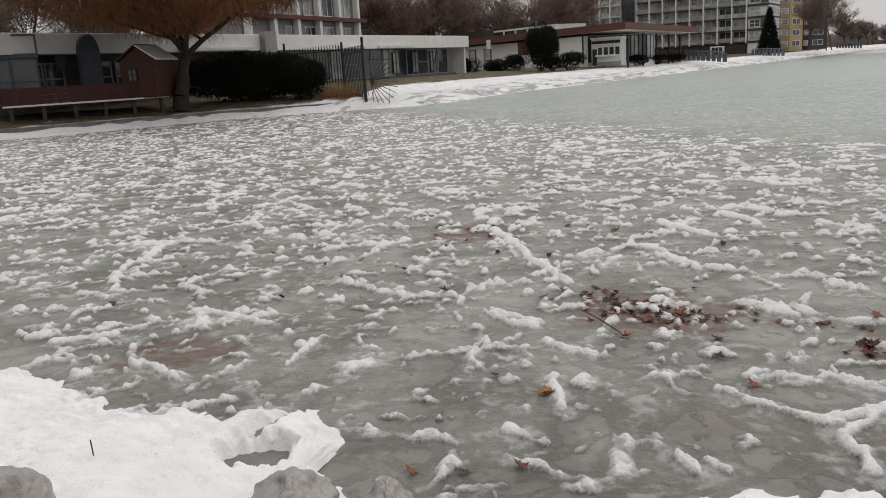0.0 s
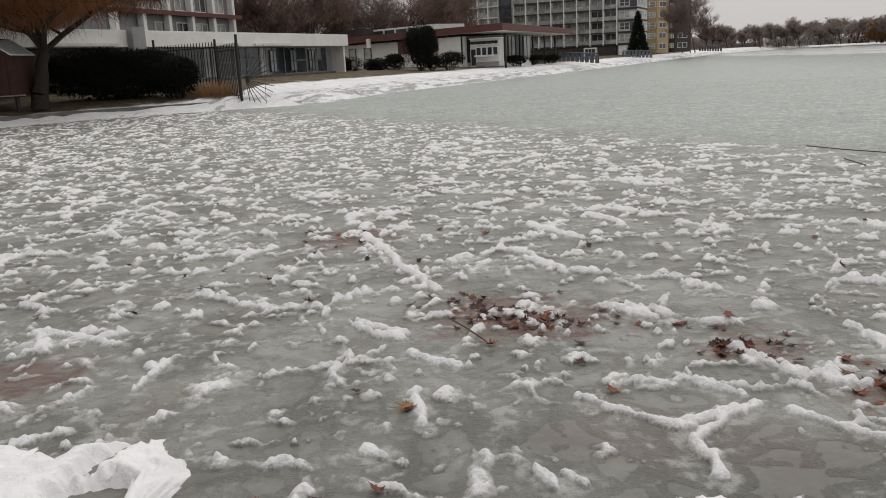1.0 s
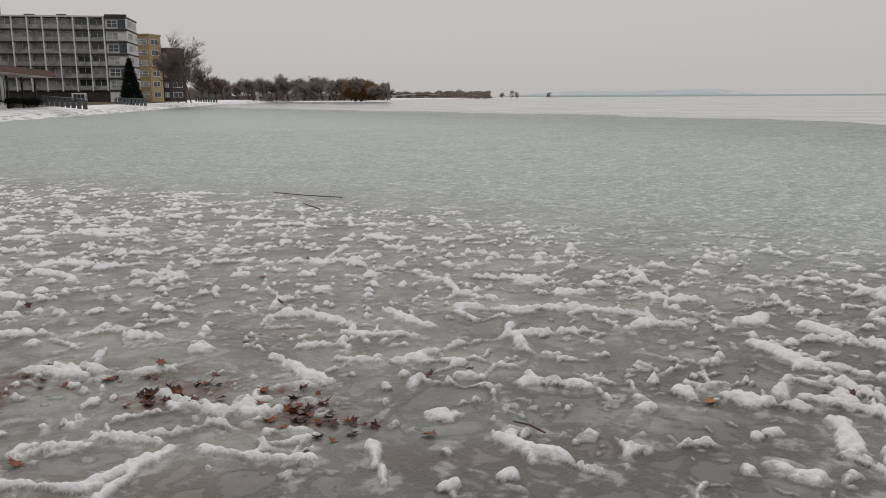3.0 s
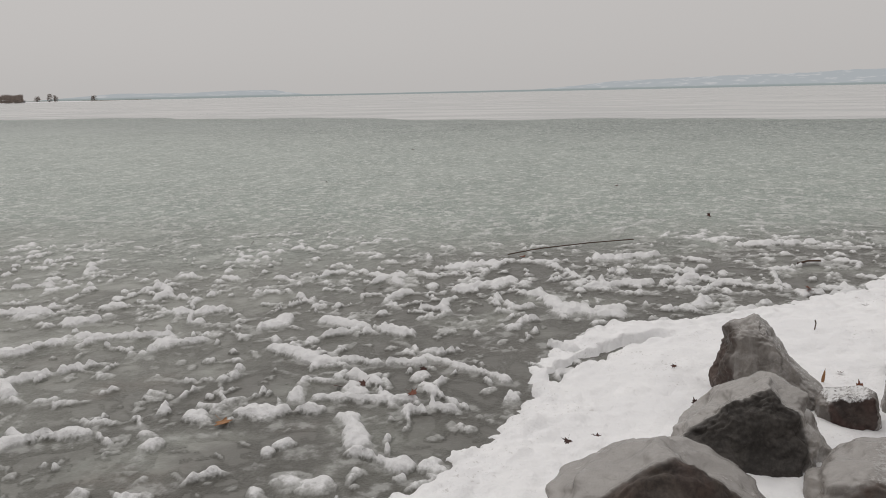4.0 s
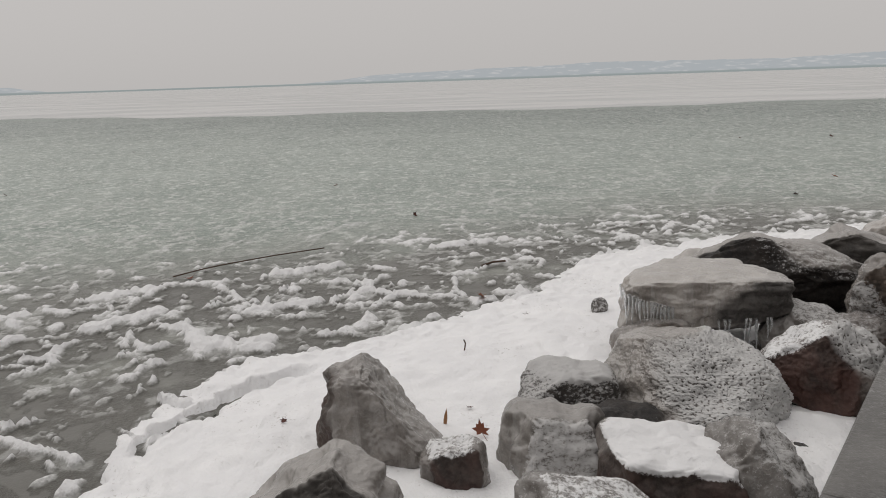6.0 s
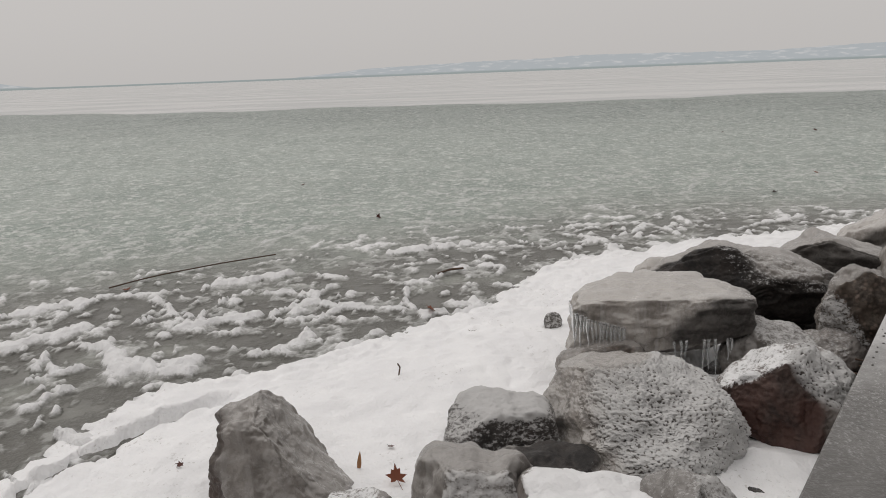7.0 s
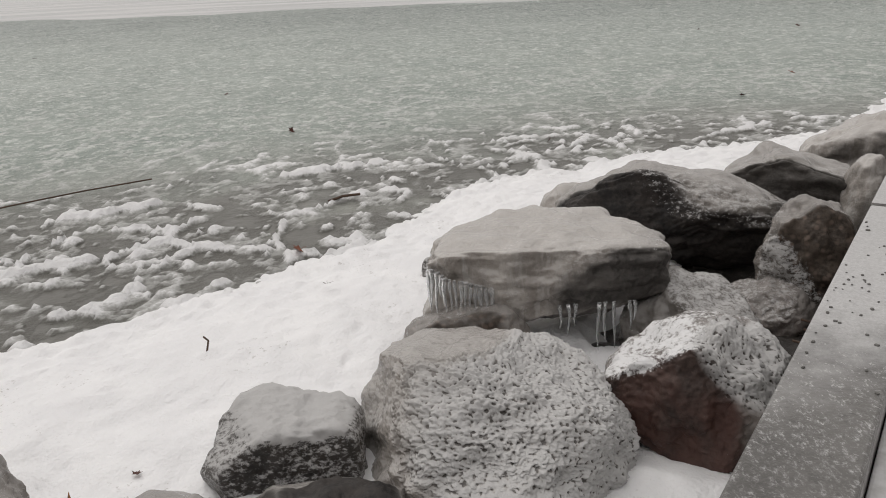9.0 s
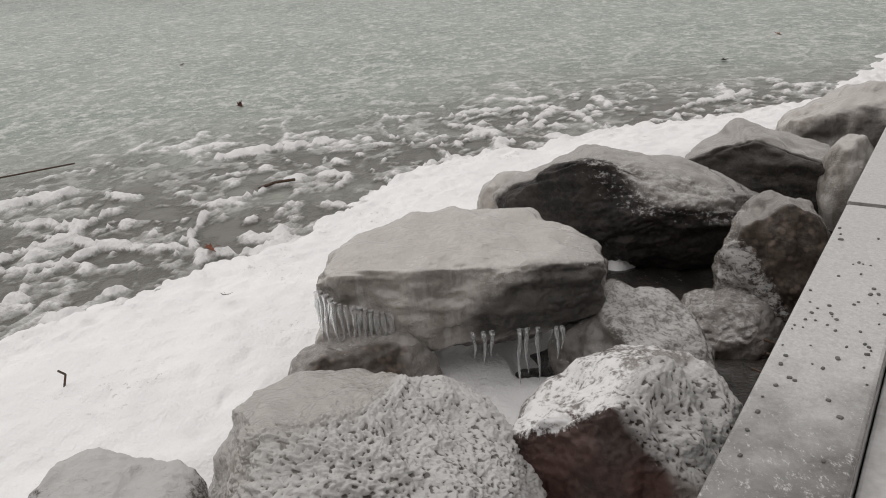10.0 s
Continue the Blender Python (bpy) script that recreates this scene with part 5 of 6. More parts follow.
def frame_mesh(w, h, t, d, cols, rows, mat):
    """A window frame with its bars, in one piece."""
    def lines(size, count):
        out = []
        for k in range(count + 1):
            at = k * (size - t) / count
            out += [at, at + t]
        return out

    xs, zs = lines(w, cols), lines(h, rows)
    nx, nz = len(xs), len(zs)
    verts = [(x, y, z) for y in (0, d) for z in zs for x in xs]

    def solid(i, j):
        return 0 <= i < nx - 1 and 0 <= j < nz - 1 and (i % 2 == 0 or j % 2 == 0)

    def at(i, j, k):
        return k * nx * nz + j * nx + i

    faces = []
    for i in range(nx - 1):
        for j in range(nz - 1):
            if not solid(i, j):
                continue
            faces.append((at(i, j, 0), at(i + 1, j, 0), at(i + 1, j + 1, 0), at(i, j + 1, 0)))
            faces.append((at(i, j + 1, 1), at(i + 1, j + 1, 1), at(i + 1, j, 1), at(i, j, 1)))
            for (a, b), (p, q) in (((i - 1, j), ((i, j + 1), (i, j))), ((i + 1, j), ((i + 1, j), (i + 1, j + 1))), ((i, j - 1), ((i, j), (i + 1, j))), ((i, j + 1), ((i + 1, j + 1), (i, j + 1)))):
                if not solid(a, b):
                    faces.append((at(*p, 0), at(*p, 1), at(*q, 1), at(*q, 0)))
    return mesh_of("window", verts, faces, mat)


def window(parent, x, y, z, w, h, glass, frame_mat, cols=2, rows=1, turn=0):
    win = part("window", frame_mesh(w, h, 0.09, 0.12, cols, rows, frame_mat), parent, m=pose(x, y, z, 0, 0, turn))
    part("pane", box_mesh("pane", (w - 0.05, 0.03, h - 0.05), glass, 0, (w / 2, 0.07, h / 2)), win)
    return win


# the long low white pavilion
m, long = wall_frame(-25.4, 47.6, -1.6, 92.0, 1.45)
pav = new("pavilion")
pav.matrix_basis = m
tagged(pav, "long low white pavilion with a glazed front and flat roof", "building")
block("roof", pav, FLATROOF, -8, long, 0.3, 14, 3.85, 3.98)
block("parapet", pav, WHITE, -8, long, -0.7, 0.3, 2.85, 4.05, "white rendered parapet", 0.03)
block("wall", pav, GREYWALL, -8, long, 1.3, 13.5, 0, 3.84)
block("plinth", pav, KERBSTONE, -8, long, 0.9, 1.28, -0.4, 0.25)
k = 0
x = 18.0
while x < long - 2.6:
    g = GLASS2 if k % 4 == 1 else GLASS
    window(pav, x, 1.14, 0.26, 2.0, 2.6, g, GREYWALL if k % 5 else BLUESTEEL, 2 if k % 2 else 1, 2 if k % 3 == 0 else 1)
    x += 2.05
    k += 1
for x in (long - 12.5, long - 9.0, long - 5.5):
    window(pav, x, 0.98, 0.5, 1.2, 2.1, GLASS2, BLUESTEEL, 2, 2)
block("end_wall", pav, WHITE, long - 0.35, long + 0.002, -0.2, 13.6, 0, 2.84)
for a, b in ((9.5, 16.5), (27, 31), (33, 39)):
    block("awning_box", pav, OFFWHITE, a, b, -0.95, -0.72, 2.9, 3.1)
block("duct", pav, GREYWALL, 17.6, 18.9, -1.25, -0.72, 2.7, 4.25, "grey metal duct")
# arched doorway and small windows near its head
arch = [(0.0, 0.0), (1.9, 0.0)] + [(0.95 + 0.95 * math.cos(a), 2.3 + 0.95 * math.sin(a)) for a in np.linspace(0, math.pi, 13)]
verts = [(p[0], 0.0, p[1]) for p in arch] + [(p[0], 0.25, p[1]) for p in arch]
nA = len(arch)
faces = [tuple(range(nA)), tuple(reversed(range(nA, 2 * nA)))] + [(i, i + nA, (i + 1) % nA + nA, (i + 1) % nA) for i in range(nA)]
block("annex_wall", pav, DARKWALL, -8.0, 17.6, 0.5, 1.28, 0, 2.84)
part("arched_door", mesh_of("arched_door", verts, faces, BLUESTEEL), pav, "dark grey arched door", m=pose(1.75, -1.0, 0.1) @ Matrix.Diagonal((0.75, 1.2, 1.20, 1)))
window(pav, 0.2, -0.84, 1.9, 0.75, 0.9, GLASS, IRON, 1, 1)
for x in (-2.6, -1.2, 0.2, 3.6, 5.2, 6.8):
    window(pav, x, 0.36, 0.5, 1.3, 1.9, GLASS, GREYWALL, 1, 2)
block("low_panel", pav, OFFWHITE, -2.4, 1.5, 0.2, 0.34, 0.0, 0.75)

# the tall white-posted block behind it
m, wide = wall_frame(*at_az(-15.5, 76)[:2], *at_az(-8.05, 92)[:2], 1.5)
lodge = new("apartment_block")
lodge.matrix_basis = m
tagged(lodge, "pale balconied block with white posts and a red-brown band", "building")
block("wall", lodge, GREYWALL, 0, wide, 0.8, 10, 0, 13.5)
for k in range(6):
    x = wide - 0.35 - k * (wide - 0.5) / 5
    block("post", lodge, WHITE, x, x + 0.45, 0.0, 0.62, 0, 13.5)
for f in range(1, 5):
    block("floor_slab", lodge, REDFASCIA if f == 2 else OFFWHITE, 0, wide + (1.2 if f == 2 else 0), -0.15, 0.79, f * 3.15 - 0.2, f * 3.15 + 0.2)
    for k in range(4):
        window(lodge, wide - 3.0 - k * 3.3, 0.66, f * 3.15 + 0.3, 2.0, 2.1, GLASS2 if (f + k) % 3 else GLASS, OFFWHITE, 2, 1)

# glazed veranda at the head of the pavilion
ver = new("veranda")
ver.matrix_basis = pose(*at_az(-33.2, 52, 1.4), 0, 0, 38)
tagged(ver, "steel-framed glazed veranda with pale panels", "building")
block("floor_slab", ver, KERBSTONE, 0, 4.36, 0, 4, -0.6, 0.1)
block("ceiling_slab", ver, BLUESTEEL, 0, 4.36, 0, 4, 2.7, 2.95)
for k in range(3):
    window(ver, 0.05 + k * 1.42, 0.05, 0.12, 1.4, 2.55, GLASS, BLUESTEEL, 1, 2)
block("upper_frame", ver, BLUESTEEL, 0, 4.36, 0.0, 0.12, 3.9, 4.02)
for k in range(4):
    block("post", ver, BLUESTEEL, k * 1.42, k * 1.42 + 0.1, 0.0, 0.1, 2.96, 3.9)

# deck with a boarded parapet, and the garden shed
m, wide = wall_frame(*at_az(-30.9, 48.6)[:2], *at_az(-21.1, 51.0)[:2], 1.08)
deck = new("deck_terrace")
deck.matrix_basis = m
tagged(deck, "raised dark red boarded terrace on short posts", "terrace")
block("platform", deck, REDWOOD, 0, wide, 0, 3.4, 0.32, 0.44)
block("edge_board", deck, OFFWHITE, 0, wide, -0.06, -0.003, 0.37, 0.46, "snow-whitened edge board")
for k in range(6):
    x = 0.4 + k * (wide - 0.8) / 5
    block("post", deck, DARKWALL, x - 0.09, x + 0.09, 0.1, 0.28, -0.7, 0.318)
for k in range(4):
    z = 0.50 + k * 0.215
    block("board", deck, REDWOOD, 0, wide - 0.3, 0.06, 0.10, z, z + 0.205)
for k in range(7):
    x = 0.1 + k * (wide - 0.6) / 6
    block("parapet_post", deck, REDWOOD, x, x + 0.12, 0.103, 0.22, 0.445, 1.38)

shed = new("garden_shed")
shed.matrix_basis = pose(*at_az(-23.85, 51.0, 1.522), 0, 0, -6) @ Matrix.Diagonal((0.76, 0.76, 0.92, 1))
tagged(shed, "small brown wooden shed with a gabled roof", "shed")
verts = [(0, 0, 0), (3, 0, 0), (3, 0, 2.25), (1.5, 0, 3.1), (0, 0, 2.25), (0, 3, 0), (3, 3, 0), (3, 3, 2.25), (1.5, 3, 3.1), (0, 3, 2.25)]
faces = [(0, 1, 2, 3, 4), (9, 8, 7, 6, 5), (1, 6, 7, 2), (5, 0, 4, 9), (4, 3, 8, 9), (3, 2, 7, 8), (0, 5, 6, 1)]
part("wall", mesh_of("wall", verts, faces, SHEDWOOD), shed)
part("roof_panel", box_mesh("roof_panel", (1.95, 3.5, 0.07), SHEDWOOD, 0), shed, m=pose(0.70, 1.45, 2.76, 0, -29.5, 0))
part("roof_panel", box_mesh("roof_panel", (1.95, 3.5, 0.07), ROOFSNOW, 0), shed, "roof side white with snow", m=pose(2.30, 1.45, 2.76, 0, 29.5, 0))
window(shed, 0.55, -0.13, 1.0, 0.8, 0.8, GLASS, SHEDWOOD, 2, 2)
block("door", shed, REDWOOD, 1.75, 2.6, -0.05, -0.003, 0.05, 1.95)

# restaurant with the red-brown fascia and the deep canopy
m, wide = wall_frame(-2.0, 124, 17.2, 98.4, 1.72)
rest = new("restaurant")
rest.matrix_basis = m
rest.scale = (1, 1, 1.08)
tagged(rest, "white flat-roofed restaurant with a red-brown fascia and deep canopy", "building")
block("wall", rest, WHITE, -14, wide - 8.0, 1.6, 14, -0.8, 3.15)
inv = m.inverted()
plan = [inv @ Vector((p[0], p[1], 1.72)) for p in ((-11.6, 137.0), (17.2, 98.4), (34.7, 133.5), (8.0, 158.0))]


def prism(plan, z0, z1, sides=True, caps=True):
    k = len(plan)
    verts = [(p.x, p.y, z0) for p in plan] + [(p.x, p.y, z1) for p in plan]
    faces = [tuple(reversed(range(k))), tuple(range(k, 2 * k))] if caps else []
    return verts, faces + ([(i, (i + 1) % k, (i + 1) % k + k, i + k) for i in range(k)] if sides else [])


mid_ = sum(plan, Vector()) / 4
part("fascia", mesh_of("fascia", *prism(plan, 3.40, 4.18, True, False), REDFASCIA), rest, "red-brown metal fascia")
part("soffit", mesh_of("soffit", *prism([p + (mid_ - p) * 0.004 for p in plan], 3.41, 3.49), SOFFIT), rest, "pale ribbed soffit")
part("roof", mesh_of("roof", *prism([p + (mid_ - p) * 0.004 for p in plan], 4.02, 4.12), FLATROOF), rest)
block("clerestory", rest, OFFWHITE, -8, 11, 8, 14, 4.12, 5.3)
for k in range(6):
    window(rest, -6.0 + k * 2.8, 7.85, 4.3, 2.6, 0.85, GLASS, OFFWHITE, 1, 1)
block("dark_roof_box", rest, DARKWALL, -15, -3, 6, 7.8, 4.12, 5.5)
for x in (-5.0, -1.1, 2.6):
    window(rest, x, 1.46, 1.1, 1.7, 1.6, GLASS2, IRON, 1, 1)
block("recess", rest, REDFASCIA, 10.5, 18.5, 1.45, 1.595, 1.5, 3.15, "red-brown wall panel")
block("end_wall", rest, WHITE, 19.8, wide - 8.2, 0.9, 1.58, -0.8, 3.14, "white end wall")
block("downpipe", rest, IRON, wide - 8.2, wide - 8.05, 0.9, 1.05, 0, 3.14)
block("chimney", rest, WHITE, 5.6, 6.3, -0.25, -0.003, 2.6, 3.75)
for k in range(5):
    block("canopy_post", rest, IRON, wide - 3.6 - k * 3.0, wide - 3.4 - k * 3.0, 4 + k * 6, 4.2 + k * 6, -0.8, 3.15)
for k in range(8):
    window(rest, wide - 7.85, 1.7 + k * 1.52, 0.1, 1.45, 3.0, GLASS2 if k % 3 else GLASS, IRON, 2, 1, 90)

kiosk = new("kiosk")
kiosk.matrix_basis = pose(*at_az(7.5, 106, 1.72), 0, 0, -26) @ Matrix.Diagonal((0.82, 0.8, 1, 1))
tagged(kiosk, "white two-storey kiosk with large windows under the canopy", "kiosk")
block("wall", kiosk, OFFWHITE, 0, 4.6, 0.3, 3.0, -0.45, 2.9)
block("cornice", kiosk, WHITE, -0.1, 4.7, 0.1, 3.1, 2.9, 3.05)
block("counter", kiosk, WHITE, 0.8, 3.8, -0.35, 0.28, 0.75, 0.95)
block("door", kiosk, IRON, 0.15, 0.85, 0.2, 0.297, -0.3, 1.7)
block("shutter", kiosk, IRON, 0.1, 4.5, 0.06, 0.14, 2.32, 2.66, "dark raised shutters")
block("skirting", kiosk, GREYWALL, 0.9, 4.58, 0.2, 0.297, -0.45, 0.1)
for k in range(4):
    window(kiosk, 0.95 + k * 0.9, 0.16, 0.85, 0.85, 1.1, GLASS, WHITE, 1, 1)
for k in range(5):
    window(kiosk, 0.1 + k * 0.9, 0.16, 2.2, 0.8, 0.5, GLASS, WHITE, 1, 1)

# the hotel
m, wide = wall_frame(26.0, 219.6, 62.7, 199.3, 1.4)
hotel = new("hotel")
hotel.matrix_basis = m
tagged(hotel, "seven-storey pale concrete hotel with a grid of balconies", "hotel")
FLOOR, GROUND = 2.76, 2.75
TOPZ = GROUND + 6 * FLOOR
block("wall", hotel, GREYWALL, 0, wide, 1.25, 12.6, 0, TOPZ)
block("ground_floor", hotel, DARKWALL, 12.8, wide - 0.3, 0.4, 1.2, 0, GROUND - 0.25)
block("roof_edge", hotel, OFFWHITE, -0.1, wide + 0.1, -0.1, 12.7, TOPZ, TOPZ + 0.35)
tower_x0, tower_x1 = 11.6, 15.3
block("stair_tower", hotel, GREYWALL, tower_x0 - 0.2, tower_x1 + 2.6, 0.6, 7, TOPZ + 0.36, TOPZ + 3.9, "plain grey lift house")
block("stair_glass", hotel, GLASS, tower_x0 + 0.2, tower_x1 - 0.2, 0.1, 1.2, 0, TOPZ - 0.05)
block("tower_fin", hotel, GREYWALL, tower_x0 - 0.15, tower_x0 + 0.15, -0.3, 1.2, 0, TOPZ - 0.02)
block("tower_fin", hotel, GREYWALL, tower_x1 - 0.15, tower_x1 + 0.15, -0.3, 1.2, 0, TOPZ - 0.02)
for f in range(7):
    block("landing", hotel, DARKWALL, tower_x0 + 0.22, tower_x1 - 0.22, 0.0, 0.09, GROUND + f * FLOOR - 0.5, GROUND + f * FLOOR + 0.1)
left = [0.15 + k * (tower_x0 - 0.3) / 4 for k in range(5)]
right = [tower_x1 + 0.15 + k * (wide - tower_x1 - 0.3) / 8 for k in range(9)]
for group, z0 in ((left, 0), (right, GROUND - 0.2)):
    for x in group:
        block("fin", hotel, WHITE, x - 0.14, x + 0.14, -0.12, 1.2, z0, TOPZ - 0.02)
    for f in range(7):
        z = GROUND + f * FLOOR
        block("floor_slab", hotel, OFFWHITE if group is left else DARKWALL, group[0] + 0.15, group[-1] - 0.15, -0.03, 1.2, z - 0.14, z + 0.12)
    rnd = random.Random(9)
    for f in range(6):
        z = GROUND + f * FLOOR + 0.13
        for x0, x1 in zip(group, group[1:]):
            w = x1 - x0 - 0.32
            open_ = group is right and x0 > right[5] and rnd.random() < 0.75
            window(hotel, x0 + 0.16, 1.08, z + 0.02, w, FLOOR - 0.34, GLASS if open_ else GLASS2, OFFWHITE, 2, 1)
            part("balcony_panel", box_mesh("balcony_panel", (w, 0.05, 0.92), GLASS2 if (x0 * 7 + f) % 3 > 0.8 else GREYWALL, 0, (w / 2, 0, 0.46)), hotel, m=pose(x0 + 0.16, 0.10, z + 0.05))
# its end bay, with brown bands and wide windows
front, wide = wide, wide + 4.7
block("end_bay", hotel, OFFWHITE, front + 0.16, wide, 0.55, 12.5, 0, TOPZ - 0.02, "pale blue-white end bay")
block("bay_base", hotel, WHITE, front + 0.2, wide + 0.1, 0.3, 0.54, 0, GROUND - 0.3)
for f in range(7):
    z = GROUND + f * FLOOR
    block("bay_band", hotel, DARKWALL, front + 0.18, wide + 0.3, 0.05, 0.54, z - 0.28, z + 0.2 + (0.5 if f == 6 else 0))
for f in range(6):
    z = GROUND + f * FLOOR + 0.55
    window(hotel, front + 0.5, 0.40, z, 2.3, 1.65, GLASS if f % 2 else GLASS2, OFFWHITE, 2, 2)
    block("bay_panel", hotel, BLUESTEEL if f % 2 else OFFWHITE, front + 2.95, wide - 0.1, 0.42, 0.546, z - 0.2, z + 1.7)
for f in range(7):
    z = GROUND + f * FLOOR
    block("band", hotel, DARKWALL, wide - 0.02, wide + 0.35, -0.2, 12.8, z - 0.2, z + 0.18)
block("end_wall", hotel, WHITE, wide + 0.002, wide + 0.25, 0.0, 12.6, 0, TOPZ - 0.01)
for f in range(6):
    z = GROUND + f * FLOOR + 0.75
    window(hotel, wide + 0.40, 0.6, z, 4.6, 1.45, GLASS, OFFWHITE, 3, 1, 90)
    window(hotel, wide + 0.40, 6.2, z, 4.8, 1.45, GLASS2, OFFWHITE, 3, 1, 90)
block("entrance", hotel, WHITE, front - 8.2, front - 5.0, -0.6, 0.38, 0, 2.2)
window(hotel, front - 7.9, -0.74, 0.1, 2.6, 1.9, GLASS, WHITE, 3, 1)
block("vent", hotel, FLATROOF, 24, 26, 3, 5, TOPZ + 0.36, TOPZ + 0.9)
block("vent", hotel, FLATROOF, 31, 33, 3, 5, TOPZ + 0.36, TOPZ + 0.9)
part("antenna", rod_mesh("antenna", [((10.4, 3, TOPZ + 0.3), (10.4, 3, TOPZ + 4.2), 0.05), ((10.0, 3, TOPZ + 3.4), (10.8, 3, TOPZ + 3.4), 0.04)], IRON), hotel)


def flats(label, az0, az1, d0, d1, floors, mat, seed):
    (ax, ay, _), (bx_, by_, _) = at_az(az0, d0), at_az(az1, d1)
    m, wide = wall_frame(ax, ay, bx_, by_, 1.4)
    ob = new("apartment_block")
    ob.matrix_basis = m
    tagged(ob, label, "building")
    high = floors * 2.9 + 0.8
    block("wall", ob, mat, 0, wide, 0, 6, 0, high)
    block("roof_edge", ob, mat, -0.2, wide + 0.2, -0.2, 6.2, high, high + 0.45)
    half = wide * 0.45
    for f in range(floors):
        z = 0.9 + f * 2.9
        block("balcony", ob, DARKWALL, 0.2, half, -1.1, -0.004, z - 0.1, z + 0.85)
        window(ob, 0.5, -0.13, z + 0.86, half - 0.9, 1.35, GLASS, DARKWALL, 2, 1)
        window(ob, half + 0.5, -0.13, z + 0.3, wide - half - 1.0, 1.5, GLASS2, WHITE, 2, 2)
        window(ob, wide + 0.13, 1.0, z + 0.3, 3.5, 1.5, GLASS, WHITE, 2, 1, 90)
    return ob


flats("six-storey yellow apartment block with white windows", 18.25, 19.95, 252, 247, 6, YELLOW, 1)
flats("dark grey-brown apartment block with recessed balconies", 20.42, 21.1, 266, 262, 5, DARKWALL, 2)


def steel_railing(label, p, q, high):
    p, q = Vector(p), Vector(q)
    ob = new("railing")
    tagged(ob, label, "railing", "railings on the promenade")
    count = 9
    part("top_rail", rod_mesh("top_rail", [(p + Vector((0, 0, high)), q + Vector((0, 0, high)), 0.09)], BLUESTEEL), ob)
    for k in range(count):
        c = p + (q - p) * (k / (count - 1))
        part("panel", box_mesh("panel", ((q - p).length / count * 0.72, 0.10, high - 0.12), BLUESTEEL, 0.01), ob,
             m=pose(c.x, c.y, c.z + (high - 0.12) / 2, 0, 0, math.degrees(math.atan2(q.y - p.y, q.x - p.x))))
    return ob


steel_railing("slatted blue-grey steel railing on the snow bank", at_az(13.6, 128, 1.35), at_az(16.1, 112, 0.9), 1.25)
steel_railing("slatted blue-grey steel railing on the snow bank", at_az(17.8, 176, 1.2), at_az(19.6, 158, 0.9), 1.2)
steel_railing("slatted blue-grey steel railing far along the shore", at_az(22.7, 262, 1.3), at_az(24.0, 255, 1.0), 1.5)

# hedges and clipped shrubs before the restaurant
hedge_kinds = [("clipped round dark hedge before the white wall", (2.7, 2.0, 1.45)), ("clipped round dark hedge before the white wall", (2.1, 1.8, 1.3)), ("low dark clipped hedge", (3.4, 1.6, 1.15)), ("broad clipped dark hedge with a rounded top", (3.6, 2.0, 1.9))]
for k, (a, d, kind, z) in enumerate([(-2.4, 96, 0, 1.45), (-0.75, 95, 3, 1.35), (1.0, 96, 0, 1.4), (2.25, 94, 3, 1.35), (4.9, 94, 1, 1.4), (6.1, 94, 3, 1.35), (10.6, 110, 2, 1.3), (11.8, 116, 2, 1.3), (13.0, 122, 2, 1.3)]):
    label, size = hedge_kinds[kind]
    tagged(shrub("hedge", label, size, 30 + k, NEEDLE, 4500, 0.11, 6), category="hedge", group="clipped hedges").matrix_basis = pose(*at_az(a, d, z))
shrub("cypress", "tall black-green clipped evergreen", (4.0, 3.4, 5.2), 50, NEEDLE, 20000, 0.13, 9, "tree").matrix_basis = pose(*at_az(4.1, 93, 1.45))


def conifer(label, high, wide, seed):
    rnd = random.Random(seed)
    items = []
    for _ in range(4200):
        t = rnd.random() ** 0.6
        a = rnd.uniform(0, 6.28)
        r = wide / 2 * t * rnd.uniform(0.4, 1.05)
        p = (r * math.cos(a), r * math.sin(a), high * (1 - t) + rnd.uniform(-0.2, 0.2) + 0.3)
        items.append((p, (0.6 * math.cos(a), 0.6 * math.sin(a), rnd.uniform(-0.25, 0.2)), 0.10))
    ob = new("conifer")
    part("trunk", limb_mesh("trunk", [(Vector((0, 0, -0.3)), Vector((0, 0, high * 0.9)), 0.22, 0.04)], BARK), ob)
    part("crown", blades_mesh("crown", items, NEEDLE_BLUE), ob)
    return tagged(ob, label, "tree")


conifer("dark green pointed conifer beside the hotel", 9.0, 4.4, 61).matrix_basis = pose(*at_az(18.75, 186, 1.3))

# the bare trees
t1 = bare_tree("bare_tree", "tall bare brown tree behind the restaurant", 18.5, 101, TWIG_BROWN, twigs=3000, thick=0.036, bark=BARK_PALE)
t2 = bare_tree("bare_tree", "tall bare grey-brown tree behind the buildings", 19, 102, TWIG_GREY, twigs=2900, thick=0.036, bark=BARK_PALE)
t3 = bare_tree("bare_tree", "bare tree thick with russet-brown twigs", 17, 103, TWIG_BROWN, wide=0.6, twigs=3600, thick=0.036, bark=BARK_PALE)
poplar = bare_tree("poplar_tree", "tall narrow bare poplar behind the hotel", 32, 104, TWIG_GREY, wide=0.11, fork=0.10, twigs=3500, thick=0.03, bark=BARK_PALE)
poplar.matrix_basis = pose(*at_az(7.25, 250, 1.4))
rnd = random.Random(12)
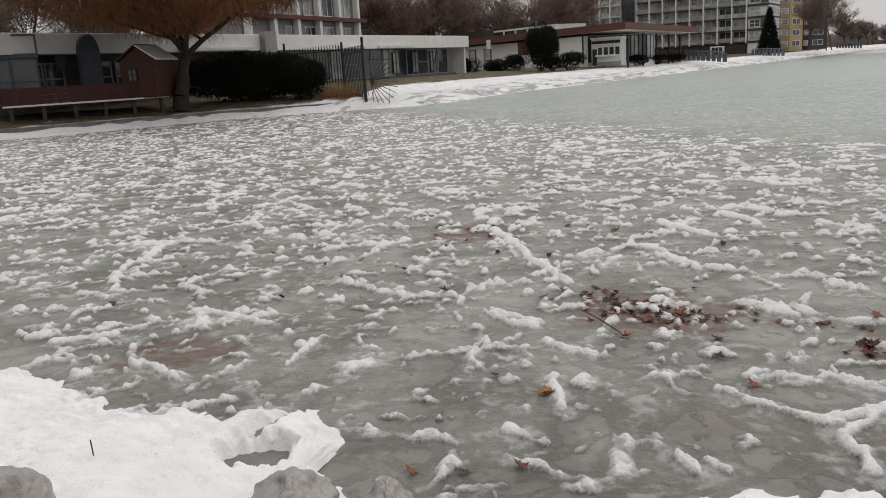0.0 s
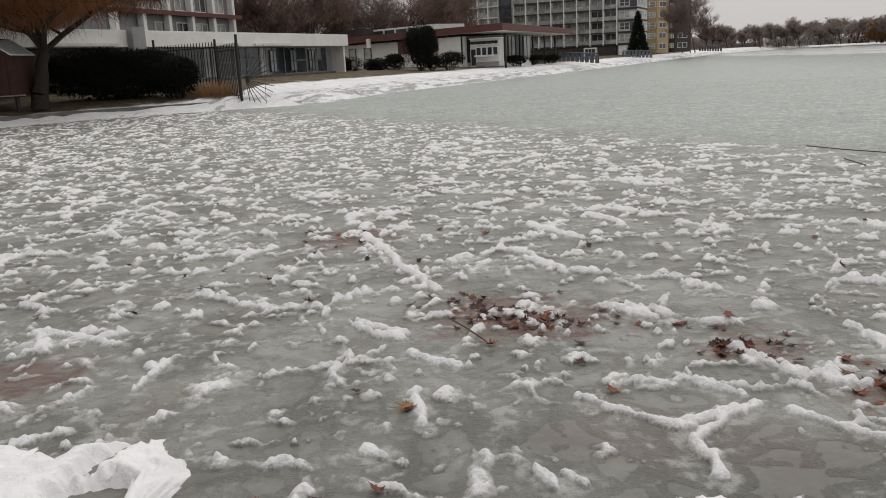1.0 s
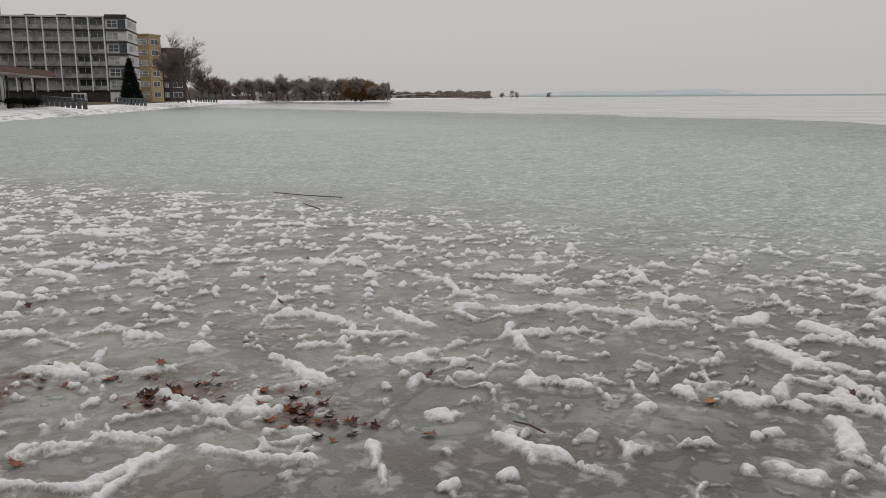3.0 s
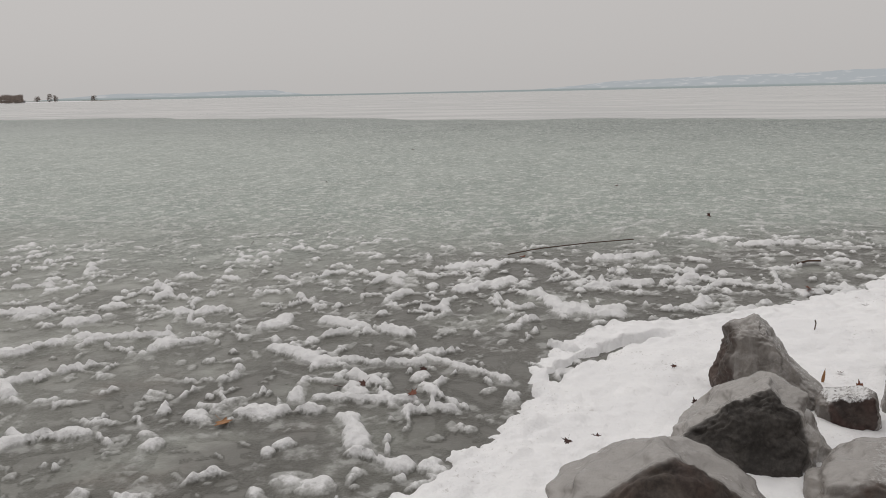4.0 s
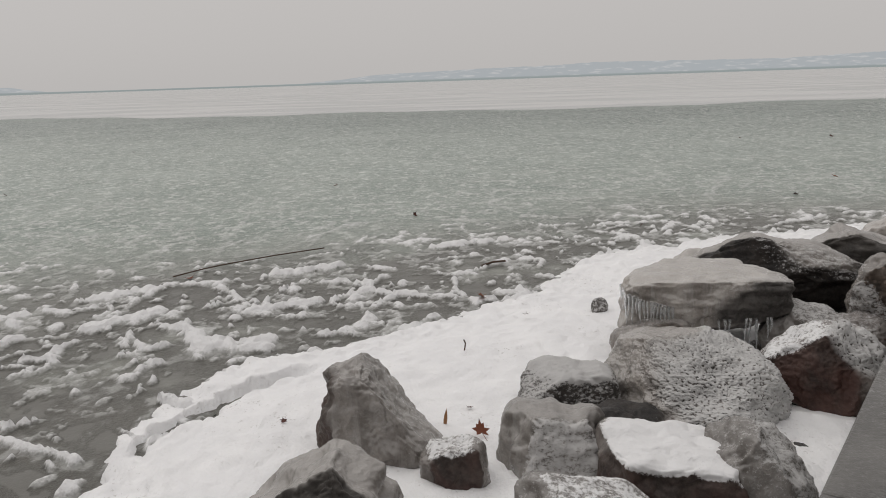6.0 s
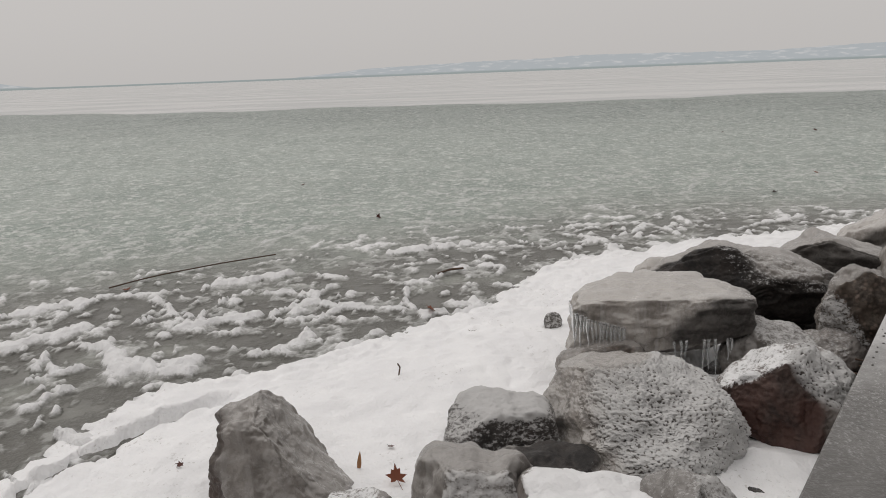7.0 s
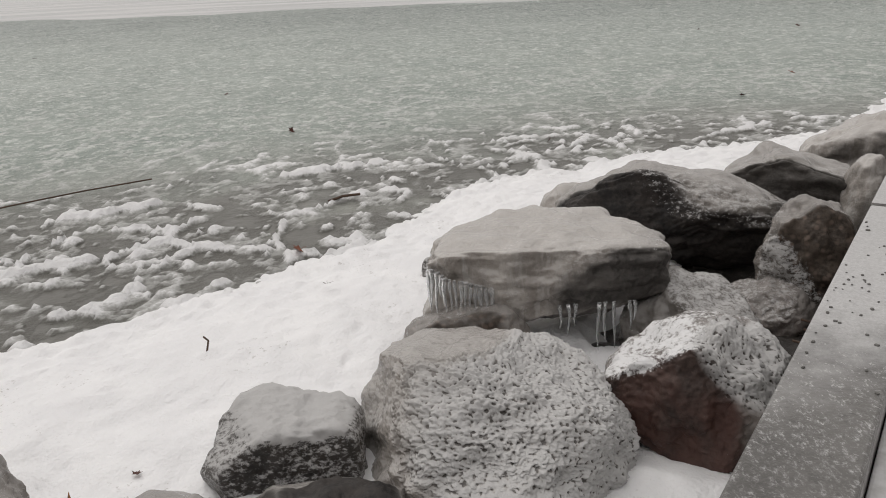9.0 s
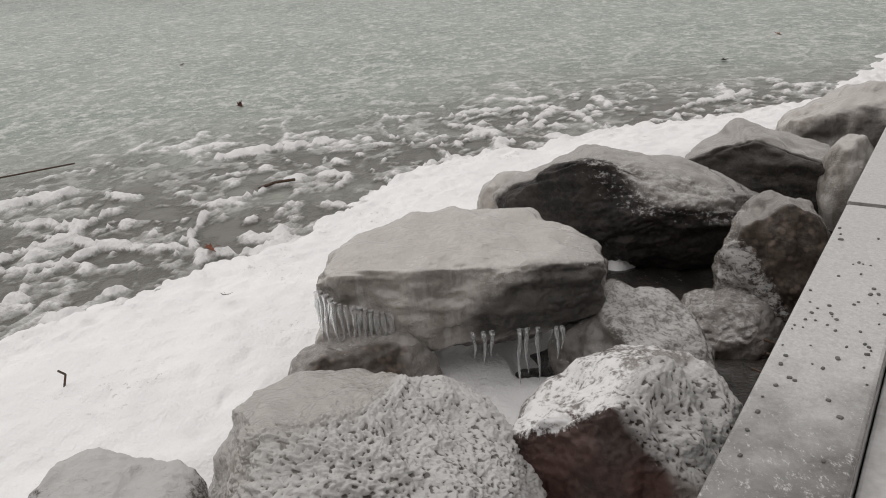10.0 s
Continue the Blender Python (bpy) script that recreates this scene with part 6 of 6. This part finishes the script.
spots = [(-9.2, 128), (-7.4, 140), (-5.8, 132), (-4.0, 150), (-2.6, 158), (-1.2, 150), (0.4, 164), (1.6, 152), (3.0, 168), (4.2, 158), (5.2, 172), (6.2, 165), (7.2, 185), (-33, 90), (-31, 96), (-29.5, 100), (-27, 110), (-24, 112), (-8.2, 150), (-6.6, 155), (-4.9, 146), (-3.3, 140), (-0.4, 170), (2.3, 175), (5.8, 185), (4.7, 195)]
for k, (a, d) in enumerate(spots):
    src = (t1, t2, t3)[k % 3]
    place = pose(*at_az(a, d, 1.45), 0, 0, rnd.uniform(0, 360))
    if k < 3:
        src.matrix_basis = place
    else:
        ob = copy_thing(src, place)
        sc = rnd.uniform(0.85, 1.08)
        ob.scale = (sc, sc, sc)
for a, d, sc, src in [(22.1, 205, 0.88, t2), (22.4, 222, 0.82, t1), (21.6, 215, 0.62, t1), (23.2, 290, 0.8, t3)]:
    ob = copy_thing(src, pose(*at_az(a, d, 1.3), 0, 0, a * 40))
    ob.scale = (sc, sc, sc)

# the wood along the bay
f1_ = bare_tree("bare_tree", "distant bare tree on the far bank", 12.5, 111, TWIG_FAR, twigs=2600, thick=0.05, bark=BARK)
f2_ = bare_tree("bare_tree", "distant bare tree with a dense rounded crown", 11.5, 112, TWIG_FAR, wide=0.65, twigs=3600, thick=0.05)
k = 0
for a in np.arange(23.2, 35.6, 0.40):
    for row in range(2):
        d = 430 + 60 * row + rnd.uniform(-25, 25) - 6 * (a - 23)
        place = pose(*at_az(a + rnd.uniform(-0.2, 0.2), d, 1.0), 0, 0, rnd.uniform(0, 360))
        src = f1_ if rnd.random() < 0.45 else f2_
        sc = rnd.uniform(0.62, 1.05) * (1.0 if a < 33.5 else 0.72)
        if k < 1:
            f1_.matrix_basis = place
        elif k < 2:
            f2_.matrix_basis = place
        else:
            ob = copy_thing(src, place)
            ob.scale = (sc, sc, sc)
        k += 1
orange = shrub("willow_tree", "distant rounded russet willow on the bank", (20, 14, 9.5), 66, REED, 5000, 0.9, 6, "tree")
orange.matrix_basis = pose(*at_az(33.6, 375, 0.8))


def cabin(label, az, d, w, h, turn, mat, roofmat):
    ob = new("cabin")
    ob.matrix_basis = pose(*at_az(az, d, 0.9), 0, 0, turn)
    block("wall", ob, mat, 0, w, 0, 5, 0, h)
    verts = [(-0.4, -0.4, h), (w + 0.4, -0.4, h), (w + 0.4, 5.4, h), (-0.4, 5.4, h), (-0.4, 2.5, h + 1.6), (w + 0.4, 2.5, h + 1.6)]
    part("roof", mesh_of("roof", verts, [(0, 1, 5, 4), (2, 3, 4, 5), (1, 2, 5), (3, 0, 4), (3, 2, 1, 0)], roofmat), ob)
    window(ob, 1.0, -0.13, 0.9, 1.6, 1.3, GLASS, WHITE, 2, 1)
    block("door", ob, DARKWALL, w - 2.0, w - 1.0, -0.06, -0.003, 0.05, 2.0)
    return tagged(ob, label, "cabin", "cabins on the far bank")


for args in [("small white lakeside cabin on the bank", 26.6, 420, 8, 3, -20, WHITE, ROOFSNOW), ("small white lakeside cabin on the bank", 28.4, 410, 11, 3.2, -25, OFFWHITE, ROOFSNOW),
             ("grey lakeside cabin with a red roof", 29.9, 405, 8, 2.8, -25, GREYWALL, REDFASCIA), ("small pale boathouse on the bank", 30.7, 400, 7, 2.6, -25, WHITE, ROOFSNOW),
             ("red-brown lakeside cabin under snow", 31.7, 398, 8, 2.8, -25, REDFASCIA, ROOFSNOW), ("white lakeside cabin with a pole beside it", 32.6, 395, 9, 3.0, -28, WHITE, ROOFSNOW),
             ("small grey cabin on the bank", 25.0, 430, 9, 2.6, -20, GREYWALL, ROOFSNOW)]:
    cabin(*args)

# the far town along the point
town = [(35.9, 1150, 60, 14), (36.6, 1180, 40, 11), (37.3, 1210, 55, 13), (38.2, 1230, 50, 9), (39.0, 1260, 46, 13), (39.9, 1300, 30, 26), (40.8, 1330, 50, 9), (41.8, 1350, 45, 8), (42.7, 1390, 40, 6)]
for k, (a, d, w, h) in enumerate(town):
    ob = new("far_house")
    ob.matrix_basis = pose(*at_az(a - 0.8 * w / 50, d, 0.5), 0, 0, -38)
    block("wall", ob, GREYWALL if k % 3 else OFFWHITE, 0, w * 0.34, 0, 14, 0, h * 0.42)
    block("roof", ob, ROOFSNOW if k % 3 else DARKWALL, -1, w * 0.34 + 1, -1, 15, h * 0.42, h * 0.42 + 1.0)
    for j in range(max(2, int(w / 14))):
        window(ob, 1 + j * 3.8, -0.2, h * 0.12, 2.6, h * 0.22, GLASS, OFFWHITE, 1, 1)
    tagged(ob, "hazy distant building of the lakeside town", "building", "far town")
rnd = random.Random(31)
items = []
for _ in range(9000):
    a = rnd.uniform(34.6, 42.5)
    d = rnd.uniform(1250, 1500)
    p = at_az(a, d, 0.5)
    hmax = 20 * (0.55 + 0.45 * noise.noise(Vector((a * 1.6, 0, 0)))) + 3
    items.append((tuple(p + Vector((0, 0, rnd.uniform(0, hmax * 0.7)))), (rnd.gauss(0, 1.2), rnd.gauss(0, 1.2), rnd.uniform(0.5, 3.0)), 0.55))
for a, hh in ((43.3, 9), (44.0, 12), (44.3, 10), (46.5, 9)):
    for _ in range(120):
        p = at_az(a + rnd.gauss(0, 0.08), 1450, rnd.uniform(1, hh))
        items.append((tuple(p), (rnd.gauss(0, 1), rnd.gauss(0, 1), rnd.uniform(0.5, 3)), 0.4))
for _ in range(16000):
    a = rnd.uniform(21.5, 35.6)
    p = at_az(a, rnd.uniform(440, 500) - 6 * (a - 23), 1.0)
    top = 6.0 + 3.0 * noise.noise(Vector((a * 1.2, 4, 0)))
    items.append((tuple(p + Vector((0, 0, rnd.uniform(0, top)))), (rnd.gauss(0, 0.5), rnd.gauss(0, 0.5), rnd.uniform(0.5, 2.2)), 0.22))
woods = new("far_woods", blades_mesh("far_woods", items, TWIG_FAR))
tagged(woods, "dark line of distant trees round the town", "trees", kind="stuff")

# hills across the lake
HILL_AZ = [30, 43, 45, 48, 52, 55, 57.8, 58.8, 60, 64, 76, 79, 81, 85, 89, 93, 96, 100, 104, 108, 112, 118, 130, 150]
HILL_UP = [0.5, 1, 4, 8, 7, 9, 9, 6, 2.6, 2.2, 2.6, 7, 11, 13, 15, 15.5, 18, 17, 15.5, 14.5, 17, 20, 16, 8]
verts, faces = [], []
cols = np.arange(30, 150, 0.15)
for a in cols:
    up = float(np.interp(a, HILL_AZ, HILL_UP)) * (1 + 0.05 * noise.noise(Vector((a * 1.3, 2, 0))) + 0.03 * noise.noise(Vector((a * 5, 2, 0))))
    for k in range(7):
        t = k / 6
        d = 4250 + 380 * t
        p = at_az(a, d, 0)
        verts.append((p.x, p.y, -1 + up * 4.25 * t ** 0.8 * (1 + 0.25 * (1 - t) * noise.noise(Vector((a * 2, t * 6, 0))))))
for i in range(len(cols) - 1):
    for k in range(6):
        j = i * 7 + k
        faces.append((j, j + 7, j + 8, j + 1))
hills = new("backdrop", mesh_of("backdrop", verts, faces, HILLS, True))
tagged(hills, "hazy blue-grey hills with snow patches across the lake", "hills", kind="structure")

# ---------------------------------------------------------------- fallen leaves and sticks
def leaf_mesh(name, seed, mat, curl=0.5, flat=False):
    """A dry five-lobed leaf about 12 cm across, curled up at its rim, with a stalk."""
    rnd = random.Random(seed)
    tips = [(-90, 0.16), (-60, 0.34), (-35, 0.66), (-12, 0.40), (14, 0.88), (38, 0.46), (62, 0.70), (76, 0.56), (90, 1.0), (104, 0.56), (118, 0.70), (142, 0.46), (166, 0.88), (192, 0.40), (215, 0.66), (240, 0.34)]
    fold = rnd.uniform(-0.6, 0.6)
    axis = rnd.uniform(0, 6.28)
    rings = []
    for k in (0.0, 0.45, 0.8, 1.0):
        row = []
        for a, r in tips:
            a, r = radians(a), r * k * 0.07 * rnd.uniform(0.92, 1.06)
            x, y = r * math.cos(a), r * math.sin(a)
            z = curl * 7.0 * r * r * (1.0 + 0.8 * math.sin(a * 2 + axis)) + 0.25 * fold * abs(x * math.cos(axis) + y * math.sin(axis)) + rnd.uniform(-0.003, 0.003) * k
            row.append((x, y, 0.004 + abs(z) * (0.25 if flat else 1.0)))
        rings.append(row)
    verts = [rings[0][0]] + [v for row in rings[1:] for v in row]
    n = len(tips)
    faces = [(0, 1 + i, 1 + (i + 1) % n) for i in range(n)]
    for k in range(2):
        for i in range(n):
            j = (i + 1) % n
            faces.append((1 + k * n + i, 1 + (k + 1) * n + i, 1 + (k + 1) * n + j, 1 + k * n + j))
    lower = [(v[0], v[1], v[2] - 0.0012) for v in verts]
    m = len(verts)
    faces += [tuple(m + i for i in reversed(f)) for f in faces]
    verts = verts + lower
    rod(verts, faces, (0, -0.008, 0.005), (0.012 * rnd.uniform(-1, 1), -0.07, 0.012 + 0.02 * rnd.random()), 0.0014, 4)
    return mesh_of(name, verts, faces, mat)


LEAF_KINDS = {}
for key, mat in (("red", LEAF_RED), ("dark", LEAF_DARK), ("tan", LEAF_TAN)):
    LEAF_KINDS[key] = [leaf_mesh("leaf", 7 * k + len(key), mat, 0.9 if k % 2 else 0.5, k == 3) for k in range(5)]
LEAF_LABEL = {"red": "curled red-brown fallen leaf frozen on the ice", "dark": "small dark wet fallen leaf on the ice", "tan": "orange-tan fallen leaf frozen into the ice"}
leaf_rnd = random.Random(40)


def leaf(key, x, y, z=0.012, size=1.0, tilt=16.0, label=""):
    if z < 0.1:
        z = max(z, float(slush_height(np.array([x]), np.array([y]))[0][0]) + 0.006)
    ob = new("leaf", LEAF_KINDS[key][leaf_rnd.randrange(5)])
    ob.matrix_basis = pose(x, y, z, leaf_rnd.gauss(0, tilt), leaf_rnd.gauss(0, tilt), leaf_rnd.uniform(0, 360)) @ Matrix.Diagonal((size, size, size, 1))
    return tagged(ob, label or LEAF_LABEL[key], "leaf", "fallen leaves")


RED_LEAVES = [
    (1.75, 9.86), (1.19, 5.83), (1.16, 6.29), (2.72, 5.95), (3.2, 5.03), (3.5, 4.97), (3.39, 4.73), (3.47, 4.47), (5.28, 8.48),
    (1.83, 4.79), (3.1, 5.92), (3.95, 3.59), (0.31, 3.82), (-0.28, 3.79), (-2.77, 7.53), (-0.24, 7.18), (2.69, 5.94), (6.55, 1.74),
    (11.53, 2.3), (10.48, -1.0), (19.3, -7.62),
]
DARK_NEAR = [
    (1.12, 6.54), (1.04, 6.82), (1.5, 6.48), (1.6, 6.51), (1.35, 6.33), (1.71, 6.29), (2.91, 5.47), (3.04, 5.4), (3.21, 5.45),
    (3.49, 4.37), (3.58, 4.1), (3.71, 3.97), (3.58, 4.15), (4.97, 4.36), (4.65, 4.47), (1.76, 5.31), (-0.0, 3.77), (0.18, 5.14),
    (2.89, 5.46), (6.72, 2.19), (7.17, 1.91), (6.62, 2.35), (9.42, 3.49), (9.56, 3.37), (15.61, 0.22), (19.7, 2.34), (11.53, 6.33),
    (29.2, -11.27), (29.4, -8.57), (17.08, -6.14), (14.33, -3.11),
]
DARK_FAR = [
    (0.93, 7.6), (0.84, 8.64), (2.04, 7.07), (4.85, 7.24), (6.18, 8.96), (2.85, 8.57), (2.78, 8.82), (3.53, 8.64), (-3.03, 8.36),
    (-3.58, 7.46), (-1.36, 7.94), (-1.85, 7.38), (-0.74, 8.23), (-0.46, 10.63), (0.01, 10.13), (1.76, 9.8), (1.22, 10.31), (-1.28, 8.87),
    (0.27, 8.92), (0.8, 13.58), (-2.17, 13.63), (30.08, 11.56), (19.22, 9.33),
]
TAN_LEAVES = [
    (3.73, 4.48), (0.51, 4.8), (0.49, 4.81), (5.79, 2.76),
]
for key, places in (("red", RED_LEAVES), ("dark", DARK_NEAR), ("dark", DARK_FAR), ("tan", TAN_LEAVES)):
    for x, y in places:
        far_off = max(0.0, math.hypot(x - 1.5, y + 0.5) - 8)
        leaf(key, x, y, 0.018, leaf_rnd.uniform(0.75, 1.1) * (1.25 if key == "tan" else 1.05 if key == "red" else 0.85) * (1 + 0.03 * far_off), 20 if key != "tan" else 8)
# drifts of leaves along the frozen seam
for cx, cy, wx_, wy_, count in ((1.28, 6.75, 0.16, 0.26, 26), (1.46, 6.36, 0.26, 0.16, 34), (1.95, 6.25, 0.34, 0.12, 18), (3.05, 5.40, 0.22, 0.12, 26), (3.56, 4.35, 0.16, 0.24, 34), (2.55, 5.75, 0.30, 0.15, 8), (1.1, 7.3, 0.25, 0.3, 8), (0.0, 10.2, 0.5, 0.35, 7), (-2.4, 8.2, 0.9, 0.8, 7)):
    for _ in range(count):
        leaf("dark" if leaf_rnd.random() < 0.6 else "red", leaf_rnd.gauss(cx, wx_), leaf_rnd.gauss(cy, wy_), 0.010, leaf_rnd.uniform(0.5, 1.05), 18)
# single leaves on the snow bank
for key, x, y, z, size, label in (("dark", 5.88, 0.51, 0.17, 0.6, "small dark leaf lying on the snow"), ("red", 6.25, -0.09, 0.18, 0.75, "orange-brown leaf lying on the snow"),
                                  ("dark", 6.65, -0.13, 0.18, 0.7, "dark curled leaf on the snow by a boulder"), ("dark", 5.99, 0.37, 0.17, 0.55, "small dark leaf lying on the snow"),
                                  ("dark", 9.50, -1.40, 0.17, 0.6, "small dark leaf lying on the snow"),
                                  ("dark", 7.54, -1.02, 0.17, 0.4, "tiny dark leaf lying on the snow"), ("dark", 7.35, 0.06, 0.17, 0.45, "tiny dark leaf lying on the snow")):
    leaf(key, x, y, z, size, 18, label)
standing = leaf("red", 7.14, -1.10, 0.20, 1.4, 0, "red-brown curled leaf standing on edge in the snow")
standing.matrix_basis = pose(7.14, -1.10, 0.20, 38, 14, -60) @ Matrix.Scale(1.05, 4)
outline = [(0.011 * math.sin(math.pi * (k / 10) ** 0.8), 0.125 * k / 10) for k in range(11)]
verts = [(-w, 0.004 * math.sin(z * 30), z) for w, z in outline] + [(w, 0.004 * math.sin(z * 30) + 0.002, z) for w, z in outline] + [(0, 0.007 + 0.004 * math.sin(z * 30), z) for w, z in outline]
faces = [(11 * i + k, 11 * j + k, 11 * j + k + 1, 11 * i + k + 1) for i, j in ((0, 1), (1, 2), (2, 0)) for k in range(10)]
blade = tagged(new("leaf", mesh_of("leaf", verts, faces, LEAF_TAN)), "narrow orange leaf standing upright in the snow", "leaf", "fallen leaves")
blade.matrix_basis = pose(7.28, -0.89, 0.15, 0, 6, -80)


def stick(label, line, thick, name="stick"):
    verts, faces = [], []
    for a, b in zip(line, line[1:]):
        rod(verts, faces, a, b, thick, 6)
    return tagged(new(name, mesh_of(name, verts, faces, STICKMAT)), label, "stick", "sticks on the ice")


stick("long thin brown reed stalk lying on the ice", [(11.58, 2.50, 0.03), (11.86, 2.28, 0.045), (12.11, 2.12, 0.04), (12.55, 1.62, 0.05), (12.99, 1.09, 0.045)], 0.008)
stick("long dark reed stalk frozen to the ice", [(9.52, 16.28, 0.03), (9.76, 15.30, 0.035), (10.19, 14.49, 0.03)], 0.011)
stick("short dark stick frozen to the ice", [(9.04, 14.13, 0.03), (8.87, 13.21, 0.03)], 0.010)
stick("short dark broken stick on the ice", [(11.88, -0.96, 0.04), (11.97, -1.08, 0.06), (12.06, -1.22, 0.05)], 0.013)
stick("thin brown twig lying by the leaves", [(0.95, 6.52, 0.03), (1.06, 6.20, 0.04), (1.17, 5.88, 0.03)], 0.006)
stick("thin tan twig stuck in the slush", [(4.42, 3.30, 0.07), (4.44, 3.18, 0.08), (4.46, 3.06, 0.06)], 0.006)
stick("tiny bent twig standing in the snow", [(8.64, -0.93, 0.14), (8.66, -0.94, 0.20), (8.63, -0.93, 0.235)], 0.005)
stick("tiny twig standing in the snow", [(-2.05, 3.88, 0.13), (-2.06, 3.89, 0.22)], 0.004)
for x, y in ((8.35, -3.98), (8.42, -4.0), (8.5, -4.08), (8.3, -3.9), (8.55, -4.02)):
    stick("thin dark twig among the boulders", [(x, y, 0.12), (x + 0.16, y - 0.02, 0.17), (x + 0.3, y + 0.06, 0.15)], 0.006, "twig")

# frozen lumps standing out of the coping's snow
peb = random.Random(8)
peb_mesh = [box_mesh("frost_lump", (0.016, 0.012, 0.009), KERBSTONE, 0.004), box_mesh("frost_lump", (0.012, 0.015, 0.008), KERBSTONE, 0.004), box_mesh("frost_lump", (0.022, 0.016, 0.010), KERBSTONE, 0.005)]
for k in range(70):
    x, y = wall_xy(peb.triangular(-0.2, 2.15, 1.2), -peb.uniform(0.02, 0.27))
    ob = new("frost_lump", peb_mesh[peb.choice((0, 0, 1, 1, 2))])
    ob.parent = wall
    ob.matrix_basis = wall.matrix_basis.inverted() @ pose(x, y, TOP + 0.002, 0, 0, peb.uniform(0, 180)) @ Matrix.Scale(peb.uniform(0.4, 0.95), 4)
